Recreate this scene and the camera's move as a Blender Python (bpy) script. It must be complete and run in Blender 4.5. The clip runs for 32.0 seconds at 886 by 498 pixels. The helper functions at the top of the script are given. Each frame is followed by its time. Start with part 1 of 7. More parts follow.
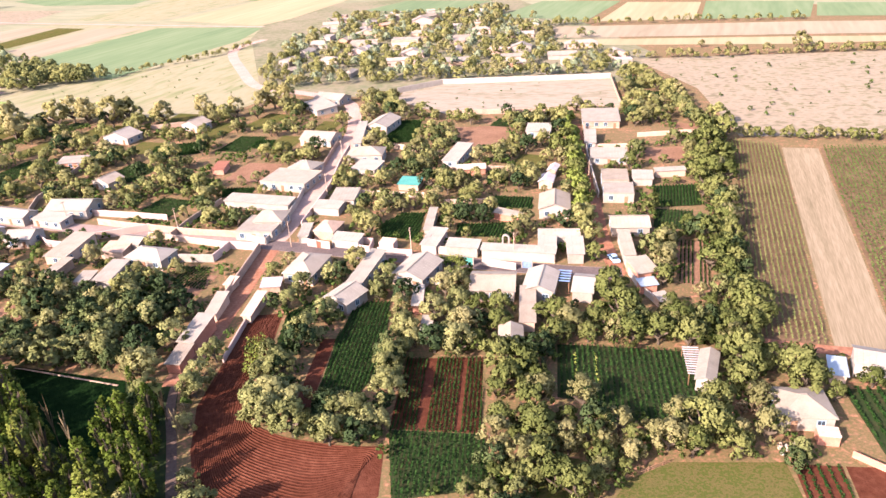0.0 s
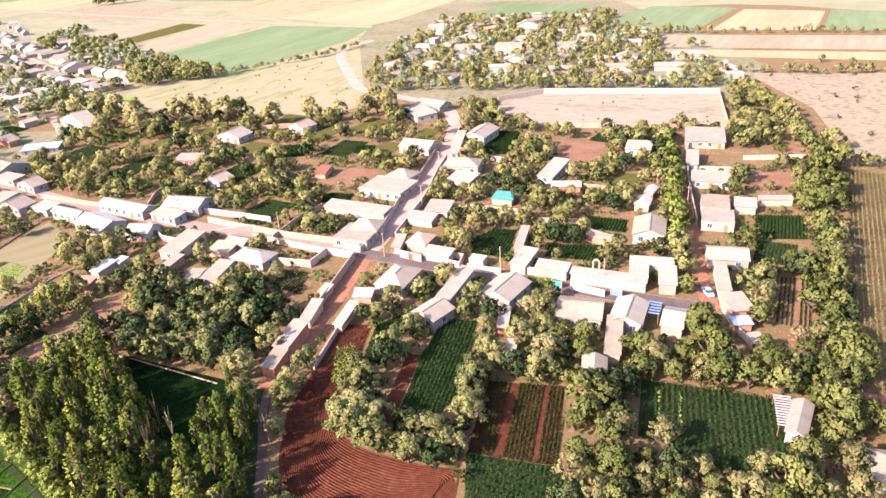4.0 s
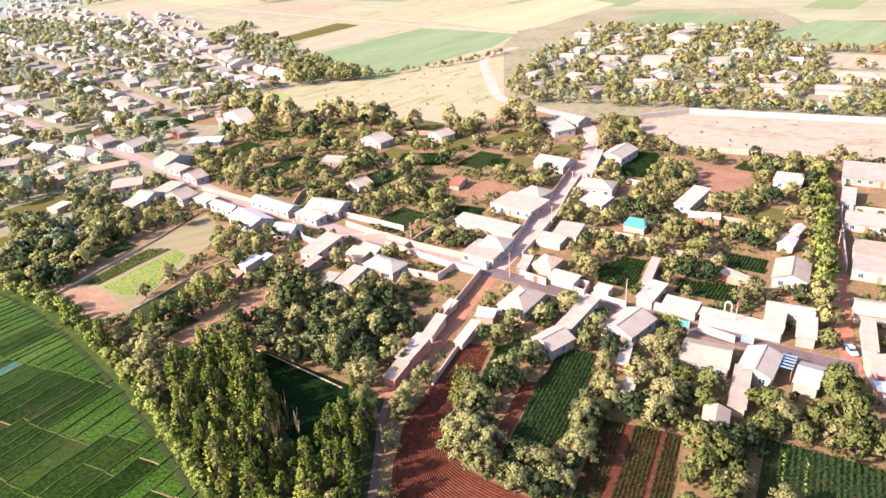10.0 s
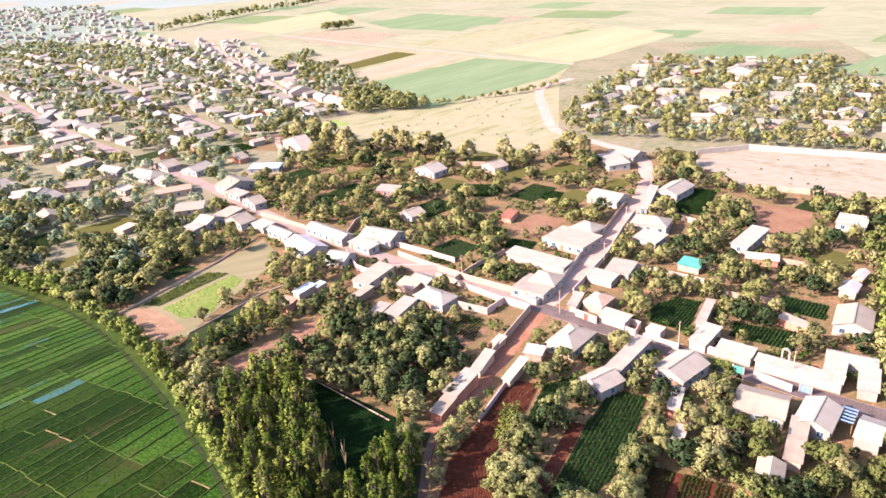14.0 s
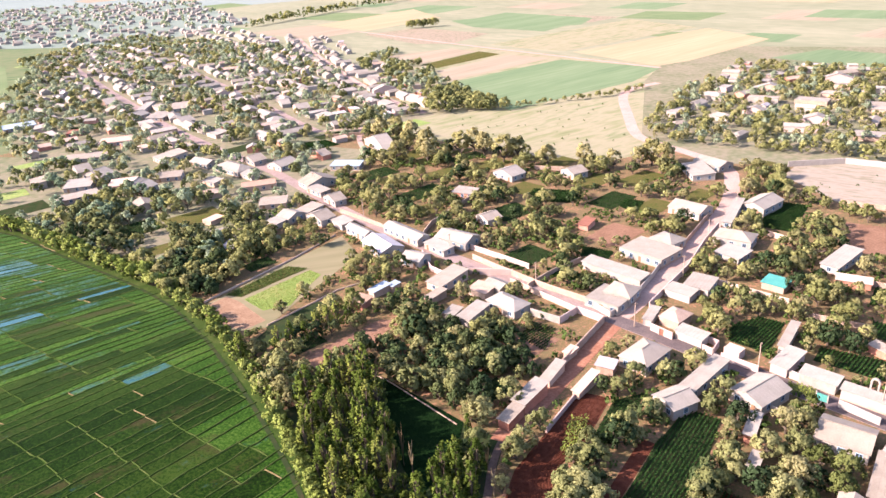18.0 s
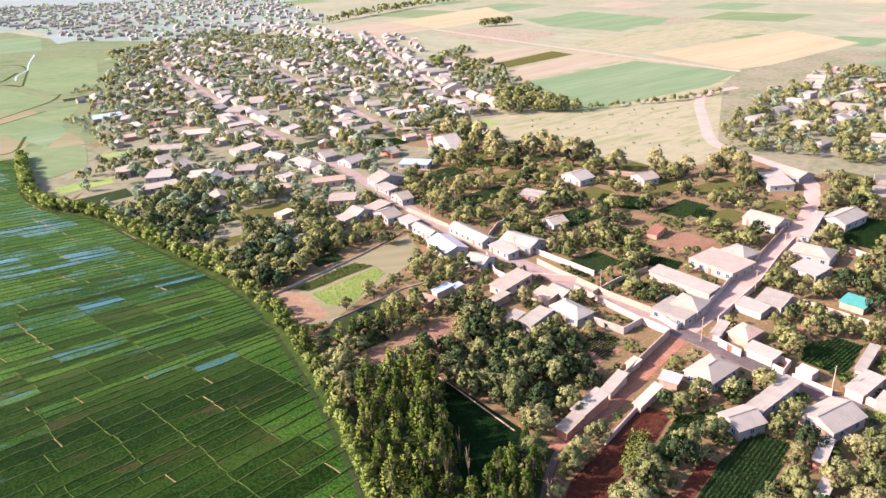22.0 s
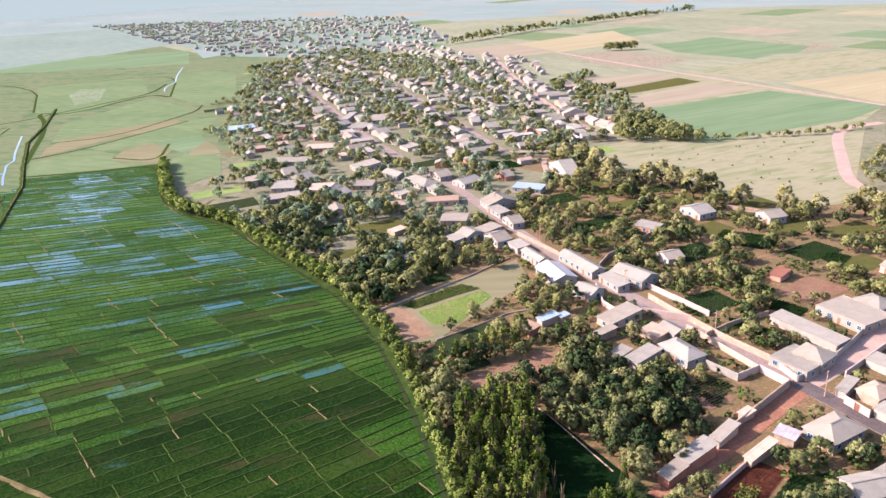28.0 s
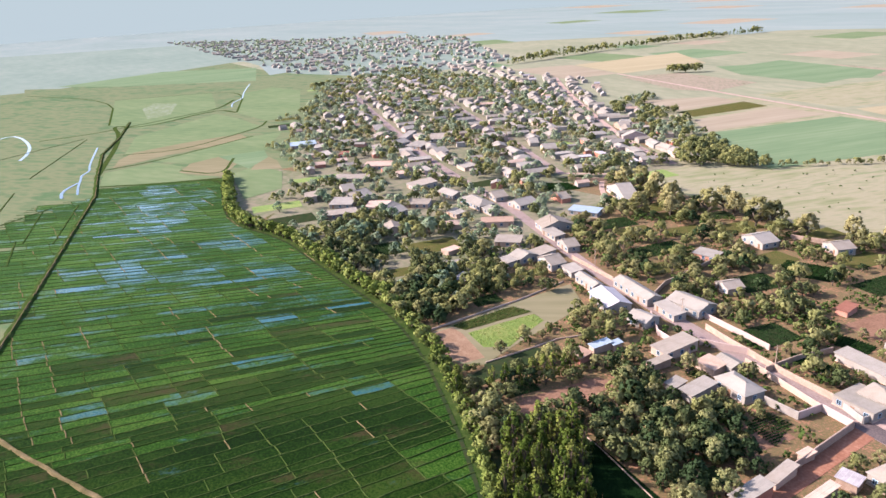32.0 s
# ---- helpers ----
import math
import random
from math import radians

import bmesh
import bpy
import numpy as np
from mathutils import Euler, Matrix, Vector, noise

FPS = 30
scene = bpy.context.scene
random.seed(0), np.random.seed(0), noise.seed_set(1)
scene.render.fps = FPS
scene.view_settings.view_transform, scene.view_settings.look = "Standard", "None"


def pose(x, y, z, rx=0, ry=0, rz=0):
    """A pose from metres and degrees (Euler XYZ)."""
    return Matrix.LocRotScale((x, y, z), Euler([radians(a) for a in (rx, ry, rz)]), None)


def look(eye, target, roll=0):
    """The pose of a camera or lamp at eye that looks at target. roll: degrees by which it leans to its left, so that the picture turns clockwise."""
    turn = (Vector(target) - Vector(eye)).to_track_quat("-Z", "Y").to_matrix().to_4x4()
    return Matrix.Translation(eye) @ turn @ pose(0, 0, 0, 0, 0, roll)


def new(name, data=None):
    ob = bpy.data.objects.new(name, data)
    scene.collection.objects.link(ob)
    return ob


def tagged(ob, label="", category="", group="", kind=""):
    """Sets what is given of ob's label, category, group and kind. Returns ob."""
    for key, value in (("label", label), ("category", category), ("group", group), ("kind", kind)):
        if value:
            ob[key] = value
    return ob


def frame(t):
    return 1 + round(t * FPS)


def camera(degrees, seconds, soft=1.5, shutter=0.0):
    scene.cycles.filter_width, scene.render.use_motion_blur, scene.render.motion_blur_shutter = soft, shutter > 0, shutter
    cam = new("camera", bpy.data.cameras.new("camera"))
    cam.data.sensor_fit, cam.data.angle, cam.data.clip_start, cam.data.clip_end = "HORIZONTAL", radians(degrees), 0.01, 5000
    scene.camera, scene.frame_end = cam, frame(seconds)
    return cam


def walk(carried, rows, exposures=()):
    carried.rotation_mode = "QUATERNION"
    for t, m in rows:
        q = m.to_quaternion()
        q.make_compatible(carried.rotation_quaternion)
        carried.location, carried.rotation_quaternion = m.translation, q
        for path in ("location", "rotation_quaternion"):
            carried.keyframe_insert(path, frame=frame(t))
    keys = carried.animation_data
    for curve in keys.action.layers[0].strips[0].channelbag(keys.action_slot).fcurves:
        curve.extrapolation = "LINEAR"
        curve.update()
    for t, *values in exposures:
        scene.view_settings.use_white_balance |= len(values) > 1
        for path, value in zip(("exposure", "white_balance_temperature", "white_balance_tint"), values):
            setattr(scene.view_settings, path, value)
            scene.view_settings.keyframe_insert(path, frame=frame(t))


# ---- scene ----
cam = camera(64.31, 32.0)
# seconds, eye, pitch, roll and yaw in degrees
PATH = [
    (0.0, 0.00, 0.00, 82.00, -26.73, -3.57, -0.92),
    (0.5, 0.12, 0.11, 82.75, -26.79, -3.60, -0.92),
    (1.0, 0.24, 0.22, 83.53, -26.81, -3.63, -0.76),
    (1.5, 0.35, 0.32, 84.27, -26.79, -3.66, 0.21),
    (2.0, 0.45, 0.41, 84.97, -26.68, -3.68, 2.24),
    (2.5, 0.54, 0.49, 85.80, -26.64, -3.71, 4.38),
    (3.0, 0.62, 0.57, 86.63, -26.66, -3.74, 5.73),
    (3.5, 0.70, 0.64, 87.54, -26.69, -3.76, 6.59),
    (5.5, 0.93, 0.87, 90.00, -26.59, -3.85, 9.93),
    (6.0, 0.98, 0.91, 90.76, -26.61, -3.87, 10.72),
    (6.5, 1.02, 0.95, 91.31, -26.59, -3.89, 11.48),
    (7.0, 1.05, 0.99, 91.82, -26.54, -3.91, 12.22),
    (7.5, 1.07, 1.02, 92.43, -26.50, -3.93, 13.08),
    (8.0, 1.10, 1.04, 93.03, -26.47, -3.95, 14.01),
    (8.5, 1.11, 1.06, 93.51, -26.40, -3.96, 15.09),
    (9.0, 1.12, 1.08, 94.02, -26.35, -3.98, 16.30),
    (9.5, 1.13, 1.09, 94.61, -26.29, -3.99, 17.58),
    (10.0, 1.14, 1.10, 95.16, -26.23, -4.00, 18.88),
    (10.5, 1.14, 1.11, 95.66, -26.21, -4.01, 19.60),
    (11.0, 1.13, 1.12, 95.93, -26.17, -4.02, 20.18),
    (11.5, 1.13, 1.12, 96.42, -25.78, -4.03, 20.75),
    (12.0, 1.12, 1.12, 96.90, -25.06, -4.04, 21.24),
    (12.5, 1.10, 1.11, 97.24, -24.29, -4.05, 21.73),
    (13.0, 1.09, 1.11, 97.55, -24.05, -4.06, 22.14),
    (13.5, 1.07, 1.10, 97.85, -24.03, -4.06, 22.56),
    (15.5, 0.98, 1.07, 99.03, -23.90, -4.08, 25.87),
    (16.0, 0.95, 1.06, 99.40, -23.90, -4.08, 26.72),
    (16.5, 0.93, 1.05, 99.61, -23.86, -4.08, 27.53),
    (17.0, 0.90, 1.04, 99.93, -23.85, -4.08, 28.25),
    (17.5, 0.87, 1.03, 100.18, -23.83, -4.08, 28.99),
    (18.0, 0.84, 1.02, 100.41, -23.79, -4.07, 29.74),
    (18.5, 0.82, 1.01, 100.71, -23.77, -4.07, 30.45),
    (19.0, 0.79, 1.00, 100.89, -23.75, -4.06, 31.16),
    (19.5, 0.76, 0.99, 101.13, -23.75, -4.06, 31.87),
    (20.0, 0.74, 0.99, 101.27, -23.74, -4.05, 32.58),
    (20.5, 0.71, 0.99, 101.57, -23.71, -4.04, 33.31),
    (21.0, 0.69, 0.98, 101.80, -23.71, -4.04, 34.02),
    (21.5, 0.67, 0.98, 101.99, -23.67, -4.03, 34.70),
    (22.0, 0.65, 0.99, 102.29, -23.68, -4.02, 35.40),
    (22.5, 0.63, 0.99, 102.67, -23.00, -4.01, 35.75),
    (23.0, 0.61, 1.00, 102.85, -22.15, -3.99, 35.99),
    (23.5, 0.60, 1.01, 102.94, -21.87, -3.98, 36.12),
    (24.0, 0.59, 1.03, 102.98, -21.82, -3.97, 36.77),
    (24.5, 0.59, 1.05, 103.08, -21.73, -3.95, 38.26),
    (25.0, 0.58, 1.07, 103.28, -21.70, -3.93, 39.56),
    (25.5, 0.58, 1.09, 103.40, -21.67, -3.92, 40.56),
    (27.5, 0.62, 1.24, 103.86, -21.57, -3.84, 43.98),
    (28.0, 0.65, 1.29, 104.03, -21.55, -3.82, 44.82),
    (28.5, 0.67, 1.35, 104.07, -21.51, -3.79, 45.70),
    (29.0, 0.71, 1.41, 104.17, -21.50, -3.77, 46.57),
    (29.5, 0.74, 1.48, 104.27, -21.48, -3.74, 47.47),
    (30.0, 0.79, 1.55, 104.41, -21.45, -3.72, 48.29),
    (30.5, 0.84, 1.63, 104.59, -21.44, -3.69, 49.05),
    (31.0, 0.89, 1.72, 104.96, -21.32, -3.66, 49.28),
    (31.5, 0.96, 1.81, 105.02, -20.48, -3.64, 49.41),
    (32.0, 1.03, 1.91, 105.27, -19.85, -3.61, 49.48),
]
EXPOSURES = [(0.0, 2.11, 6560, 31), (13.0, 2.15, 6420, 31), (20.0, 1.98, 6240, 30), (26.0, 1.76, 6060, 27), (32.0, 1.62, 5900, 25)]
walk(cam, [(t, pose(x, y, z, 0, 0, yaw) @ pose(0, 0, 0, 90 + pitch) @ pose(0, 0, 0, 0, 0, roll)) for t, x, y, z, pitch, roll, yaw in PATH], EXPOSURES)


# ---- light ----
SUN_AZ, SUN_EL = 233.0, 31.0          # compass-like: degrees from +y towards +x, and above the ground
world = bpy.data.worlds.new("world")
scene.world = world
world.use_nodes = True
wn = world.node_tree.nodes
sky = wn.new("ShaderNodeTexSky")
sky.sky_type, sky.sun_disc = "NISHITA", False
sky.sun_elevation, sky.sun_rotation = radians(SUN_EL), radians(SUN_AZ)
sky.air_density, sky.dust_density, sky.ozone_density = 1.0, 2.0, 1.0
world.node_tree.links.new(sky.outputs[0], wn["Background"].inputs[0])
wn["Background"].inputs[1].default_value = 0.142
sun = bpy.data.lights.new("sun", "SUN")
sun.energy, sun.angle, sun.color = 4.8, radians(0.6), (1.0, 0.88, 0.74)
sun_dir = Vector((math.sin(radians(SUN_AZ)) * math.cos(radians(SUN_EL)), math.cos(radians(SUN_AZ)) * math.cos(radians(SUN_EL)), math.sin(radians(SUN_EL))))
new("sun", sun).matrix_world = look(sun_dir * 300, (0, 0, 0))


# ---- materials ----
def material(name, stops, scale=1.0, rough=0.85, bump=0.0, bump_scale=8.0, stretch=(1, 1, 1), turn=0.0, fine=0.0, per_object=0.0,
             space="Object", metal=0.0, trans=0.0, island=False, spec=0.08, haze_sheen=0.0):
    """A procedural surface: a colour ramp over two scales of noise, grain, and variation from piece to piece."""
    m = bpy.data.materials.new(name)
    m.use_nodes = True
    t = m.node_tree
    n, l = t.nodes, t.links
    b = n["Principled BSDF"]
    b.inputs["Roughness"].default_value, b.inputs["Metallic"].default_value = rough, metal
    b.inputs["Specular IOR Level"].default_value = spec
    # pale sheen veils land seen at a low angle, in place of haze
    b.inputs["Sheen Weight"].default_value, b.inputs["Sheen Roughness"].default_value = haze_sheen, 0.55
    b.inputs["Sheen Tint"].default_value = (0.92, 0.94, 1.0, 1)
    co, mp = n.new("ShaderNodeTexCoord"), n.new("ShaderNodeMapping")
    mp.vector_type = "TEXTURE"
    mp.inputs["Scale"].default_value, mp.inputs["Rotation"].default_value = stretch, (0, 0, radians(turn))
    if space == "World":
        geo = n.new("ShaderNodeNewGeometry")
        l.new(geo.outputs["Position"], mp.inputs[0])
    else:
        l.new(co.outputs["Object"], mp.inputs[0])
    tex = n.new("ShaderNodeTexNoise")
    tex.inputs["Scale"].default_value, tex.inputs["Detail"].default_value, tex.inputs["Roughness"].default_value = scale, 6, 0.6
    l.new(mp.outputs[0], tex.inputs[0])
    value = tex.outputs[0]
    if fine:
        small = n.new("ShaderNodeTexNoise")
        small.inputs["Scale"].default_value, small.inputs["Detail"].default_value = scale * 9, 4
        l.new(mp.outputs[0], small.inputs[0])
        mix = n.new("ShaderNodeMix")
        mix.inputs[0].default_value = fine
        l.new(value, mix.inputs[2]), l.new(small.outputs[0], mix.inputs[3])
        value = mix.outputs[0]
    if per_object:
        if island:
            info, sock = n.new("ShaderNodeNewGeometry"), "Random Per Island"
        else:
            info, sock = n.new("ShaderNodeObjectInfo"), "Random"
        off = n.new("ShaderNodeMath")
        off.operation = "MULTIPLY_ADD"
        off.inputs[1].default_value = per_object
        l.new(info.outputs[sock], off.inputs[0])
        l.new(value, off.inputs[2])
        sub = n.new("ShaderNodeMath")
        sub.operation = "SUBTRACT"
        sub.inputs[1].default_value = per_object / 2
        l.new(off.outputs[0], sub.inputs[0])
        value = sub.outputs[0]
    ramp = n.new("ShaderNodeValToRGB")
    lo, hi = 0.28, 0.72
    for i, c in enumerate(stops):
        e = ramp.color_ramp.elements[i] if i < 2 else ramp.color_ramp.elements.new(0.99)
        e.color = (*c, 1)
    for i, e in enumerate(ramp.color_ramp.elements):
        e.position = lo + (hi - lo) * i / (len(stops) - 1)
    for i, c in enumerate(stops):
        ramp.color_ramp.elements[i].color = (*c, 1)
    l.new(value, ramp.inputs[0]), l.new(ramp.outputs[0], b.inputs["Base Color"])
    if bump:
        bn, bp = n.new("ShaderNodeTexNoise"), n.new("ShaderNodeBump")
        bn.inputs["Scale"].default_value, bn.inputs["Detail"].default_value = bump_scale, 4
        l.new(mp.outputs[0], bn.inputs[0]), l.new(bn.outputs[0], bp.inputs["Height"])
        bp.inputs["Strength"].default_value, bp.inputs["Distance"].default_value = min(1.0, bump), bump * 0.3
        l.new(bp.outputs[0], b.inputs["Normal"])
    if trans:
        tr, add = n.new("ShaderNodeBsdfTranslucent"), n.new("ShaderNodeMixShader")
        l.new(ramp.outputs[0], tr.inputs[0])
        add.inputs[0].default_value = trans
        l.new(b.outputs[0], add.inputs[1]), l.new(tr.outputs[0], add.inputs[2])
        l.new(add.outputs[0], n["Material Output"].inputs[0])
    return m


M = {}
M["ground"] = material("ground", [(0.30, 0.135, 0.085), (0.24, 0.115, 0.070), (0.14, 0.085, 0.044), (0.085, 0.072, 0.030), (0.15, 0.085, 0.045), (0.25, 0.125, 0.075), (0.33, 0.175, 0.115)], 0.13, fine=0.5, space="World", bump=0.5, bump_scale=1.5, spec=0.0, haze_sheen=0.02)
M["earth"] = material("earth", [(0.095, 0.052, 0.031), (0.148, 0.084, 0.053), (0.205, 0.125, 0.083)], 0.16, fine=0.5, space="World", bump=0.5, bump_scale=2, spec=0.0)
M["dug"] = material("dug_earth", [(0.117, 0.066, 0.038), (0.176, 0.113, 0.070), (0.234, 0.160, 0.103)], 0.3, fine=0.5, space="World", bump=0.6, bump_scale=1.5, spec=0.0)
M["pale_earth"] = material("pale_earth", [(0.095, 0.080, 0.046), (0.165, 0.132, 0.085), (0.23, 0.186, 0.126)], 0.35, fine=0.45, space="World", bump=0.3, bump_scale=2, stretch=(16, 1, 1), turn=69, spec=0.0)
M["ploughed"] = material("ploughed", [(0.036, 0.012, 0.007), (0.063, 0.022, 0.013), (0.102, 0.040, 0.024)], 0.1, fine=0.5, space="World", bump=0.6, bump_scale=3, spec=0.0)
M["grass"] = material("grass", [(0.07, 0.11, 0.018), (0.115, 0.165, 0.03), (0.19, 0.18, 0.06)], 0.09, fine=0.4, space="World", bump=0.5, bump_scale=3, haze_sheen=0.03)
M["scrub"] = material("scrub", [(0.074, 0.077, 0.037), (0.126, 0.109, 0.068), (0.196, 0.157, 0.111), (0.109, 0.101, 0.054), (0.178, 0.144, 0.100)], 0.035, fine=0.6, space="World", bump=0.3, bump_scale=2, stretch=(1.3, 1, 1), turn=-12, spec=0.0, haze_sheen=0.02)
M["yard"] = material("yard_dust", [(0.092, 0.099, 0.048), (0.163, 0.139, 0.099), (0.216, 0.183, 0.141), (0.145, 0.130, 0.086), (0.224, 0.192, 0.150)], 0.05, fine=0.5, space="World", bump=0.2, stretch=(3, 1, 1), turn=-10, spec=0.0)
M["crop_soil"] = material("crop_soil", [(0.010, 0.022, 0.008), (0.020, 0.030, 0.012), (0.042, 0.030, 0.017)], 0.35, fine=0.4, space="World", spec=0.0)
M["crop"] = material("crop", [(0.007, 0.023, 0.006), (0.013, 0.037, 0.009), (0.025, 0.052, 0.013)], 0.5, fine=0.5, space="World", trans=0.2, per_object=0.25, island=True, spec=0.0)
# greens of the far fields, lightened and greyed as haze would do
M["crop_hazed"] = material("crop_hazed", [(0.06, 0.10, 0.046), (0.09, 0.13, 0.062), (0.13, 0.16, 0.088)], 0.03, fine=0.4, space="World", bump=0.4, bump_scale=1, stretch=(10, 1, 1), turn=66, spec=0.0, haze_sheen=0.02)
M["rice_hazed"] = material("rice_hazed", [(0.064, 0.100, 0.040), (0.090, 0.122, 0.052), (0.122, 0.140, 0.070)], 0.02, fine=0.5, space="World", bump=0.3, stretch=(3, 1, 1), turn=20, spec=0.0, haze_sheen=0.02)
M["straw"] = material("straw", [(0.168, 0.142, 0.078), (0.216, 0.180, 0.102), (0.262, 0.220, 0.132)], 0.03, fine=0.45, space="World", bump=0.3, bump_scale=1, stretch=(14, 1, 1), turn=66, spec=0.0, haze_sheen=0.02)
M["stubble"] = material("stubble", [(0.145, 0.118, 0.076), (0.190, 0.156, 0.104), (0.232, 0.196, 0.136)], 0.03, fine=0.45, space="World", bump=0.3, bump_scale=1, stretch=(12, 1, 1), turn=66, spec=0.0, haze_sheen=0.02)
M["bund"] = material("bund_grass", [(0.012, 0.028, 0.005), (0.028, 0.046, 0.011), (0.065, 0.07, 0.025)], 0.25, fine=0.4, space="World", spec=0.0)
M["bund_dry"] = material("bund_dry", [(0.045, 0.042, 0.016), (0.10, 0.08, 0.038), (0.17, 0.125, 0.07)], 0.3, fine=0.4, space="World", spec=0.0)
M["reeds"] = material("reeds", [(0.034, 0.070, 0.026), (0.058, 0.096, 0.038), (0.102, 0.112, 0.054), (0.048, 0.088, 0.034), (0.078, 0.106, 0.048)], 0.012, fine=0.5, space="World", bump=0.3, spec=0.0, stretch=(2.5, 1, 1), turn=25, haze_sheen=0.02)
# pale blue-grey land colour: distance haze is put into it
M["hazed_far_plain"] = material("hazed_far_plain", [(0.115, 0.150, 0.130), (0.142, 0.174, 0.152), (0.178, 0.198, 0.174)], 0.004, fine=0.3, space="World", spec=0.0, stretch=(3, 1, 1), turn=-10, haze_sheen=0.02)
M["fen"] = material("fen", [(0.100, 0.098, 0.050), (0.138, 0.124, 0.070), (0.172, 0.146, 0.090)], 0.03, fine=0.5, space="World", bump=0.3, bump_scale=1, stretch=(8, 1, 1), turn=40, spec=0.0)
# weaker haze tone for the land halfway out
M["hazed_mid_plain"] = material("hazed_mid_plain", [(0.098, 0.134, 0.104), (0.126, 0.158, 0.124), (0.160, 0.180, 0.146)], 0.006, fine=0.4, space="World", spec=0.0, stretch=(3, 1, 1), turn=-10, haze_sheen=0.02)
# clover green, darkened further to hold shade cast by the poplars
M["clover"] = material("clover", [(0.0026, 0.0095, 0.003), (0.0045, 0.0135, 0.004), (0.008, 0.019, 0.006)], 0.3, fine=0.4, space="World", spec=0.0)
M["town_soil"] = material("town_soil", [(0.06, 0.078, 0.032), (0.10, 0.105, 0.055), (0.15, 0.13, 0.085), (0.08, 0.095, 0.045)], 0.03, fine=0.5, space="World", spec=0.0, haze_sheen=0.02)
# teal base carries part of the sky's reflection; gloss is kept low
M["water"] = material("still_water", [(0.02, 0.050, 0.055), (0.03, 0.065, 0.070)], 0.10, fine=0.4, space="World", rough=0.10, spec=0.12)
M["salt"] = material("salt_flat", [(0.090, 0.122, 0.054), (0.118, 0.142, 0.080), (0.205, 0.216, 0.176)], 0.03, fine=0.6, space="World", spec=0.0)
POOLS = ((-400, 135, 46), (-365, 116, 40), (-312, 82, 34), (-275, 95, 30), (-250, 132, 28), (-205, 128, 22), (-216, 104, 14), (-190, 57, 14), (-198, 38, 13), (-188, 90, 10), (-148, 97, 15), (-310, 138, 24), (-440, 150, 30), (-165, 70, 9))


def paddy_material(name, water, mud, leaf_gain=1.0):
    """Rice in standing water: green shoots, open water and brown mud in long patches that follow the strips. The last
    factor lifts the green, as haze does on far rice.
    """
    m = bpy.data.materials.new(name)
    m.use_nodes = True
    n, l = m.node_tree.nodes, m.node_tree.links
    b = n["Principled BSDF"]
    # green sheen lifts rice seen at low angles, like sky glare
    b.inputs["Sheen Weight"].default_value, b.inputs["Sheen Roughness"].default_value = 0.075, 0.40
    b.inputs["Sheen Tint"].default_value = (0.6, 1.0, 0.55, 1)
    geo, info, mp = n.new("ShaderNodeNewGeometry"), n.new("ShaderNodeObjectInfo"), n.new("ShaderNodeMapping")
    mp.vector_type = "TEXTURE"
    mp.inputs["Scale"].default_value, mp.inputs["Rotation"].default_value = (3.2, 1, 1), (0, 0, radians(58))
    l.new(geo.outputs["Position"], mp.inputs[0])

    def math_node(op, a, c, d=None):
        k = n.new("ShaderNodeMath")
        k.operation = op
        for i, val in enumerate((a, c, d)):
            if val is None:
                continue
            if isinstance(val, (int, float)):
                k.inputs[i].default_value = val
            else:
                l.new(val, k.inputs[i])
        return k.outputs[0]

    def noise_node(scale, detail, rough=0.6, source=None):
        k = n.new("ShaderNodeTexNoise")
        k.inputs["Scale"].default_value, k.inputs["Detail"].default_value, k.inputs["Roughness"].default_value = scale, detail, rough
        l.new(source or geo.outputs["Position"], k.inputs[0])
        return k.outputs[0]

    def mask(value, cover):
        k = n.new("ShaderNodeMapRange")
        k.interpolation_type = "SMOOTHSTEP"
        k.inputs["From Min"].default_value, k.inputs["From Max"].default_value = 0.82 - 0.72 * cover, 1.12 - 0.72 * cover
        l.new(value, k.inputs["Value"])
        return k.outputs[0]

    def blend(fac, a, colour):
        k = n.new("ShaderNodeMix")
        k.data_type = "RGBA"
        l.new(fac, k.inputs[0]), l.new(a, k.inputs[6])
        k.inputs[7].default_value = (*colour, 1)
        return k.outputs[2]

    open_water = mask(math_node("MULTIPLY_ADD", noise_node(0.9, 3), 0.3, math_node("MULTIPLY", noise_node(0.16, 4, 0.6, mp.outputs[0]), 0.85)), water)
    grow = math_node("MULTIPLY_ADD", noise_node(1.6, 5, 0.7), 1.0, math_node("MULTIPLY", noise_node(0.035, 4, 0.6, mp.outputs[0]), 0.55))
    chance = math_node("FRACT", math_node("ADD", info.outputs["Random"], geo.outputs["Random Per Island"]), 0.0)
    grow = math_node("MULTIPLY_ADD", chance, 0.09, math_node("SUBTRACT", grow, 0.295))
    ramp = n.new("ShaderNodeValToRGB")
    e = ramp.color_ramp.elements
    for i, (pos, c) in enumerate(((0.36, (0.0016, 0.0056, 0.0007)), (0.46, (0.0038, 0.0126, 0.0012)), (0.54, (0.0070, 0.0208, 0.0021)), (0.64, (0.018, 0.033, 0.005)))):
        q = e[i] if i < 2 else e.new(0.9)
        q.position, q.color = pos, (*(leaf_gain * u for u in c), 1)
    l.new(grow, ramp.inputs[0])
    brown = blend(mask(math_node("MULTIPLY_ADD", noise_node(0.7, 4), 0.35, math_node("MULTIPLY", noise_node(0.11, 4, 0.6, mp.outputs[0]), 0.8)), mud), ramp.outputs[0], (0.030, 0.020, 0.010))
    # open water: the reflected sky is partly painted in as teal
    l.new(blend(open_water, brown, (0.010, 0.056, 0.064)), b.inputs["Base Color"])
    l.new(math_node("MULTIPLY_ADD", open_water, -0.53, 0.62), b.inputs["Roughness"])
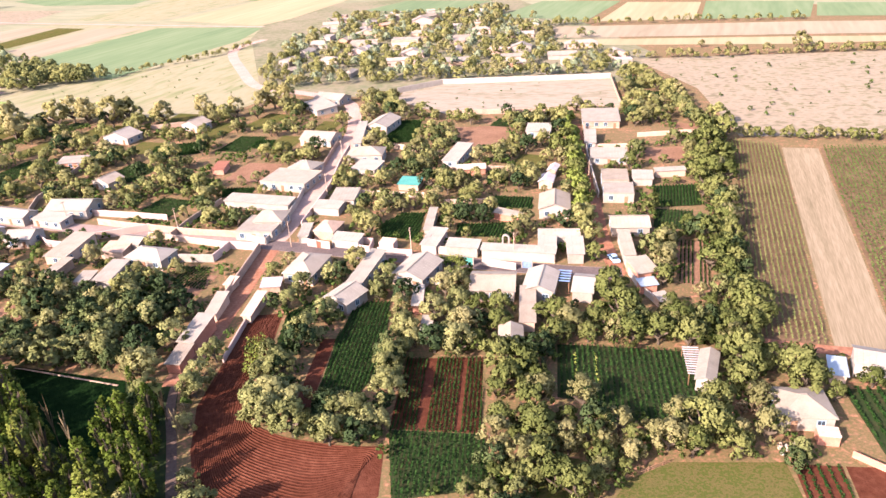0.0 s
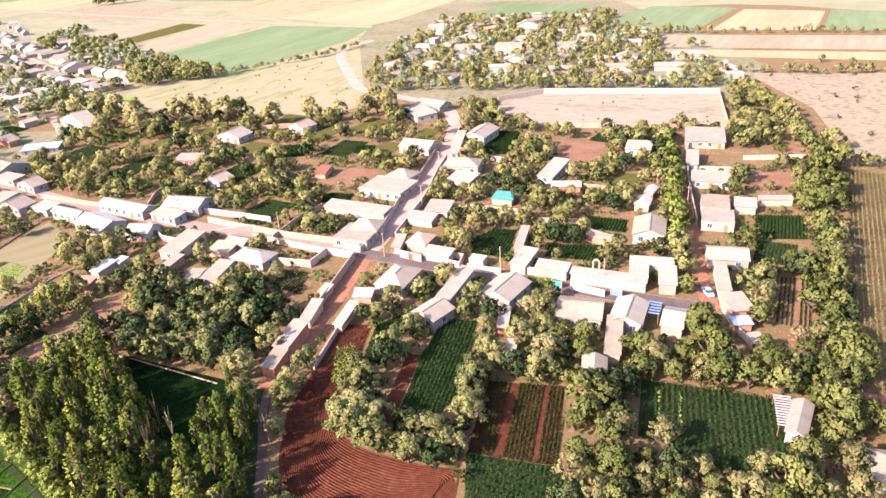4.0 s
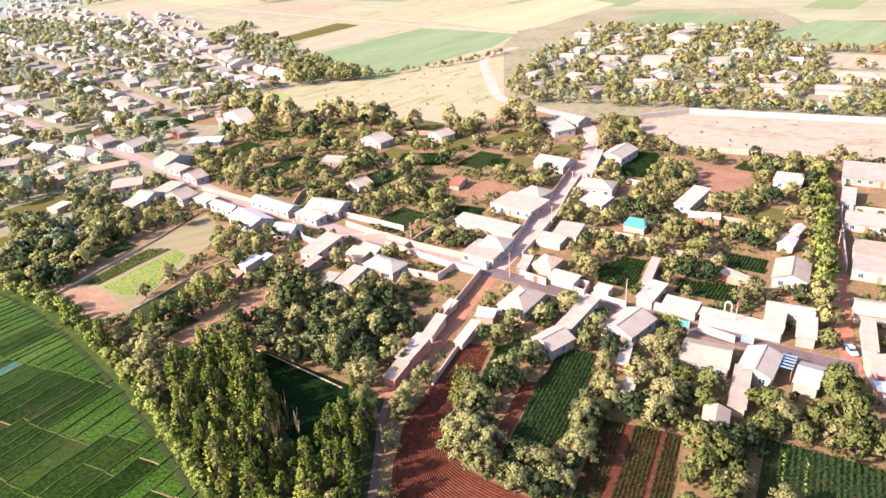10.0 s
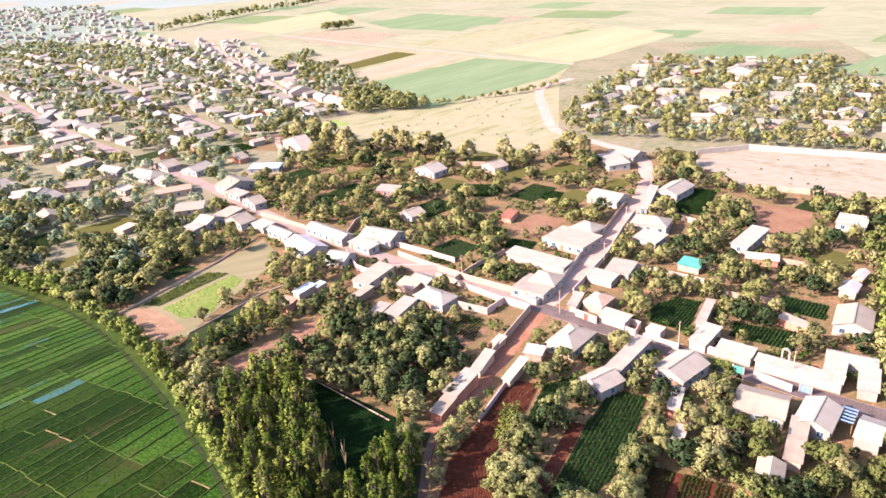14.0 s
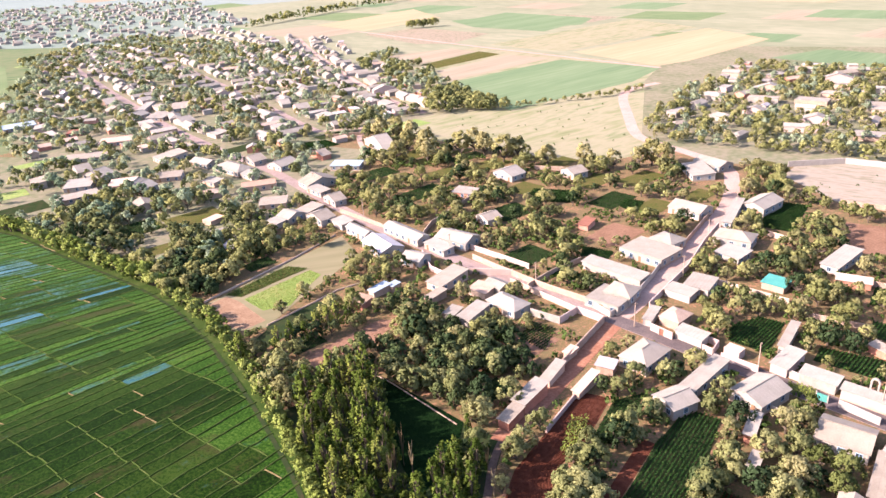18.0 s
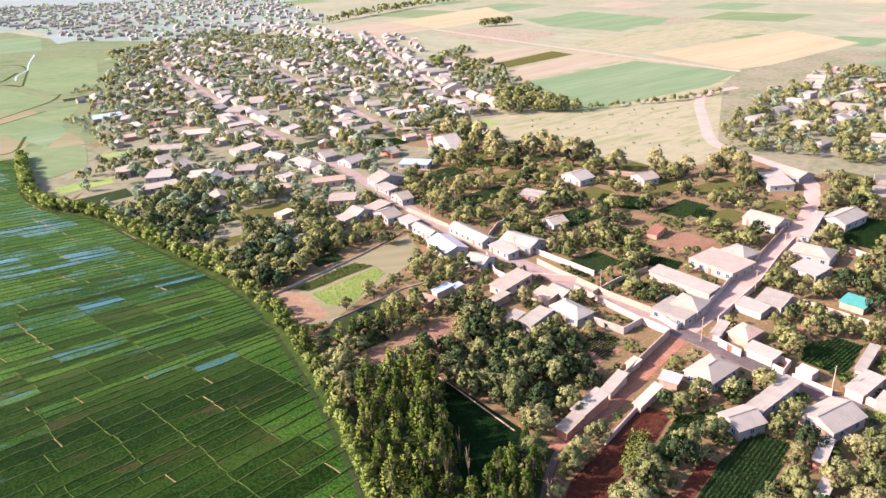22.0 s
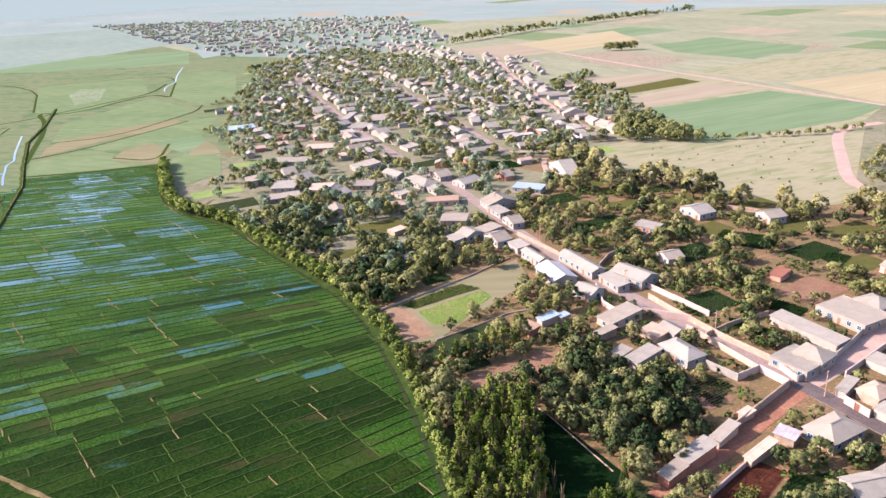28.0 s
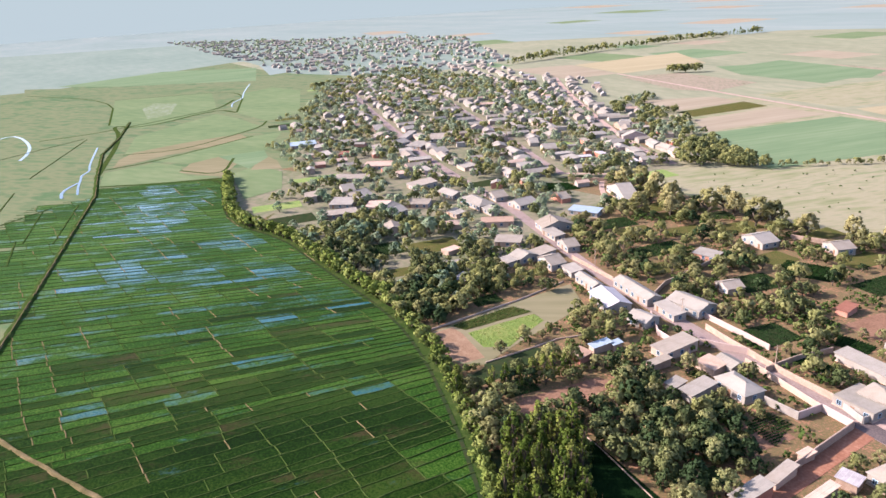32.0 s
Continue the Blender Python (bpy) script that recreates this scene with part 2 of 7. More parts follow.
    l.new(math_node("MULTIPLY", open_water, 0.15), b.inputs["Specular IOR Level"])
    return m


# kinds used far off have brighter greens, with haze in the colour
M["paddy"] = paddy_material("paddy", 0.18, 0.28, 0.82)
M["paddy_wet"] = paddy_material("paddy_wet", 0.38, 0.2, 2.0)
M["paddy_water"] = paddy_material("paddy_water", 0.55, 0.2, 1.7)
M["paddy_young"] = paddy_material("paddy_young", 0.24, 0.26, 2.0)
M["paddy_mud"] = paddy_material("paddy_mud", 0.16, 0.42)
M["maize_green"] = material("maize_green", [(0.036, 0.066, 0.016), (0.056, 0.092, 0.023), (0.085, 0.118, 0.034)], 0.04, fine=0.2, space="World", trans=0.25, per_object=0.15, island=True, spec=0.0)
M["maize"] = material("maize", [(0.075, 0.096, 0.028), (0.105, 0.125, 0.040), (0.140, 0.150, 0.056)], 0.04, fine=0.2, space="World", trans=0.25, per_object=0.15, island=True, spec=0.0)
M["tall_crop"] = material("tall_crop", [(0.07, 0.10, 0.015), (0.13, 0.16, 0.03), (0.19, 0.20, 0.06)], 0.5, fine=0.4, space="World", trans=0.25, per_object=0.3, island=True)
M["tyre"] = material("tyre", [(0.02, 0.02, 0.02), (0.035, 0.035, 0.035)], 4.0)
M["car_paint"] = material("car_paint", [(0.22, 0.42, 0.58), (0.28, 0.48, 0.62)], 1.0, rough=0.25, spec=0.6)
M["blue_panel"] = material("blue_panel", [(0.07, 0.12, 0.21), (0.16, 0.24, 0.36)], 1.5, rough=0.5)
M["plain"] = material("plain", [(0.108, 0.120, 0.068), (0.152, 0.154, 0.094), (0.205, 0.190, 0.124)], 0.012, fine=0.45, space="World", stretch=(2.5, 1, 1), turn=-22, spec=0.0, haze_sheen=0.02)
M["meadow"] = material("meadow", [(0.022, 0.036, 0.009), (0.06, 0.058, 0.017), (0.042, 0.055, 0.013), (0.085, 0.066, 0.026), (0.04, 0.05, 0.013), (0.11, 0.058, 0.031)], 0.2, fine=0.6, space="World", bump=0.5, bump_scale=4, spec=0.0)
M["dry_grass"] = material("dry_grass", [(0.092, 0.108, 0.046), (0.140, 0.142, 0.070), (0.190, 0.170, 0.105), (0.118, 0.132, 0.060), (0.178, 0.165, 0.098)], 0.022, fine=0.5, space="World", bump=0.4, bump_scale=3, stretch=(3.5, 1, 1), turn=62, spec=0.0, haze_sheen=0.02)
M["asphalt"] = material("asphalt", [(0.123, 0.086, 0.072), (0.184, 0.138, 0.119), (0.246, 0.193, 0.168)], 0.2, fine=0.5, space="World", bump=0.15)
M["tarmac"] = material("tarmac", [(0.050, 0.040, 0.038), (0.078, 0.062, 0.058), (0.125, 0.096, 0.084)], 0.25, fine=0.5, space="World", bump=0.15)
M["lane"] = material("lane", [(0.125, 0.052, 0.030), (0.20, 0.094, 0.058), (0.30, 0.165, 0.107)], 0.14, fine=0.45, space="World", bump=0.3, spec=0.0)
M["path"] = material("trodden_path", [(0.056, 0.038, 0.030), (0.088, 0.061, 0.047), (0.13, 0.092, 0.072)], 0.2, fine=0.5, space="World", bump=0.2, spec=0.0)
M["dust"] = material("dust_road", [(0.202, 0.136, 0.107), (0.273, 0.195, 0.157), (0.334, 0.251, 0.207)], 0.14, fine=0.45, space="World", bump=0.3, spec=0.0)
M["maize_soil"] = material("maize_soil", [(0.066, 0.042, 0.024), (0.105, 0.068, 0.040), (0.145, 0.098, 0.060)], 0.1, fine=0.4, space="World", spec=0.0)
M["canopy"] = material("leaves", [(0.058, 0.073, 0.021), (0.088, 0.104, 0.032), (0.130, 0.140, 0.047)], 0.35, fine=0.35, per_object=0.5, trans=0.2, space="World", spec=0.0)
# paler copy of the garden leaves, lightened for haze in the middle distance
M["pale"] = material("pale_hazed_leaves", [(0.176, 0.186, 0.066), (0.222, 0.226, 0.084), (0.272, 0.264, 0.106)], 0.3, fine=0.3, per_object=0.5, trans=0.45, space="World", spec=0.0)
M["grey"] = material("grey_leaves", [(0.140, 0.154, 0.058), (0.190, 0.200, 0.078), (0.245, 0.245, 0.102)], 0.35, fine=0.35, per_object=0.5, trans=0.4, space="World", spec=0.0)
M["dry"] = material("dry_twigs", [(0.10, 0.075, 0.042), (0.165, 0.128, 0.072), (0.23, 0.185, 0.11)], 0.35, fine=0.35, per_object=0.5, trans=0.3, space="World", spec=0.0)
M["round"] = material("round_leaves", [(0.029, 0.047, 0.020), (0.051, 0.071, 0.027), (0.104, 0.116, 0.044)], 0.2, fine=0.3, per_object=0.75, trans=0.14, space="World", spec=0.0)
# leaves of distant trees, paled towards blue-green in place of haze
M["hazed"] = material("hazed_leaves", [(0.140, 0.199, 0.117), (0.186, 0.244, 0.147), (0.243, 0.289, 0.179)], 0.3, fine=0.3, per_object=0.5, trans=0.45, space="World", spec=0.0)
M["poplar"] = material("poplar_leaves", [(0.034, 0.054, 0.009), (0.060, 0.086, 0.015), (0.121, 0.138, 0.030)], 0.35, fine=0.35, per_object=0.5, trans=0.12, space="World", spec=0.0)
M["olive"] = material("olive_leaves", [(0.165, 0.165, 0.068), (0.208, 0.202, 0.086), (0.258, 0.240, 0.110)], 0.3, fine=0.3, per_object=0.5, trans=0.45, space="World", spec=0.0)
M["shrub"] = material("shrub_leaves", [(0.025, 0.055, 0.012), (0.06, 0.095, 0.024), (0.14, 0.16, 0.05)], 0.35, fine=0.5, trans=0.3, space="World", spec=0.0)
M["old"] = material("old_poplar_leaves", [(0.215, 0.205, 0.082), (0.262, 0.244, 0.103), (0.315, 0.285, 0.132)], 0.3, fine=0.3, per_object=0.5, trans=0.45, space="World", spec=0.0)
M["hedge"] = material("hedge_leaves", [(0.096, 0.131, 0.027), (0.138, 0.173, 0.041), (0.194, 0.217, 0.065)], 0.35, fine=0.35, per_object=0.5, trans=0.2, space="World", spec=0.0)
M["bark"] = material("bark", [(0.045, 0.036, 0.025), (0.095, 0.075, 0.054)], 3.0, bump=0.5)
WALLS = {
    "white": material("whitewash", [(0.185, 0.163, 0.134), (0.241, 0.215, 0.181), (0.284, 0.256, 0.219)], 0.5, fine=0.3, per_object=0.3, bump=0.1),
    "mud": material("mud_plaster", [(0.205, 0.14, 0.10), (0.29, 0.212, 0.155), (0.36, 0.272, 0.205)], 0.5, fine=0.4, per_object=0.3, bump=0.3),
    "brick": material("brick", [(0.24, 0.095, 0.06), (0.33, 0.15, 0.10), (0.40, 0.21, 0.15)], 0.8, fine=0.5, per_object=0.3, bump=0.3),
    "pink": material("pink_plaster", [(0.303, 0.220, 0.182), (0.363, 0.281, 0.242)], 0.5, fine=0.3, per_object=0.3, bump=0.15),
}
ROOFS = {
    "white": material("asbestos_white", [(0.156, 0.139, 0.112), (0.199, 0.179, 0.146), (0.233, 0.210, 0.176)], 0.35, fine=0.35, per_object=0.25, rough=0.8),
    "cream": material("asbestos_cream", [(0.156, 0.132, 0.100), (0.199, 0.170, 0.132), (0.233, 0.201, 0.161)], 0.35, fine=0.35, per_object=0.25, rough=0.8),
    "grey": material("asbestos_grey", [(0.20, 0.18, 0.18), (0.28, 0.26, 0.25), (0.33, 0.31, 0.30)], 0.35, fine=0.35, per_object=0.25, rough=0.8),
    "tan": material("clay_roof", [(0.24, 0.17, 0.12), (0.32, 0.23, 0.17), (0.37, 0.28, 0.22)], 0.4, fine=0.4, per_object=0.25),
    "mud": material("mud_roof", [(0.18, 0.12, 0.08), (0.25, 0.17, 0.12)], 0.4, fine=0.4, per_object=0.25),
    "blue": material("zinc_roof", [(0.21, 0.26, 0.29), (0.29, 0.34, 0.36)], 0.4, fine=0.3, rough=0.45, metal=0.3),
    "teal": material("teal_roof", [(0.03, 0.16, 0.14), (0.06, 0.22, 0.18)], 0.4, fine=0.3, rough=0.5),
    "rust": material("rusty_roof", [(0.13, 0.05, 0.03), (0.20, 0.09, 0.06)], 0.6, fine=0.4, rough=0.7),
}
M["pane"] = material("pane", [(0.02, 0.03, 0.04), (0.04, 0.055, 0.07)], 0.6, rough=0.08, spec=0.6)
M["frame"] = material("frame_paint", [(0.20, 0.30, 0.38), (0.30, 0.42, 0.50)], 1.0, per_object=0.4)
M["wood"] = material("wood", [(0.13, 0.075, 0.04), (0.22, 0.13, 0.08)], 2.0, per_object=0.3)

# black base with emission: the glow stands in for haze
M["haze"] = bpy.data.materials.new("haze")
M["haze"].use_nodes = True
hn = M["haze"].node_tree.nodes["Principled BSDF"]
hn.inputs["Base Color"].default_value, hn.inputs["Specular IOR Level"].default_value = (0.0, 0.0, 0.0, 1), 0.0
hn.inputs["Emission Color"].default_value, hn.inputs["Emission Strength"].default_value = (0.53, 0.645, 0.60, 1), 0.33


# ---- builders ----
def mesh(name, verts, faces, mats, mat_index=None, smooth=False):
    me = bpy.data.meshes.new(name)
    me.from_pydata(verts if isinstance(verts, list) else verts.tolist(), [], faces if isinstance(faces, list) else faces.tolist())
    for m in mats if isinstance(mats, (list, tuple)) else [mats]:
        me.materials.append(m)
    if mat_index is not None:
        me.polygons.foreach_set("material_index", mat_index)
    if smooth:
        me.polygons.foreach_set("use_smooth", [True] * len(me.polygons))
    me.update()
    return me


def part(name, me, parent, label="", at=None):
    ob = new(name, me)
    ob.parent = parent
    if at is not None:
        ob.matrix_basis = at
    if label:
        ob["label"] = label
    return ob


def box(cx, cy, cz, sx, sy, sz):
    """Corners and faces of a box round a centre."""
    v = [(cx + i * sx / 2, cy + j * sy / 2, cz + k * sz / 2) for k in (-1, 1) for j in (-1, 1) for i in (-1, 1)]
    return v, [(0, 2, 3, 1), (4, 5, 7, 6), (0, 1, 5, 4), (2, 6, 7, 3), (0, 4, 6, 2), (1, 3, 7, 5)]


def boxes(items):
    v, f = [], []
    for it in items:
        a, b = box(*it)
        f += [tuple(i + len(v) for i in q) for q in b]
        v += a
    return v, f


def inside(x, y, poly):
    hit, j = False, len(poly) - 1
    for i in range(len(poly)):
        (xi, yi), (xj, yj) = poly[i], poly[j]
        if (yi > y) != (yj > y) and x < (xj - xi) * (y - yi) / (yj - yi) + xi:
            hit = not hit
        j = i
    return hit


def off_line(x, y, line):
    best = 1e9
    for (ax, ay), (bx, by) in zip(line, line[1:]):
        dx, dy = bx - ax, by - ay
        k = max(0.0, min(1.0, ((x - ax) * dx + (y - ay) * dy) / (dx * dx + dy * dy)))
        best = min(best, math.hypot(x - ax - k * dx, y - ay - k * dy))
    return best


KEEP_POLYS, KEEP_LINES, KEEP_RECTS = [], [], []


def taken(x, y, margin=0.0):
    for q in KEEP_POLYS:
        if inside(x, y, q):
            return True
    for line, half in KEEP_LINES:
        if off_line(x, y, line) < half + margin:
            return True
    for cx, cy, w, d, c, s in KEEP_RECTS:
        u, v = (x - cx) * c + (y - cy) * s, -(x - cx) * s + (y - cy) * c
        if abs(u) < w / 2 + margin and abs(v) < d / 2 + margin:
            return True
    return False


SHEETS, UNDER = [], []


def sheet(name, poly, mat, label, z=0.03, category="field", keep=True, under=False):
    """A flat plot of land with its own cover."""
    SHEETS.append(name)
    z = 0.004 + 0.003 * len(UNDER) if under else z + 0.0015 * (len(SHEETS) % 40)
    if under:
        UNDER.append(name)
    cx, cy = sum(p[0] for p in poly) / len(poly), sum(p[1] for p in poly) / len(poly)
    bm = bmesh.new()
    bm.faces.new([bm.verts.new((x - cx, y - cy, z)) for x, y in poly])
    bmesh.ops.triangulate(bm, faces=bm.faces[:])
    bmesh.ops.recalc_face_normals(bm, faces=bm.faces[:])
    me = bpy.data.meshes.new(name)
    bm.to_mesh(me)
    bm.free()
    if me.polygons[0].normal.z < 0:
        me.flip_normals()
    me.materials.append(mat)
    ob = new(name, me)
    ob.location = (cx, cy, 0)
    tagged(ob, label, category, kind="structure")
    if keep:
        KEEP_POLYS.append(poly)
    return ob


def ribbon(name, line, width, mat, label, z=0.05, keep=True, category="road"):
    """A road or path along a line of corners, smoothed at the corners."""
    pts = [Vector((*p, 0)) for p in line]
    for _ in range(2):
        pts = [pts[0]] + [q for a, b in zip(pts, pts[1:]) for q in (a.lerp(b, 0.25), a.lerp(b, 0.75))] + [pts[-1]]
    v, f = [], []
    for i, p in enumerate(pts):
        d = (pts[min(i + 1, len(pts) - 1)] - pts[max(i - 1, 0)]).normalized()
        s = Vector((-d.y, d.x, 0)) * width / 2
        v += [tuple(p + s + Vector((0, 0, z))), tuple(p - s + Vector((0, 0, z)))]
        if i:
            f.append((2 * i - 2, 2 * i - 1, 2 * i + 1, 2 * i))
    me = mesh(name, v, f, mat)
    ob = tagged(new(name, me), label, category, kind="structure")
    if keep:
        KEEP_LINES.append((line, width / 2))
    return ob


# ---- ground ----
def ground():
    """One sheet to the horizon: village soil within, pale farmed plain beyond an uneven edge, haze-toned farthest out.
    """
    n = 96
    v, f, mi = [(0, 0, 0)], [], []
    for i in range(n):
        a = 2 * math.pi * i / n
        r = 560 + 90 * noise.noise((3 * math.cos(a), 3 * math.sin(a), 0.5))
        far = 1500 + 250 * noise.noise((2 * math.cos(a), 2 * math.sin(a), 4.5))
        v += [(q * math.cos(a), q * math.sin(a), 0) for q in (r, far, 4900)]
    for i in range(n):
        j = (i + 1) % n
        f += [(0, 1 + 3 * i, 1 + 3 * j)] + [(k + 3 * i, k + 1 + 3 * i, k + 1 + 3 * j, k + 3 * j) for k in (1, 2)]
        mi += [0, 1, 2]
    me = mesh("ground", v, f, [M["ground"], M["plain"], M["hazed_far_plain"]], mi)
    tagged(new("ground", me), "reddish village earth and a pale farmed plain", "ground", kind="structure")


ground()
# ---- roads ----
MAIN = [(-700, 480), (-560, 405), (-437, 343), (-385, 315), (-295, 276), (-244, 257.5), (-206, 238), (-157, 213), (-118, 197.5), (-99.7, 191.5), (-86.5, 187), (-72.7, 182.7), (-60.6, 179), (-46, 173), (-31.4, 168.1), (-19.5, 163.5), (-3.9, 158.4), (10.1, 153.6), (28.7, 147.4), (36.4, 145.1), (44, 143.5)]
CROSS = [(-44, 172), (-41.8, 177), (-35.7, 208), (-31, 242.7), (-27.2, 275), (-30, 300), (-33, 318), (-50, 335), (-77.6, 353), (-87, 365), (-99.6, 401.4), (-117, 451), (-118, 475), (-104, 498)]
SOUTH = [(-43, 171), (-46.2, 150), (-48.3, 133), (-51.5, 116), (-51.5, 112)]
SOUTH_END = [(-51.8, 115), (-50.8, 106), (-47, 95), (-43.5, 82), (-36, 64), (-10, 30)]
RIGHT = [(58, 262), (52.2, 218), (44.8, 169), (43.5, 156), (43, 143)]
STREET_B = [(-640, 545), (-500, 465), (-383, 398), (-290, 340.5), (-262, 324.5)]
STREET_C = [(-600, 720), (-473, 592), (-291, 427), (-223, 382)]
FAR_ROAD = [(-526, 753), (-317, 647), (-220, 602), (-115, 553)]
TRACK = [(62, 113), (75, 108), (100, 102), (140, 93)]
ribbon("road_main", MAIN, 5.6, M["asphalt"], "narrow worn asphalt village street with dusty edges", 0.06)
# east end over the main road; house shade partly deepens the tarmac colour
ribbon("road_main_east", MAIN[-8:], 5.2, M["tarmac"], "worn dark tarmac street between the houses, their shade partly in its colour", 0.08)
ribbon("road_cross", CROSS, 6.0, M["dust"], "dusty pinkish side street climbing out of the village", 0.07)
ribbon("road_south", SOUTH, 5.2, M["lane"], "reddish dirt lane along a mud wall", 0.065)
ribbon("road_south_end", SOUTH_END, 1.7, M["path"], "narrow pinkish lane past the ploughed field", 0.06)
# the darker lane colour stands in for shade in this alley
ribbon("road_right", RIGHT, 3.8, M["lane"], "narrow dirt alley between trees and house walls", 0.05)
ribbon("road_b", STREET_B, 4.4, M["asphalt"], "long pale village street in the distance", 0.06)
ribbon("yard_lane", [(-266, 324), (-256, 331), (-236.5, 342.8)], 2.4, M["dust"], "pale lane along a yard wall", 0.055)
ribbon("yard_lane", [(-241, 338), (-230, 318), (-216, 302)], 2.8, M["dust"], "pale lane beside a white house", 0.058)
ribbon("road_c", STREET_C, 4.8, M["dust"], "far street lined with pale roofs", 0.06)
ribbon("road_far", FAR_ROAD, 4.5, M["dust"], "dusty country road beside the fields", 0.19)
ribbon("track_field", TRACK, 3.0, M["lane"], "dirt track at the edge of the maize field", 0.055)

# ---- plots of land ----
PLOUGH = [(-41.6, 136), (-34.4, 136.3), (-35, 118.1), (-37.7, 109.3), (-34, 99.3), (-28.2, 95), (-18.7, 91.9), (-10.4, 91), (-11, 80), (-23.5, 70), (-38.5, 78), (-43.4, 93.1), (-45.5, 105)]
sheet("ploughed_field", PLOUGH, M["ploughed"], "freshly ploughed dark red earth with curved furrows")
sheet("crop_field", [(-33.5, 136), (-27.7, 141.5), (-28.6, 122.3), (-34.2, 118)], M["crop_soil"], "small dark green crop plot beside ploughed earth")
sheet("crop_field", [(-17.9, 138.9), (-10.5, 137.9), (-11.1, 115.2), (-16.9, 102), (-24.2, 99.7), (-21.4, 124.4)], M["crop_soil"], "dark green vegetable field behind the long house")
sheet("earth_strip", [(-24.6, 124.9), (-21.5, 124.4), (-24.6, 100), (-27.3, 102.4)], M["ploughed"], "bare red earth strip between tree rows", 0.04)
sheet("row_field", [(-9.8, 95.2), (-6.6, 115.6), (8.4, 114.1), (6, 92.4)], M["ploughed"], "kitchen garden with red earth and green rows")
sheet("crop_field", [(-9.8, 95), (6.4, 92.2), (6.8, 80), (-9, 79)], M["crop_soil"], "dense dark green crop below the kitchen garden")
sheet("crop_field", [(23.6, 116.8), (38.1, 113.7), (47.8, 111.2), (45, 92.5), (35.3, 90.6), (25.6, 98.7), (20.5, 100.4)], M["crop_soil"], "dark green crop field in rows, ringed by trees")
sheet("meadow", [(27.1, 79.4), (35.2, 82.6), (52.5, 80.8), (49, 50), (5, 50)], M["meadow"], "rough patchy meadow with reddish bare spots", 0.035)
sheet("row_field", [(53.4, 80.3), (60.5, 79.1), (55.5, 60), (49.6, 60)], M["ploughed"], "narrow vegetable beds with bare paths")
sheet("earth_strip", [(61, 79), (75, 77), (68, 58), (56.5, 60)], M["ploughed"], "bare brown field corner")
sheet("crop_field", [(70.5, 97), (92, 94), (84, 72), (68, 79)], M["crop_soil"], "dark beds of low plants beside the house", 0.05)
MAIZE = [(105.6, 231), (118, 222), (75, 109.7), (63.2, 113.9)]
sheet("maize_field", MAIZE, M["maize_soil"], "maize field with close parallel rows over brown soil")
sheet("fallow_field", [(118.7, 220.5), (129.3, 217.4), (87, 107), (75.7, 109)], M["pale_earth"], "pale harvested strip with wheel marks")
MAIZE_B = [(129.9, 217.3), (210, 203), (150, 95), (87.7, 106.9)]
sheet("maize_field", MAIZE_B, M["maize_soil"], "tall green maize field with close rows")
sheet("pasture", [(110.6, 366), (320, 335), (260, 210), (110.3, 234), (120, 301)], M["scrub"], "dry scrub pasture with bare patches")
sheet("yard", [(-12, 314), (-6, 340), (89, 329), (81.4, 279), (11, 285)], M["yard"], "walled pale dry sports yard", 0.04)
sheet("brown_plot", [(10.3, 268), (32.4, 265.6), (28, 241), (14.3, 241.6)], M["earth"], "bare reddish brown plot")
for q in ([(20.2, 218.8), (26.6, 217.6), (24.9, 205.8), (18.2, 205.4)], [(19, 195.9), (30.5, 192.4), (29.2, 184.1), (18.1, 187.4)], [(7.5, 177.2), (23.2, 175.9), (20.9, 166.5), (6, 170.1)],
          [(-14.1, 180.8), (-7.7, 187.7), (-1.5, 186.5), (-3.9, 169.3), (-13.8, 172.1)], [(-12.2, 281.2), (-0.5, 281.2), (-3.9, 252.1), (-15.3, 254.5)], [(67.1, 194.8), (80.1, 194), (76.1, 178.7), (62.9, 179.6)]):
    sheet("crop_field", q, M["crop_soil"], "small dark green garden plot among trees")
for q in ([(-104.4, 257.6), (-105, 268), (-87, 271), (-83, 257), (-97.6, 254)], [(-66.1, 267.7), (-58, 266.8), (-58, 253.5), (-65.8, 258.6)],
          [(-67.2, 217.3), (-56, 216.3), (-56.3, 209.8), (-65.5, 209.4)], [(-72.8, 196.9), (-60.4, 196.7), (-60.6, 191), (-70.3, 191.6)], [(-265.2, 294.5), (-247, 310.2), (-233.2, 304.7), (-242.4, 290.7)],
          [(-136.5, 132.5), (-129.9, 149.9), (-124.5, 150), (-130, 127.9)]):
    sheet("crop_field", q, M["crop_soil"], "small dark green garden plot among trees")
sheet("row_field", [(60.6, 158), (68.8, 156.8), (61.7, 134.6), (55.3, 137.2)], M["earth"], "garden beds with brown paths")
sheet("brown_plot", [(75, 228.8), (89.3, 227.9), (83, 213.7), (71.8, 217.8)], M["earth"], "brown bare garden plot")
sheet("plot", [(-163, 132), (-159.5, 160), (-154, 196), (-138, 184), (-136.5, 150), (-134.5, 131), (-140, 127), (-150, 125.5)], M["fen"], "long village plot of dry trodden grass", 0.03)
sheet("earth_heap_ground", [(-162.6, 131.1), (-160.3, 141.7), (-154.3, 140.8), (-137.5, 134.4), (-139.6, 128.0), (-146.9, 126.4), (-155.8, 127.6)], M["dug"], "pinkish dug-over earth patch", 0.05)
BEANS = [(-161.5, 142.3), (-155.4, 143.2), (-148.6, 168.3), (-156.6, 167)]
LAWN = [(-153.4, 142.3), (-146.8, 167.4), (-141.0, 166), (-138.6, 152), (-136.6, 144.6), (-142.5, 138.8)]
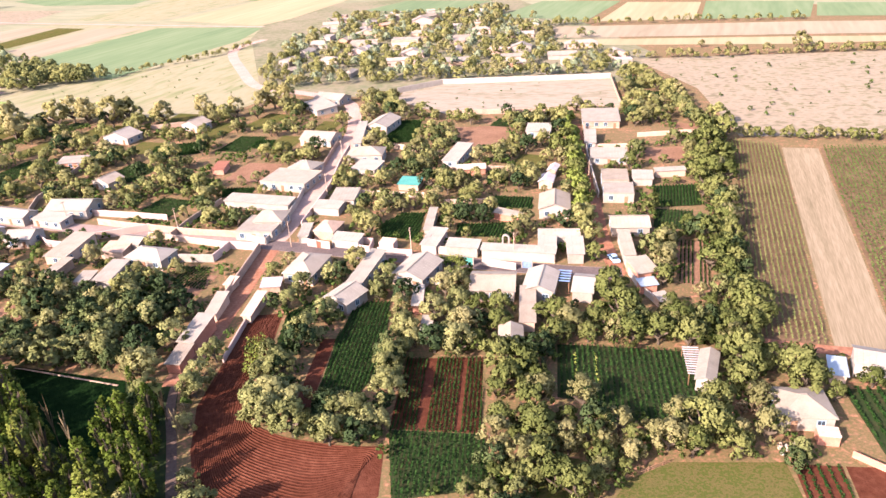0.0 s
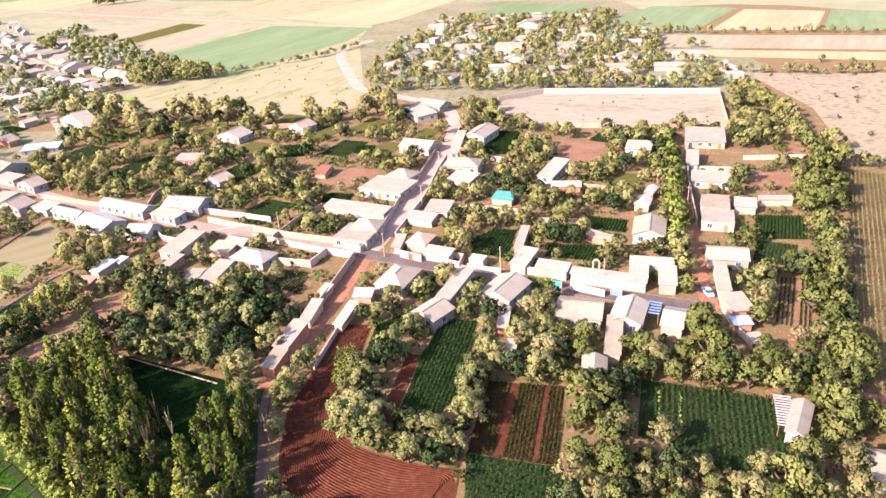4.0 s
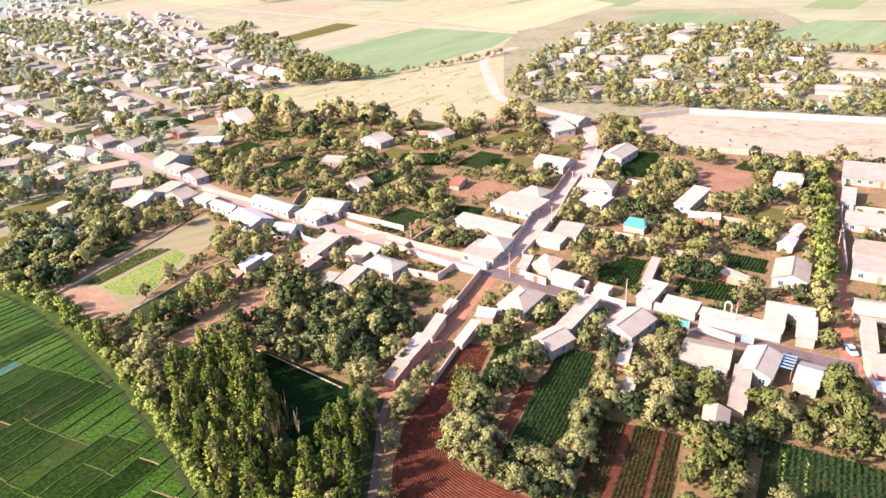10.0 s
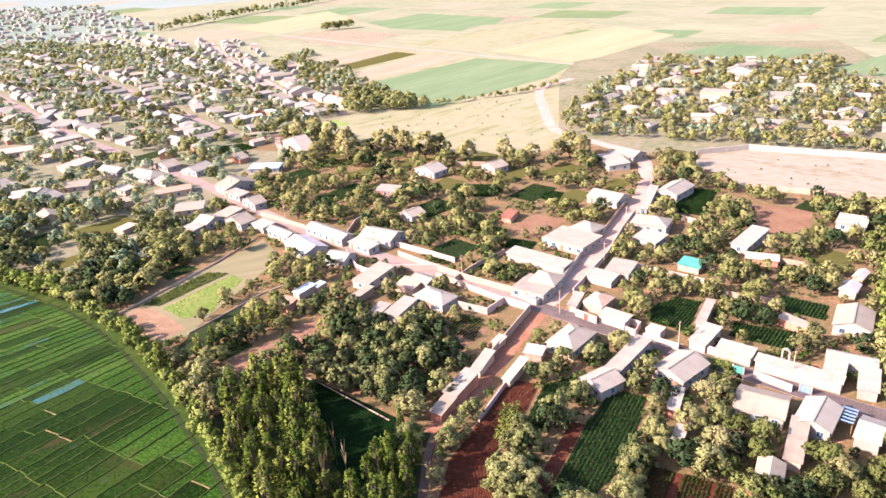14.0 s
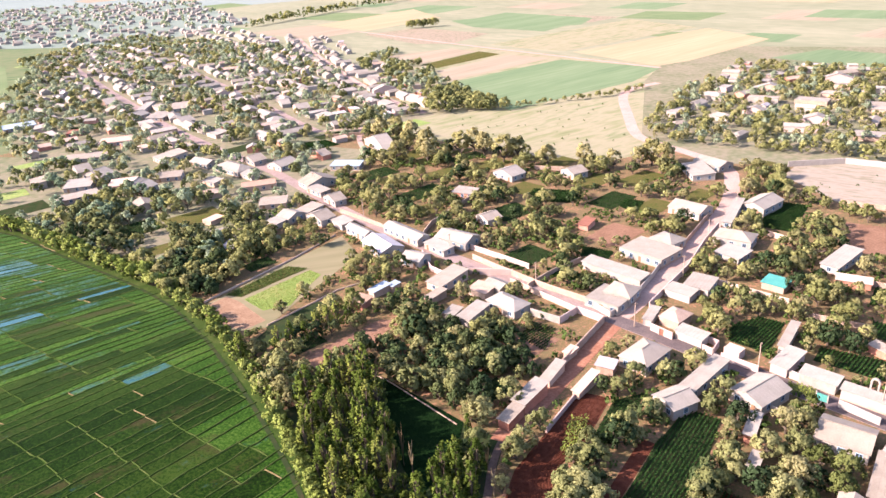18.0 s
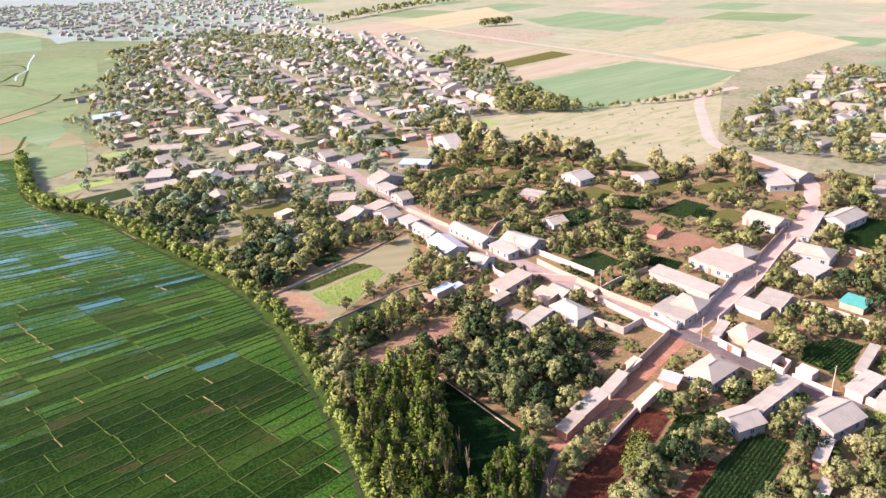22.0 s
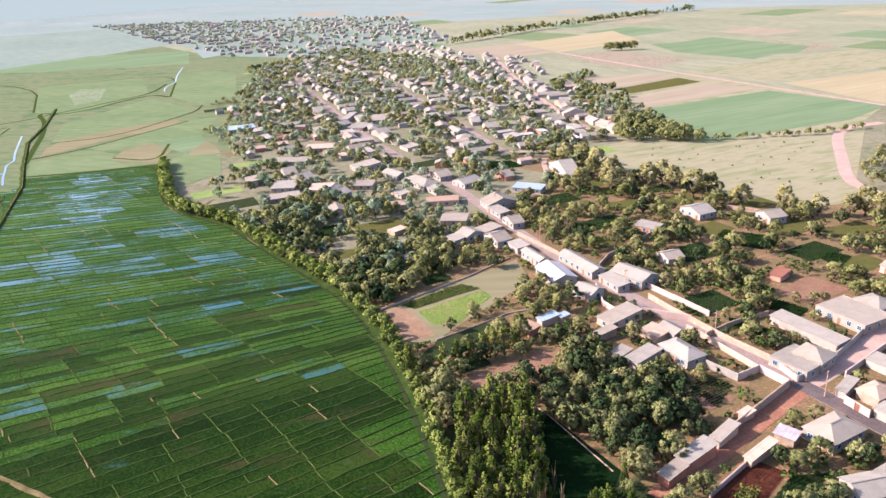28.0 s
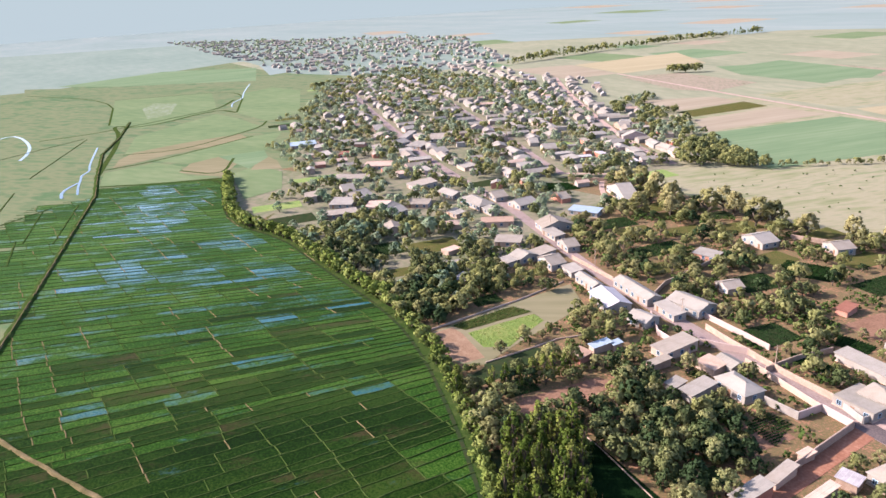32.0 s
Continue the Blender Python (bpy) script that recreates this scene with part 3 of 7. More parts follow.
OLIVE_FIELD = [(-132.6, 122.0), (-133.4, 131.0), (-127.6, 156), (-124.4, 152), (-124.6, 138), (-127.0, 120.0)]
sheet("crop_field", BEANS, M["meadow"], "low green beans on a long plot", 0.055)
sheet("grass_plot", LAWN, M["grass"], "bright green grass strip on the long plot", 0.055)
# dark soil material here holds the shade of the tree row
sheet("clover_field", OLIVE_FIELD, M["crop_soil"], "dull green clover strip beside trees, their shade put into its colour", 0.055)
sheet("earth_strip", [(-112.6, 120.5), (-112.7, 126.4), (-105.5, 147.5), (-99.3, 150.0), (-95.5, 144.0), (-103.0, 127.6), (-109.0, 118.0)], M["earth"], "bare orange-brown earth lot beside trees")
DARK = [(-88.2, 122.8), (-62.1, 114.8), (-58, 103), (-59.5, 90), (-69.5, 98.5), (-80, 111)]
sheet("clover_field", DARK, M["clover"], "smooth clover field, the poplars' shade partly put into its dark green")
sheet("big_field", [(-255, 473), (-203, 582), (-115, 553), (-122, 499), (-173, 401), (-216, 433)], M["crop_hazed"], "large pale green field beyond the village")
sheet("pasture", [(-202.7, 362.8), (-170.8, 405), (-118, 448), (-98, 390), (-80, 350), (-109, 317.9), (-144.7, 322.4)], M["dry_grass"], "dry olive pasture beside the bend of the road")
sheet("pasture_edge", [(-268, 425), (-350, 560), (-310, 645), (-108, 560), (-100, 486), (-60, 474), (-62, 345), (-84, 318), (-112, 308), (-215, 335)], M["dry_grass"], "rough dry grass round the pasture", under=True, keep=False)
sheet("village_gardens", [(-345, 166), (-385, 196), (-375, 250), (-330, 262), (-250, 236), (-190, 206), (-200, 160), (-241, 152), (-284, 158)], M["meadow"], "rough green gardens behind the bank trees", 0.02, keep=False, under=True)
sheet("hamlet_ground", [(-115, 505), (-80, 352), (-34, 326), (0, 330), (92, 322), (125, 376), (112, 480), (75, 660), (-120, 660)], M["town_soil"], "dusty green ground of the far hamlet", under=True, keep=False)
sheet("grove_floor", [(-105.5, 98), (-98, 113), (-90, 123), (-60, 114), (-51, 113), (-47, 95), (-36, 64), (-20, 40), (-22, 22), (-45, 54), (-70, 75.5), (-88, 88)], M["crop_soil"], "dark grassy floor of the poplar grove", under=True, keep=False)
# the open fields beyond the village
sheet("green_field", [(-317, 544), (-297, 618), (-269, 604), (-295, 530)], M["meadow"], "narrow dark green strip field", 0.10)
sheet("beige_field", [(-288, 518), (-261, 602), (-215, 588), (-256, 479)], M["stubble"], "beige harvested strip field", 0.10)
sheet("pinkish_field", [(-381, 581), (-334, 632), (-300, 618), (-321, 549)], M["stubble"], "pinkish bare field behind the houses", 0.10)
sheet("stubble_field", [(-305, 660), (-216, 855), (-128, 782), (-216, 624)], M["dry_grass"], "wide yellow-green field beyond the road", 0.10)
sheet("stubble_field", [(-206, 620), (-117, 775), (-53, 701), (-100, 585), (-119, 561)], M["straw"], "wide pale stubble field beyond the road", 0.10)
sheet("green_field", [(-452, 856), (-377, 920), (-263, 863), (-283, 753), (-388, 792)], M["crop_hazed"], "striped green fields far off", 0.10)
sheet("stubble_field", [(-644, 819), (-598, 1009), (-483, 889), (-522, 757)], M["straw"], "ripe pale yellow field far off", 0.10)
sheet("stubble_field", [(-502, 727), (-459, 785), (-342, 737), (-351, 663), (-389, 659)], M["scrub"], "grey-green fallow field far off", 0.10)
sheet("green_field", [(-432, 850), (-410, 942), (-265, 870), (-259, 808), (-319, 772)], M["crop_hazed"], "striped green field far off", 0.10)
sheet("beige_field", [(-698, 745), (-649, 818), (-527, 756), (-551, 687)], M["stubble"], "bare beige field at the foot of the village", 0.10)
sheet("green_field", [(-44, 604), (-8, 648), (63, 614), (26, 570)], M["crop_hazed"], "green field behind the far hamlet", 0.10)
sheet("brown_field", [(86, 475), (238, 437), (330, 405), (310, 375), (82, 436)], M["stubble"], "long brown ploughed field", 0.10)
sheet("stubble_field", [(82, 430), (207, 396), (300, 368), (300, 358), (198, 377), (84, 412)], M["straw"], "narrow straw-coloured field", 0.10)
sheet("green_field", [(184, 468), (215, 541), (280, 510), (247, 451)], M["crop_hazed"], "green field beyond the brown one", 0.10)
sheet("stubble_field", [(121, 484), (162, 560), (210, 537), (180, 469)], M["straw"], "pale field beyond the brown one", 0.10)
sheet("green_field", [(58, 530), (102, 595), (159, 568), (115, 491)], M["crop_hazed"], "green field with a pale track", 0.10)
sheet("green_field", [(252, 453), (279, 504), (350, 470), (320, 425)], M["crop_hazed"], "green field by the far road", 0.10)
sheet("meadow", [(-487, 127), (-528, 143), (-530, 180), (-499, 188), (-482, 179), (-465, 178), (-442, 192), (-460, 157)], M["rice_hazed"], "yellow-green meadow beyond the rice", 0.10)
sheet("ploughed_plot", [(-480, 177.9), (-501.7, 194.8), (-506, 218.9), (-470, 216), (-442, 191.3)], M["fen"], "small tan plot with ploughed stripes", 0.12)
sheet("green_plot", [(-506, 219.3), (-497.2, 252.8), (-470.2, 241.1), (-448, 214), (-470, 216.4)], M["crop_hazed"], "dark green plot at the bank's bend", 0.125)
sheet("meadow", [(-419, 190), (-443, 200), (-451, 221), (-419, 224), (-379, 201), (-375, 174)], M["rice_hazed"], "pale green meadow behind the bank trees", 0.10)
sheet("bare_plot", [(-443, 213), (-483, 244), (-455, 240), (-428, 229)], M["fen"], "bare pale earth beside the meadow", 0.10)
sheet("dry_strip", [(-538.8, 151.9), (-567.8, 166.5), (-586.5, 183.8), (-589.6, 229.3), (-584.5, 275.7), (-561.7, 270.9), (-550, 236.5), (-550.5, 198.5)], M["fen"], "dry brownish strip between meadows", 0.115)
sheet("meadow", [(-535, 182), (-563, 276), (-556, 301), (-498, 255), (-504, 194)], M["rice_hazed"], "long green meadow strip", 0.10)
sheet("meadow", [(-585, 176), (-663, 212), (-724, 318), (-676, 317), (-602, 306), (-590, 282), (-559, 213)], M["rice_hazed"], "wide green meadow by the stream", 0.10)
sheet("meadow", [(-762, 220), (-983, 297), (-921, 402), (-757, 334), (-707, 233)], M["rice_hazed"], "wet green field far off", 0.10)
sheet("salt_patch", [(-855, 287), (-893, 314), (-858, 330), (-772, 287), (-766, 260)], M["salt"], "pale wet patch in a far field", 0.10)
sheet("meadow", [(-713, 335), (-868, 424), (-884, 473), (-812, 473), (-641, 370), (-627, 325)], M["rice_hazed"], "bright green field at the village edge", 0.10)
sheet("dry_field", [(-704, 129), (-717, 203), (-960, 283), (-1186, 234)], M["reeds"], "dry tan pasture beyond the reeds", 0.10)
sheet("green_field", [(-1298, 307), (-1357, 503), (-1205, 617), (-995, 506), (-1172, 362)], M["crop_hazed"], "long teal green field far off", 0.10)
sheet("salt_patch", [(-1256, 649), (-1048, 558), (-1056, 601), (-1176, 651)], M["hazed_far_plain"], "whitish bare patch beside the far town", 0.10)
sheet("dry_field", [(-1204, 238), (-979, 299), (-934, 408), (-985, 483), (-1154, 356), (-1322, 264)], M["reeds"], "dusty olive pasture far off", 0.10)


def plain(seed):
    """The patchwork of fields out to the horizon."""
    r = random.Random(seed)
    for ring in range(9):
        for k in range(20):
            a = radians(14 + 152 * (k + r.uniform(-0.3, 0.3)) / 19)
            dist = 720 * 1.23 ** ring * r.uniform(0.94, 1.06)
            x, y = dist * math.cos(a), dist * math.sin(a)
            if inside(x, y, TOWN) or inside(x, y, VILLAGE) or (ring < 2 and x < -300) or (x < -400 and y < -0.75 * x):
                continue
            w, d, t = dist * r.uniform(0.05, 0.13), dist * r.uniform(0.04, 0.10), radians(-20 + r.uniform(-6, 6))
            c, s = math.cos(t), math.sin(t)
            q = [(x + u * w * c - v * d * s, y + u * w * s + v * d * c) for u, v in ((-0.5, -0.5), (0.5, -0.5), (0.5, 0.5), (-0.5, 0.5))]
            # outer rings mostly take the haze-toned land colour
            kind = r.choice(["straw", "stubble", "crop_hazed", "scrub", "rice_hazed", "crop_hazed"] if ring < 4 else ["hazed_far_plain", "hazed_far_plain", "stubble", "rice_hazed"])
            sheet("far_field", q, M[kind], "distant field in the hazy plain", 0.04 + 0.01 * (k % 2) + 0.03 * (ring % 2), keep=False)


TOWN = [(-2600, 1000), (-1405, 1299), (-801, 860), (-796, 620), (-1030, 587), (-1454, 700)]
VILLAGE = [(-335, 172), (-375, 205), (-410, 230), (-455, 245), (-500, 255), (-520, 290), (-560, 312), (-625, 335), (-640, 375), (-720, 440), (-830, 500), (-868, 700), (-480, 610), (-300, 440), (-215, 380), (-250, 300)]
plain(4)
sheet("plain_middle", [(-1250, 280), (-1400, 690), (-2300, 960), (-2700, 430), (-2300, 200), (-1300, 120)], M["hazed_mid_plain"], "grey-green plain with distance haze put into its colour", 0.035, keep=False)
sheet("town_ground", TOWN, M["hazed_mid_plain"], "ground of the far town, haze put into its grey-green", 0.09, keep=False)
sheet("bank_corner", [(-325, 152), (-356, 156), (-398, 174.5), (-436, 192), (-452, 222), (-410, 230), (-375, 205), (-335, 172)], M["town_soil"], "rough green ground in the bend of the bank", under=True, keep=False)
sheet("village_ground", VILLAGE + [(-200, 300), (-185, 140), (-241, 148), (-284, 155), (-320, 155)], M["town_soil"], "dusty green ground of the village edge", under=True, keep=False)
sheet("plain_beyond", [(-4600, 300), (-2600, 420), (-1700, 640), (-1300, 1350), (-300, 1500), (700, 1300), (2000, 900), (4000, 800), (2400, 4000), (-2400, 4000)], M["hazed_far_plain"], "plain out to the horizon, haze put into its pale colour", 0.026, keep=False)
sheet("plain_west", [(-440, 188), (-425, 235), (-520, 300), (-640, 385), (-720, 450), (-830, 520), (-900, 620), (-1150, 600), (-1600, 700), (-4000, 900), (-4000, 100), (-900, 60), (-480, 126)], M["reeds"], "wide pale green plain of rice and pasture", 0.022, keep=False)
# glowing slope added far behind the plain in place of horizon haze
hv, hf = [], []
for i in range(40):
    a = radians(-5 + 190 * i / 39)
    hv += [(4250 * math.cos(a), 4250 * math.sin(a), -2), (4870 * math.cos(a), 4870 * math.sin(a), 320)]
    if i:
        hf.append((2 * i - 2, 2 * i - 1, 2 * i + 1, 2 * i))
tagged(new("backdrop", mesh("backdrop", hv, hf, M["haze"])), "glowing backdrop standing in for haze on the horizon", "backdrop", kind="structure")
for k, q in enumerate(([(-523, 137), (-672, 203), (-762, 222), (-707, 233), (-757, 334), (-713, 335)], [(-585, 175), (-559, 213), (-590, 282), (-602, 306), (-627, 325)], [(-538, 146), (-535, 182), (-563, 277)], [(-487, 127), (-460, 156.8), (-438, 190)], [(-485, 181), (-446, 194), (-491, 224)], [(-762, 220), (-983, 297), (-1204, 240)], [(-983, 297), (-921, 402), (-868, 424), (-713, 336)])):
    ribbon("field_edge", q, 2.2 if k else 4.0, M["bund"], "weedy dark ditch between far meadows", 0.18, keep=False, category="ditch")

# ---- rice fields ----
BANK = [(-487, 127), (-460, 156.8), (-436, 189.5), (-398, 172.2), (-356, 153.8), (-329, 147.8), (-309.5, 151), (-284, 151.8), (-265, 148.2), (-241, 143.8), (-187, 136), (-154, 124.5), (-120, 106.5), (-104, 97), (-88, 87), (-70, 74), (-45, 52), (-20, 20)]
RICE = BANK + [(-20, -200), (-1100, -200), (-1100, 60), (-560, 60)]
sheet("rice_land", RICE, M["paddy_young"], "flat rice land in many small bunded paddies", 0.02)


OUTER = [(-760, 240), (-672, 200.7), (-604, 165), (-523.8, 137), (-459.5, 116), (-395.4, 86.7), (-332, 58), (-286, 37), (-230, 10), (-205, -20), (-190, -60)]
PADDY_LAND = BANK + [(-20, -60)] + OUTER[:3:-1]


def bank(name, line, width, height, mat, label, category, seed=1, z=0.04):
    """An uneven raised earth bank along a line."""
    r = random.Random(seed)
    pts = []
    for (ax, ay), (bx, by) in zip(line, line[1:]):
        n = max(1, int(math.dist((ax, ay), (bx, by)) / 3))
        pts += [Vector((ax + (bx - ax) * i / n, ay + (by - ay) * i / n)) for i in range(n)]
    pts.append(Vector(line[-1]))
    for _ in range(3):
        pts = [pts[0]] + [(pts[i - 1] + pts[i] * 2 + pts[i + 1]) / 4 for i in range(1, len(pts) - 1)] + [pts[-1]]
    v, f = [], []
    for i, p in enumerate(pts):
        d = (pts[min(i + 1, len(pts) - 1)] - pts[max(i - 1, 0)]).normalized()
        s = Vector((-d.y, d.x)) * width * r.uniform(0.75, 1.2)
        p = p + s * r.uniform(-0.12, 0.12)
        h = height * r.uniform(0.7, 1.15)
        for off, zz in ((-0.5, 0), (-0.22, h), (0.22, h * r.uniform(0.85, 1.1)), (0.5, 0)):
            e = p + s * off
            v.append((e.x, e.y, z + zz))
        if i:
            k = 4 * i
            f += [(k - 4 + m, k - 3 + m, k + 1 + m, k + m) for m in range(3)]
    return tagged(new(name, mesh(name, v, f, mat)), label, category, kind="structure")


PADDY_OUT = [(-459.5, 116), (-395.4, 86.7), (-332, 58), (-286, 37), (-300, 8), (-372, 22), (-420, 40), (-470, 84)]


def rice_paddies(seed):
    """Bunds in two directions and the paddies between them; the nearest are parts of their own, the rest lie joined."""
    r = random.Random(seed)
    land = bpy.data.objects["rice_land"]
    base = Vector(land.location)
    cross_dir = Vector((math.cos(radians(-8)), math.sin(radians(-8))))
    origin = Vector((-160.0, 20.0))
    joined, count = {}, {}

    def lean(b):
        return float(np.interp(b, [-400, -230, -150, -69, -10, 30], [50, 53, 56, 62.5, 72, 76]))

    def at(a, b):
        t = radians(lean(b))
        p = origin + cross_dir * b + Vector((math.cos(t), math.sin(t))) * a
        return p.x, p.y

    def wet_land(x, y):
        return inside(x, y, PADDY_LAND) or inside(x, y, PADDY_OUT)

    def put(name, vs, fs, mat, near):
        """One piece of the rice land, as a part while the camera passes near and the count is low, else joined."""
        if near and count.get(name, 0) < 290:
            count[name] = count.get(name, 0) + 1
            part(name, mesh(name, vs, fs, M[mat]), land)
        else:
            v, f = joined.setdefault((name, mat), ([], []))
            f.extend(tuple(i + len(v) for i in q) for q in fs)
            v.extend(vs)

    def bund(p, q, w, h, name="bund", dry=False, near=True):
        d = Vector((q[0] - p[0], q[1] - p[1]))
        n = max(2, int(d.length / 2))
        d.normalize()
        s = Vector((-d.y, d.x))
        vs, fs = [], []
        wob = 0.0
        for i in range(n + 1):
            k = i / n
            wob = wob * 0.8 + r.uniform(-0.2, 0.2)
            c = Vector((p[0] + (q[0] - p[0]) * k, p[1] + (q[1] - p[1]) * k)) + s * wob
            hh, ww = h * r.uniform(0.6, 1.2), w * r.uniform(0.7, 1.3)
            for off, z in ((-ww, 0.0), (-ww * 0.4, hh), (ww * 0.4, hh), (ww, 0.0)):
                e = c + s * off
                vs.append((e.x - base.x, e.y - base.y, z + 0.10))
            if i:
                j = 4 * i
                fs += [(j - 4 + m, j - 3 + m, j + 1 + m, j + m) for m in range(3)]
        put(name, vs, fs, "bund_dry" if dry else "bund", near)

    bs, b = [], -470.0
    while b < 150:
        bs.append(b)
        b += r.uniform(3.0, 6.0) if b > -160 else r.uniform(3.6, 7.0)
    cuts = []
    for b0, b1 in zip(bs, bs[1:]):
        run = [a for a in np.arange(-80, 190, 2.0) if wet_land(*at(a, b0))]
        if len(run) > 3:
            bund(at(run[0], b0), at(run[-1], b0), 0.27, 0.20)
        # cross bunds mostly run on from one strip to the next
        cuts = [(c + r.uniform(-0.5, 0.5), dry) for c, dry in cuts if r.random() < 0.74]
        grid = [c for c, dry in cuts]
        a = -80.0 + r.uniform(0, 12)
        while a < 190:
            if all(abs(a - c) > 8.5 for c in grid) and r.random() < 0.5:
                cuts.append((a, r.random() < 0.40))
                grid.append(a)
            a += r.uniform(6, 13)
        cuts.sort()
        edges = [(-84.0, False)] + cuts + [(190.0, False)]
        for (a0, d0), (a1, d1) in zip(edges, edges[1:]):
            q = [at(a0, b0), at(a1, b0), at(a1, b1), at(a0, b1)]
            ins = [wet_land(*p) for p in q]
            mx, my = sum(p[0] for p in q) / 4, sum(p[1] for p in q) / 4
            near = -205 < mx < -60
            if ins[0] and ins[3]:
                bund(q[0], q[3], 0.18, 0.17, "cross_bund", d0 and r.random() < 0.8, near)
            if all(ins):
                low = max(1 - math.dist((mx, my), (px, py)) / ra for px, py, ra in POOLS)
                kind = "paddy"
                wet = 0.75 * max(0.0, low) + 0.55 * noise.noise((b0 * 0.21, a0 * 0.012, 3.7)) + r.uniform(-0.08, 0.08) + (0.08 if mx < -200 else 0.0)
                # the farther off, the likelier the green brightened to imitate haze
                if r.random() < (-150 - mx) / 90 + r.uniform(-0.2, 0.2):
                    kind = "paddy_young"
                if wet > (0.12 if mx < -210 else 0.32):
                    kind = "paddy_water" if wet > (0.52 if mx < -210 else 0.66) else "paddy_wet"
                elif r.random() < (0.15 if mx > -200 else 0.06):
                    kind = "paddy_mud"
                vs = [(p[0] - base.x, p[1] - base.y, 0.10) for p in q]
                up = (q[1][0] - q[0][0]) * (q[2][1] - q[0][1]) - (q[1][1] - q[0][1]) * (q[2][0] - q[0][0]) > 0
                put("paddy", vs, [(0, 1, 2, 3)] if up else [(0, 3, 2, 1)], kind, near)
    for (name, mat), (vs, fs) in joined.items():
        ob = part(name + "_field", mesh(name + "_field", vs, fs, M[mat]), land)
        ob["kind"] = "stuff"


rice_paddies(8)
ribbon("bank_verge", [(q[0] + 0.9, q[1] + 1.6) for q in BANK], 4.4, M["bund"], "rough green verge under the bank trees", 0.105, keep=False, category="verge")
# the bank with its ditch, the outer banks, the stream and the reedy land beyond
ribbon("ditch", [(q[0] - 0.6, q[1] - 1.0) for q in BANK], 1.1, M["crop_soil"], "dark irrigation ditch along the bank", 0.11, keep=False, category="ditch")
sheet("reed_land", OUTER[:-1] + [(-200, -200), (-1100, -200), (-1100, 170), (-860, 225)], M["reeds"], "reedy olive meadow with wet hollows beyond the bank", 0.028, keep=False)
bank("outer_bank", OUTER, 3.4, 0.9, M["bund"], "grassy earth bank across the rice land", "bank", 3)
bank("outer_path", [(x + 0.2, y + 0.4) for x, y in OUTER], 0.9, 1.05, M["bund_dry"], "trodden dry path on the crest of the bank", "path", 4)
bank("near_bank", [(-205, 14), (-171.8, 22.6), (-155, 27.3), (-144, 30), (-120, 33)], 1.5, 0.6, M["bund_dry"], "dry earth bank with a foot track", "bank", 5)
for k, (p, q) in enumerate((((-392, 61.3), (-452, 84.8)), ((-378.3, 71.9), (-450, 104)), ((-559, 101.5), (-694, 179)), ((-405, 40), (-520, 84)), ((-360, 48), (-400, 60)), ((-470, 20), (-600, 76)), ((-640, 60), (-700, 178)), ((-420, 20), (-455, 90)))):
    bank("reed_bund", [p, q], 1.2, 0.3, M["bund"], "low grassy bund in the reedy meadow", "bund", 20 + k)
ribbon("stream", [(-640, 172), (-609.5, 160.3), (-588.8, 152.4), (-560, 142), (-546.4, 138.7), (-534, 129), (-521.8, 125.5), (-500, 117.5), (-477, 110.9)], 1.5, M["water"], "narrow stream winding through reeds", 0.19, keep=False, category="stream")
ribbon("stream_branch", [(-512, 121), (-500.1, 110), (-488, 104), (-475.6, 101.3)], 2.0, M["water"], "shallow pool where the stream spreads", 0.195, keep=False, category="stream")
ribbon("canal", [(-961.4, 478.9), (-887.3, 432.9), (-835, 404), (-819, 395.9), (-790, 368), (-757.7, 351.9)], 1.6, M["water"], "straight irrigation canal beside the far meadows", 0.19, keep=False, category="stream")
ribbon("dyke", [(-729.4, 147.7), (-726.1, 167.9), (-722.8, 198.3), (-730.8, 224.1), (-735.4, 253.8), (-748.9, 292.8), (-759.4, 337.8), (-815.3, 382.3)], 3.2, M["bund"], "dark grassy dyke across the wet meadows", 0.21, keep=False, category="bank")
ribbon("pond", [(-770, 112), (-796, 137), (-771, 142), (-709, 136), (-666, 124), (-642, 113)], 2.6, M["water"], "pale pond at the edge of the plain", 0.19, keep=False, category="pond")
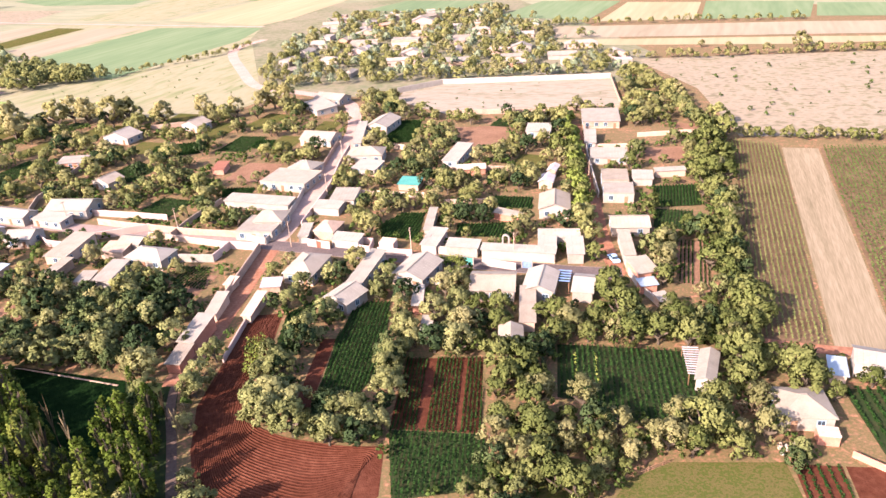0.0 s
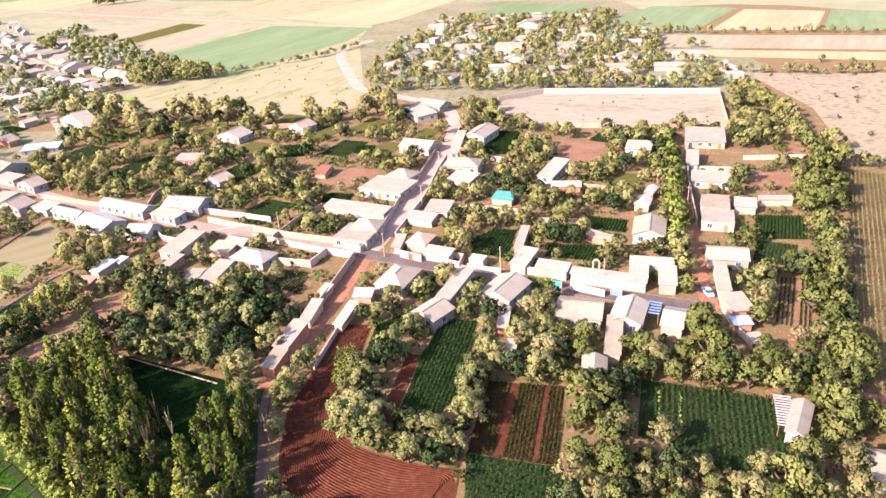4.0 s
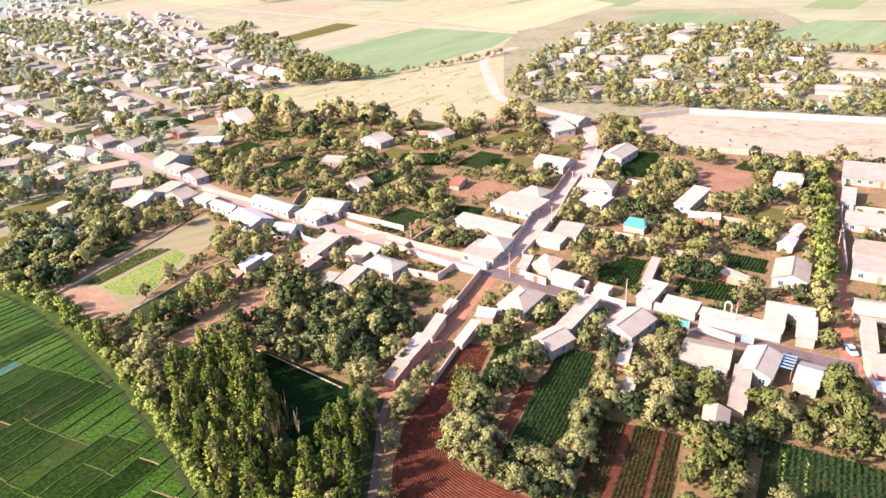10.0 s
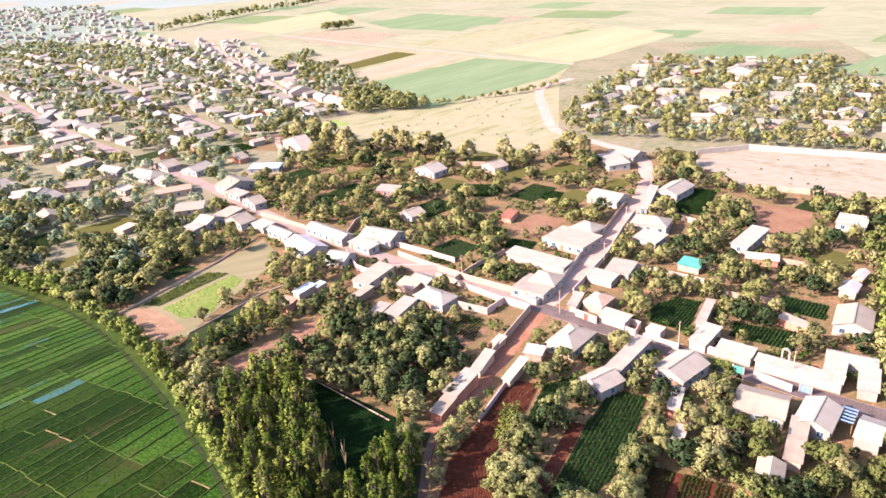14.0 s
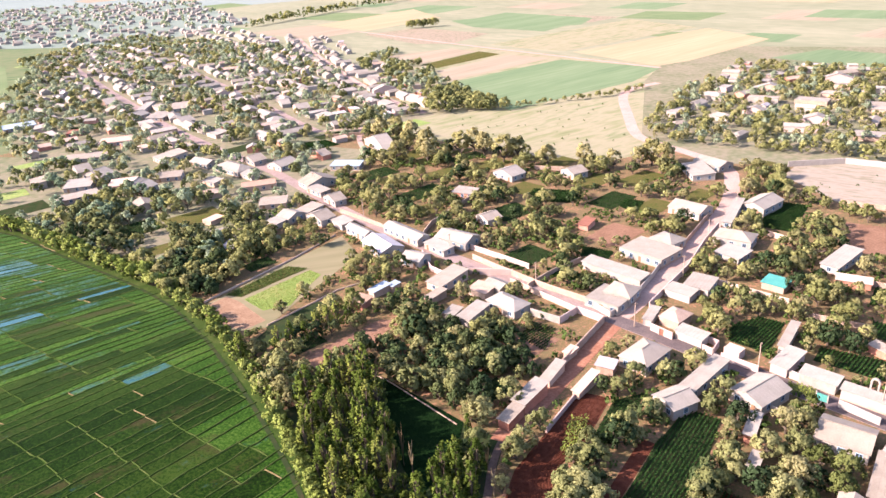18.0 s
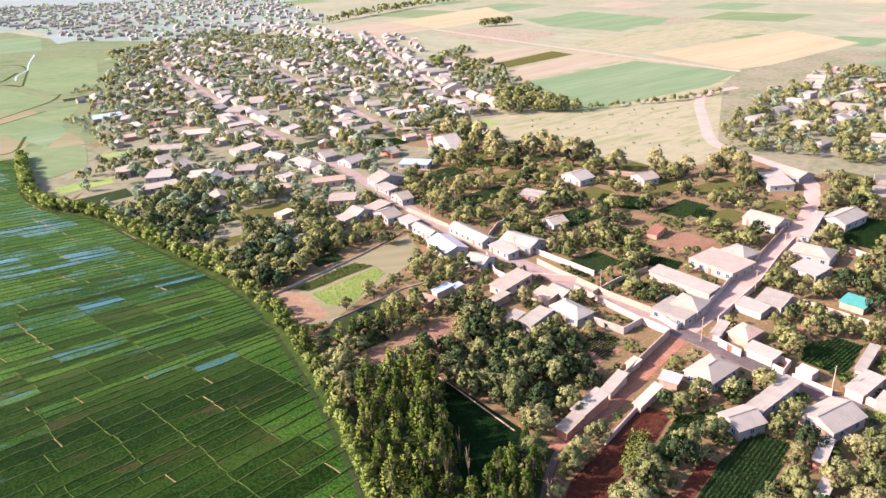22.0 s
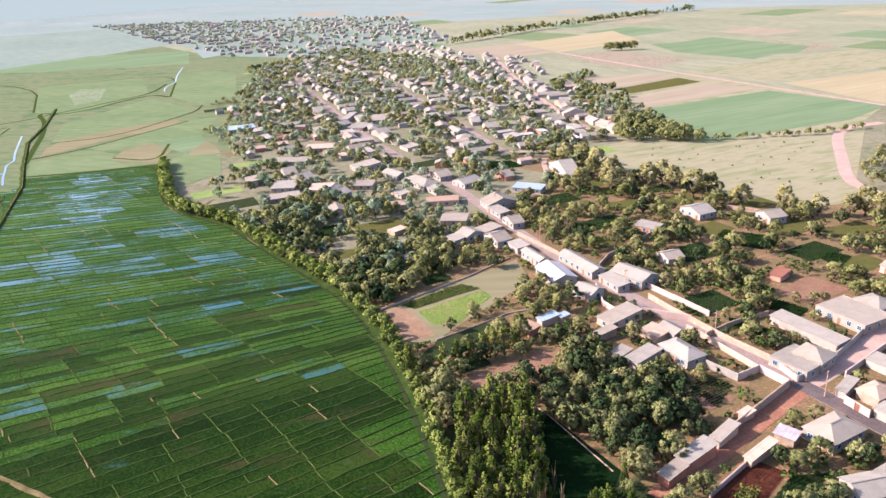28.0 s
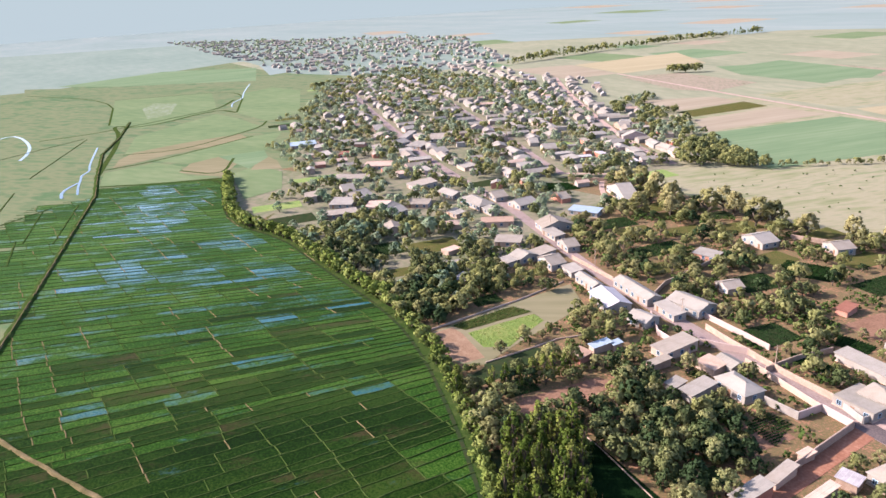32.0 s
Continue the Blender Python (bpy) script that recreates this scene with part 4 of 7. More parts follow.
# ---- houses ----
def roof_solid(kind, w, d, rise, t=0.10, over=0.35):
    """Roof as slabs with thickness on a plan of w by d; returns vertices and faces, z from the eaves."""
    a, b = w / 2 + over, d / 2 + over
    if kind == "flat":
        return boxes([(0, 0, t, 2 * a - over, 2 * b - over, 2 * t), (0, b - 0.3, 0.26, 2 * a - over, 0.16, 0.2), (0, 0.3 - b, 0.26, 2 * a - over, 0.16, 0.2)])
    if kind == "shed":
        low, high = 0.0, rise
        top = [(-a, -b, low), (a, -b, low), (a, b, high), (-a, b, high)]
        faces = [(0, 1, 2, 3)]
    elif kind == "gable":
        top = [(-a, -b, 0), (a, -b, 0), (a, 0, rise), (-a, 0, rise), (a, b, 0), (-a, b, 0)]
        faces = [(0, 1, 2, 3), (3, 2, 4, 5)]
    elif kind == "gable2":
        top = [(-a, -b, 0), (0, -b, rise), (0, b, rise), (-a, b, 0), (a, -b, 0), (a, b, 0)]
        faces = [(0, 1, 2, 3), (1, 4, 5, 2)]
    else:
        r = max(a - b, 0) if a > b else 0
        s = max(b - a, 0)
        top = [(-a, -b, 0), (a, -b, 0), (a, b, 0), (-a, b, 0), (-r, -s, rise), (r + 0.01, s, rise)]
        faces = [(0, 1, 5, 4), (2, 3, 4, 5), (1, 2, 5), (3, 0, 4)] if a > b else [(0, 1, 4), (1, 2, 5, 4), (2, 3, 5), (3, 0, 4, 5)]
    n = len(top)
    v = top + [(x, y, z - t) for x, y, z in top]
    f = list(faces) + [tuple(i + n for i in reversed(q)) for q in faces]
    edges = {}
    for q in faces:
        for i, j in zip(q, q[1:] + q[:1]):
            edges[(i, j)] = edges.get((j, i), 0) + 1
    for (i, j) in list(edges):
        if (j, i) not in edges:
            f.append((j, i, i + n, j + n))
    return v, f


def sheet_ribs(kind, w, d, rise, over=0.35):
    """The raised ribs of the roof sheets, running down the slope."""
    a, b, v, f = w / 2 + over, d / 2 + over, [], []

    def rib(p, q, side):
        k = len(v)
        p, q, side = Vector(p), Vector(q), Vector(side) * 0.05
        up = Vector((0, 0, 0.022))
        v.extend(tuple(c) for c in (p - side, p + up, p + side, q - side, q + up, q + side))
        f.extend([(k, k + 1, k + 4, k + 3), (k + 1, k + 2, k + 5, k + 4)])

    step = 1.0
    if kind == "gable":
        for i in range(int(2 * a / step)):
            x = -a + step * (i + 0.5)
            rib((x, -b, 0), (x, 0, rise), (1, 0, 0)), rib((x, b, 0), (x, 0, rise), (1, 0, 0))
    elif kind == "gable2":
        for i in range(int(2 * b / step)):
            y = -b + step * (i + 0.5)
            rib((-a, y, 0), (0, y, rise), (0, 1, 0)), rib((a, y, 0), (0, y, rise), (0, 1, 0))
    elif kind == "shed":
        for i in range(int(2 * a / step)):
            x = -a + step * (i + 0.5)
            rib((x, -b, 0), (x, b, rise), (1, 0, 0))
    return v, f


COLOUR = {"white": "pale whitish", "cream": "cream-coloured", "grey": "weathered grey", "tan": "tan clay", "mud": "brown mud", "blue": "blue-grey zinc", "teal": "teal painted", "rust": "rusty brown"}
SHAPE = {"flat": "flat", "shed": "single-slope", "gable": "gabled", "gable2": "gabled", "hip": "hipped"}
WALLNAME = {"white": "whitewashed", "mud": "mud-plastered", "brick": "brick", "pink": "pinkish plastered"}
house_seed = random.Random(5)
window_mesh = {}


def window_parts(parent, at, w, h):
    key = (w, h)
    if key not in window_mesh:
        t = 0.08
        fv, ff = boxes([(0, 0, h / 2 - t / 2, w, 0.10, t), (0, 0, t / 2 - h / 2, w, 0.10, t), (t / 2 - w / 2, 0, 0, t, 0.10, h - 2 * t), (w / 2 - t / 2, 0, 0, t, 0.10, h - 2 * t), (0, 0, 0, 0.06, 0.08, h - 2 * t)])
        pv, pf = box(0, 0.0, 0, w - 2 * t, 0.03, h - 2 * t)
        window_mesh[key] = mesh("window_frame", fv, ff, M["frame"]), mesh("pane", pv, pf, M["pane"])
    a, b = window_mesh[key]
    win = part("window", a, parent, at=at)
    part("pane", b, win)


def house(x, y, w, d, turn, h, kind, roof, wall, detail=True, group="village houses", blank=False):
    rise = {"flat": 0.0, "shed": 0.07 * d + 0.12, "gable": 0.15 * d + 0.3, "gable2": 0.15 * w + 0.3, "hip": 0.16 * min(w, d) + 0.4}[kind]
    over = 0.35 if kind != "flat" else 0.1
    w, d = max(1.8, w - 2 * over), max(1.8, d - 2 * over)
    big = w * d > 40
    root = new("house" if big else "outbuilding")
    root.matrix_basis = pose(x, y, 0, 0, 0, turn)
    tagged(root, f"{WALLNAME[wall]} {'house' if big else 'outbuilding'} with a {COLOUR[roof]} {SHAPE[kind]} roof", "house" if big else "shed", group=group)
    KEEP_RECTS.append((x, y, w + 0.7, d + 0.7, math.cos(radians(turn)), math.sin(radians(turn))))
    # wall body: prism up to the underside of the roof
    a, b = w / 2, d / 2
    low = [(-a, -b, 0), (a, -b, 0), (a, b, 0), (-a, b, 0)]
    if kind == "shed":
        sl = rise / (d + 2 * over)
        z0, z1 = h - 0.1 + sl * over, h - 0.1 + sl * (d + over)
        top = [(-a, -b, z0), (a, -b, z0), (a, b, z1), (-a, b, z1)]
        v, f = low + top, [(0, 1, 5, 4), (1, 2, 6, 5), (2, 3, 7, 6), (3, 0, 4, 7), (4, 5, 6, 7)]
    elif kind in ("gable", "gable2"):
        top = [(-a, -b, h), (a, -b, h), (a, b, h), (-a, b, h)]
        r = h - 0.12 + rise * 0.93
        if kind == "gable":
            v = low + top + [(-a, 0, r), (a, 0, r)]
            f = [(0, 1, 5, 4), (1, 2, 6, 9, 5), (2, 3, 7, 6), (3, 0, 4, 8, 7)]
        else:
            v = low + top + [(0, -b, r), (0, b, r)]
            f = [(0, 1, 5, 8, 4), (1, 2, 6, 5), (2, 3, 7, 9, 6), (3, 0, 4, 7)]
    else:
        top = [(-a, -b, h), (a, -b, h), (a, b, h), (-a, b, h)]
        v, f = low + top, [(0, 1, 5, 4), (1, 2, 6, 5), (2, 3, 7, 6), (3, 0, 4, 7), (4, 5, 6, 7)]
    part("wall", mesh("wall", v, f, WALLS[wall]), root)
    rv, rf = roof_solid(kind, w, d, rise, over=over)
    slab = part("roof", mesh("roof", rv, rf, ROOFS[roof]), root, f"{COLOUR[roof]} sheet roof" if kind != "flat" else f"{COLOUR[roof]} flat roof", at=pose(0, 0, h))
    if detail and kind in ("shed", "gable", "gable2"):
        sv, sf = sheet_ribs(kind, w, d, rise, over)
        if sv:
            part("roof_ribs", mesh("roof_ribs", sv, sf, ROOFS[roof]), slab)
    if detail and kind in ("gable", "gable2", "hip") and big:
        if kind == "gable":
            cv, cf = box(0, 0, rise + 0.05, w + 0.6, 0.35, 0.10)
        elif kind == "gable2":
            cv, cf = box(0, 0, rise + 0.05, 0.35, d + 0.6, 0.10)
        else:
            cv, cf = box(0, 0, rise + 0.03, abs(w - d) + 0.3 if w > d else 0.35, abs(w - d) + 0.3 if d >= w else 0.35, 0.10)
        part("ridge_cap", mesh("ridge_cap", cv, cf, ROOFS[roof]), slab)
    if detail and big:
        # plinth, door and windows
        pv, pf = boxes([(0, -b - 0.03, 0.2, w + 0.12, 0.06, 0.4), (0, b + 0.03, 0.2, w + 0.12, 0.06, 0.4), (-a - 0.03, 0, 0.2, 0.06, d, 0.4), (a + 0.03, 0, 0.2, 0.06, d, 0.4)])
        part("plinth", mesh("plinth", pv, pf, WALLS["mud"]), root)
        n = 0 if blank else max(1, int(w / 3.2))
        door_at = house_seed.randrange(max(n, 1))
        for i in range(n):
            px = -a + w * (i + 0.5) / n
            if i == door_at and n > 1:
                dv, df = boxes([(0, 0, 1.0, 1.0, 0.10, 2.0), (0, -0.03, 1.0, 0.8, 0.10, 1.8)])
                part("door", mesh("door", dv, df, M["wood"]), root, at=pose(px, -b - 0.02, 0.02))
            else:
                window_parts(root, pose(px, -b - 0.02, h * 0.55), 1.3, 1.4)
        m = 0 if blank else max(1, int(d / 3.6))
        for i in range(m):
            py = -b + d * (i + 0.5) / m
            window_parts(root, pose(a + 0.02, py, h * 0.55, 0, 0, 90), 1.2, 1.4)
            window_parts(root, pose(-a - 0.02, py, h * 0.55, 0, 0, 90), 1.2, 1.4)
    return root


house(-31.0, 154.2, 8.3, 11.5, -19, 2.9, "hip", "cream", "white")
house(-16.4, 149.7, 4.2, 17.0, -21, 2.6, "shed", "white", "white")
house(-20.4, 138.3, 7.4, 7.7, -36, 2.8, "gable2", "white", "white")
house(-4.0, 148.6, 8.8, 10.9, -29, 2.9, "gable2", "white", "white")
house(-4.0, 135.6, 2.7, 8.2, -5, 2.4, "shed", "white", "brick")
house(-2.3, 124.5, 2.1, 5.2, -8, 2.2, "shed", "white", "mud")
house(13.2, 139.2, 10.4, 9.4, -10, 2.9, "gable", "cream", "white")
house(23.8, 137.7, 7.4, 10.2, -18, 3.1, "gable2", "white", "white")
house(19.4, 128.4, 3.6, 13.5, -9, 2.5, "shed", "cream", "mud")
house(33.2, 135.6, 5.0, 8.6, -19, 2.8, "gable", "white", "white")
house(14.4, 117.8, 5.1, 5.9, -7, 2.8, "gable2", "cream", "white")
house(7.8, 159.6, 8.6, 4.5, -17, 2.8, "shed", "white", "white", blank=True)
house(21.1, 154.6, 18.7, 3.5, -16, 2.8, "shed", "white", "white", blank=True)
house(32.5, 161.8, 10.8, 5.5, -9, 2.8, "gable", "white", "white", blank=True)
house(28.4, 155.7, 4.7, 7.7, -12, 2.8, "shed", "white", "white", blank=True)
house(35.0, 153.9, 4.4, 8.8, -9, 2.8, "shed", "white", "white", blank=True)
house(0.6, 164.7, 4.7, 9.6, -22, 2.6, "shed", "white", "pink", blank=True)
house(0.0, 176.4, 2.0, 12.9, -10, 2.4, "shed", "white", "white")
house(35.1, 181.8, 8.9, 11.6, -11, 3.0, "gable2", "cream", "white")
house(-22.3, 168.8, 8.2, 4.4, -20, 2.5, "shed", "white", "white", blank=True)
house(-11.5, 165.2, 4.2, 3.2, -20, 2.2, "flat", "tan", "pink", blank=True)
house(-28.0, 176.4, 6.4, 7.6, -20, 2.6, "hip", "tan", "mud")
house(-34.2, 175.2, 3.0, 7.6, -6, 2.3, "shed", "white", "white", blank=True)
house(-47.2, 180.9, 10.9, 10.8, -14, 2.6, "flat", "white", "white")
house(-44.8, 184.4, 8.7, 8.2, -10, 3.4, "hip", "cream", "white")
house(-50.9, 127.4, 4.1, 10.1, -13, 3.1, "shed", "white", "brick")
house(-52.2, 119.2, 3.5, 6.8, -11, 2.4, "shed", "cream", "brick")
house(-49.5, 138.9, 3.0, 8.9, -7, 2.2, "shed", "cream", "mud")
house(-40.8, 137.4, 2.4, 9.8, -12, 2.2, "shed", "tan", "mud")
house(-38.5, 146.7, 5.0, 4.1, -2, 2.4, "shed", "grey", "mud")
house(-73.2, 166.4, 11.7, 7.3, -20, 2.9, "hip", "white", "white")
house(-80.4, 158.1, 5.0, 10.0, -12, 2.6, "shed", "white", "white")
house(-86.2, 156.6, 4.1, 5.2, -8, 2.3, "shed", "white", "white")
house(-84.5, 172.6, 7.1, 5.9, -12, 2.4, "shed", "tan", "mud")
house(-81.1, 176.4, 7.3, 5.5, -19, 2.6, "gable", "white", "white")
house(-48.8, 149.8, 2.6, 4.0, -16, 1.9, "shed", "tan", "mud")
house(-129.9, 203.4, 21.6, 6.4, -22, 2.8, "gable", "white", "white")
house(-112.5, 196.8, 11.6, 5.4, -23, 2.5, "shed", "white", "white")
house(-109.3, 204.8, 14.1, 9.5, -10, 3.0, "gable", "white", "white")
house(-107.2, 226.8, 8.3, 7.2, -29, 2.8, "gable2", "cream", "white")
house(-201.1, 243.1, 11.2, 14.9, -27, 2.8, "gable", "cream", "white")
house(-193.5, 233.6, 12.9, 5.6, -21, 2.5, "shed", "white", "white")
house(-179.0, 226.1, 11.3, 6.1, -25, 2.6, "gable2", "cream", "white")
house(-147.3, 198.8, 13.7, 4.8, -22, 2.8, "gable", "white", "white")
house(-131.8, 190.2, 15.1, 9.7, -29, 2.9, "gable", "grey", "white")
house(-159.8, 204.8, 8.7, 5.7, -24, 2.4, "shed", "white", "white")
house(-171.2, 205.8, 11.7, 7.2, -17, 2.8, "gable2", "cream", "white")
house(-183.8, 203.0, 8.1, 9.2, -10, 2.8, "gable", "white", "white")
house(-181.5, 212.0, 7.9, 9.9, -13, 2.4, "shed", "cream", "white")
house(-185.8, 196.6, 7.4, 5.2, -16, 2.2, "shed", "white", "white")
house(-202.4, 214.1, 11.9, 8.4, 34, 2.4, "shed", "cream", "mud")
house(-225.9, 231.1, 15.8, 9.3, 44, 2.4, "flat", "mud", "mud")
house(-256.5, 247.4, 21.5, 9.7, -14, 2.8, "hip", "white", "white")
house(-242.1, 242.4, 12.8, 5.8, -16, 2.4, "shed", "white", "white")
house(-280.4, 250.8, 15.0, 8.4, -8, 2.6, "gable", "white", "white")
house(-309.2, 254.1, 11.8, 15.6, -17, 2.6, "shed", "cream", "white")
house(-286.0, 211.5, 7.3, 12.1, 28, 2.8, "gable2", "white", "white")
house(-280.6, 227.9, 12.5, 8.9, 34, 2.4, "shed", "cream", "mud")
house(-251.9, 228.1, 9.6, 6.2, -8, 2.4, "shed", "white", "mud")
house(-256.9, 262.8, 12.7, 7.8, -19, 2.6, "gable2", "cream", "white")
house(-236.6, 260.8, 11.6, 11.7, -11, 2.6, "gable2", "white", "white")
house(-314.5, 272.4, 17.3, 6.4, -8, 2.6, "gable", "cream", "white")
house(-286.5, 304.5, 14.5, 8.0, -24, 2.5, "gable", "white", "white")
house(-202.7, 268.8, 15.4, 7.8, 16, 2.6, "shed", "blue", "white")
house(-205.6, 303.8, 29.2, 8.1, -35, 3.3, "gable2", "white", "white")
house(-121.2, 279.1, 13.0, 9.0, -23, 2.8, "gable2", "white", "white")
house(-129.1, 251.2, 10.3, 7.0, -1, 2.4, "shed", "white", "brick")
house(-202.2, 178.3, 11.6, 2.9, 59, 2.2, "shed", "white", "brick")
house(-214.1, 190.5, 5.3, 7.4, -4, 1.9, "flat", "tan", "mud")
house(-186.2, 171.6, 5.7, 7.0, 11, 2.1, "shed", "grey", "brick")
house(-114.7, 161.5, 3.6, 7.0, -20, 2.2, "shed", "blue", "mud")
house(-111.6, 165.2, 3.0, 3.6, -20, 2.3, "shed", "blue", "mud")
house(-115.6, 152.8, 5.4, 5.8, -4, 2.1, "shed", "mud", "brick")
house(-115.1, 184.9, 8.2, 7.8, -5, 2.8, "gable", "white", "white")
house(-97.8, 175.2, 6.9, 13.3, -15, 2.6, "shed", "cream", "mud")
house(-96.1, 164.0, 3.2, 7.8, -17, 2.2, "shed", "cream", "mud")
house(-40.8, 227.1, 9.6, 8.4, -27, 2.9, "hip", "white", "white")
house(-44.2, 217.2, 16.2, 12.5, -21, 2.8, "flat", "cream", "white")
house(-51.2, 199.4, 22.1, 5.6, -19, 2.6, "shed", "white", "white", blank=True)
house(-39.4, 259.9, 13.4, 10.3, -21, 2.6, "gable", "cream", "white")
house(-24.4, 259.6, 3.6, 22.4, -4, 2.5, "shed", "white", "white")
house(-16.0, 271.2, 9.6, 14.4, -23, 3.3, "gable2", "white", "white")
house(-20.7, 236.0, 12.8, 9.0, -8, 3.3, "hip", "cream", "white")
house(-19.7, 224.3, 9.1, 7.9, -25, 2.3, "shed", "white", "white")
house(-25.2, 198.2, 7.8, 8.2, -11, 2.8, "shed", "white", "white")
house(-29.6, 192.0, 8.5, 5.3, -18, 2.4, "shed", "white", "white")
house(10.8, 229.6, 5.9, 16.2, -24, 2.6, "shed", "white", "white")
house(14.3, 216.4, 9.6, 4.3, -2, 2.1, "shed", "tan", "brick")
house(42.2, 250.9, 9.2, 8.6, -15, 2.8, "shed", "white", "white")
house(40.0, 210.0, 3.2, 6.0, -24, 2.4, "gable2", "grey", "mud")
house(36.3, 201.1, 4.8, 6.3, -18, 2.4, "gable2", "grey", "mud")
house(21.5, 177.9, 8.4, 3.3, -37, 2.2, "shed", "cream", "brick")
house(-5.5, 207.1, 7.1, 5.9, -18, 2.2, "shed", "teal", "mud")
house(-45.1, 306.2, 18.1, 10.0, -62, 2.6, "shed", "white", "white")
house(-40.5, 317.9, 14.8, 9.5, -32, 2.8, "gable", "white", "white")
house(-94.4, 289.1, 10.1, 8.3, -33, 2.9, "gable2", "cream", "white")
house(-71.3, 234.2, 4.5, 7.2, -6, 2.1, "shed", "rust", "brick")
house(60.0, 219.1, 12.1, 8.6, -12, 2.6, "shed", "white", "white")
house(56.7, 199.1, 8.0, 9.7, -12, 2.8, "flat", "cream", "white")
house(55.0, 188.6, 8.7, 8.9, -13, 2.8, "flat", "white", "white")
house(65.1, 198.6, 6.3, 6.4, -14, 2.4, "shed", "white", "white")
house(74.8, 202.4, 9.7, 2.9, -2, 2.2, "shed", "white", "mud")
house(51.8, 165.9, 10.1, 8.0, -8, 2.8, "gable", "cream", "white")
house(47.7, 153.9, 3.1, 12.5, -7, 2.5, "shed", "cream", "white")
house(48.0, 141.8, 5.4, 7.2, 10, 2.8, "shed", "cream", "brick")
house(47.2, 135.1, 4.3, 3.3, 6, 2.2, "shed", "blue", "brick")
house(48.5, 128.6, 3.0, 3.6, 12, 2.1, "shed", "white", "mud")
house(67.4, 260.9, 14.2, 14.2, -11, 2.8, "shed", "white", "mud")
house(58.2, 237.9, 4.2, 12.8, -12, 2.4, "shed", "white", "white")
house(59.7, 91.0, 9.0, 8.1, -10, 2.9, "hip", "cream", "white")
house(78.5, 101.2, 7.8, 6.2, -26, 3.1, "gable", "white", "white")
house(71.2, 100.7, 3.3, 5.5, -22, 2.1, "shed", "blue", "mud")
house(48.5, 103.1, 3.7, 10.0, -26, 2.6, "gable2", "white", "white")
house(61.0, 84.7, 3.4, 2.5, -16, 1.9, "flat", "tan", "brick")
house(-315.1, 202.8, 12.9, 12.1, 39, 2.5, "shed", "white", "white")
house(-320.1, 217.4, 14.8, 9.0, 0, 2.8, "gable2", "white", "white")
house(-300.2, 190.6, 18.3, 7.5, 63, 2.2, "shed", "cream", "mud")
house(-294.6, 211.3, 12.3, 13.9, 42, 2.6, "flat", "tan", "mud")
house(-279.0, 209.9, 12.0, 8.9, 1, 2.8, "gable2", "white", "white")
house(-358.1, 238.6, 23.0, 9.5, 38, 2.4, "shed", "cream", "white")
house(-481.6, 278.1, 20.2, 11.6, 65, 2.4, "shed", "blue", "white")
house(-373.4, 270.9, 19.5, 14.9, 42, 2.2, "flat", "tan", "mud")
house(-422.9, 278.4, 9.3, 12.0, 44, 2.1, "flat", "rust", "brick")
house(-417.9, 322.6, 12.8, 13.0, 3, 2.8, "gable2", "white", "white")
house(-399.2, 326.6, 13.9, 15.2, 16, 2.4, "shed", "white", "white")
house(-407.2, 352.8, 12.2, 17.6, 45, 2.6, "shed", "cream", "white")
house(-435.8, 346.0, 6.3, 31.1, 35, 2.8, "flat", "white", "white")


def garden_wall(line, h, wall):
    """A thick earthen or plastered wall along a line of corners, with a rounded cap."""
    v, f = [], []
    for (ax, ay), (bx, by) in zip(line, line[1:]):
        d = Vector((bx - ax, by - ay))
        length = d.length
        if length < 0.3:
            continue
        d.normalize()
        s, n = Vector((-d.y, d.x)) * 0.2, max(1, int(length / 2.5))
        for i in range(n + 1):
            k = length * i / n
            top = h + 0.10 * noise.noise((ax + k, ay, 1.3))
            j = len(v)
            for off, z in ((-1, 0.0), (-0.9, top - 0.08), (0, top), (0.9, top - 0.08), (1, 0.0)):
                v.append((ax + d.x * k + s.x * off - line[0][0], ay + d.y * k + s.y * off - line[0][1], z))
            if i:
                f += [(j - 5 + m, j - 4 + m, j + 1 + m, j + m) for m in range(4)]
            if i in (0, n):
                f.append((j, j + 1, j + 2, j + 3, j + 4))
    ob = new("garden_wall", mesh("garden_wall", v, f, WALLS[wall]))
    ob.location = (line[0][0], line[0][1], 0)
    tagged(ob, {"mud": "brown mud-brick garden wall, weathered along the top", "white": "whitewashed yard wall beside the street", "pink": "pinkish plastered yard wall", "brick": "low red brick garden wall"}[wall], "wall", group="yard walls")
    KEEP_LINES.append((line, 0.5))


garden_wall([(-45.8, 169.5), (-49.9, 137.3)], 2.3, "mud")
garden_wall([(-45.8, 169.5), (-54.3, 172.1), (-56.8, 164.8)], 2.2, "pink")
garden_wall([(-66.1, 166.0), (-56.7, 164.4)], 2.3, "white")
garden_wall([(-54.3, 172.1), (-72.3, 179.7), (-79.4, 182.4)], 1.9, "mud")
garden_wall([(-94.6, 184.1), (-80.8, 188.0)], 2.2, "pink")
garden_wall([(-53.8, 178.9), (-68.1, 182.9), (-88.3, 190.5), (-98.5, 194.9)], 2.0, "mud")
garden_wall([(-42.0, 133.3), (-43.7, 118.6)], 1.4, "pink")
garden_wall([(-11.2, 327.5), (10.4, 338.6), (89.0, 328.9)], 2.6, "white")
garden_wall([(9.6, 286.0), (39.1, 281.2), (53.2, 281.2), (80.5, 277.9)], 2.0, "mud")
garden_wall([(89.0, 328.9), (80.5, 277.9)], 1.8, "mud")
garden_wall([(-33.2, 170.2), (-26.9, 167.3)], 2.2, "pink")
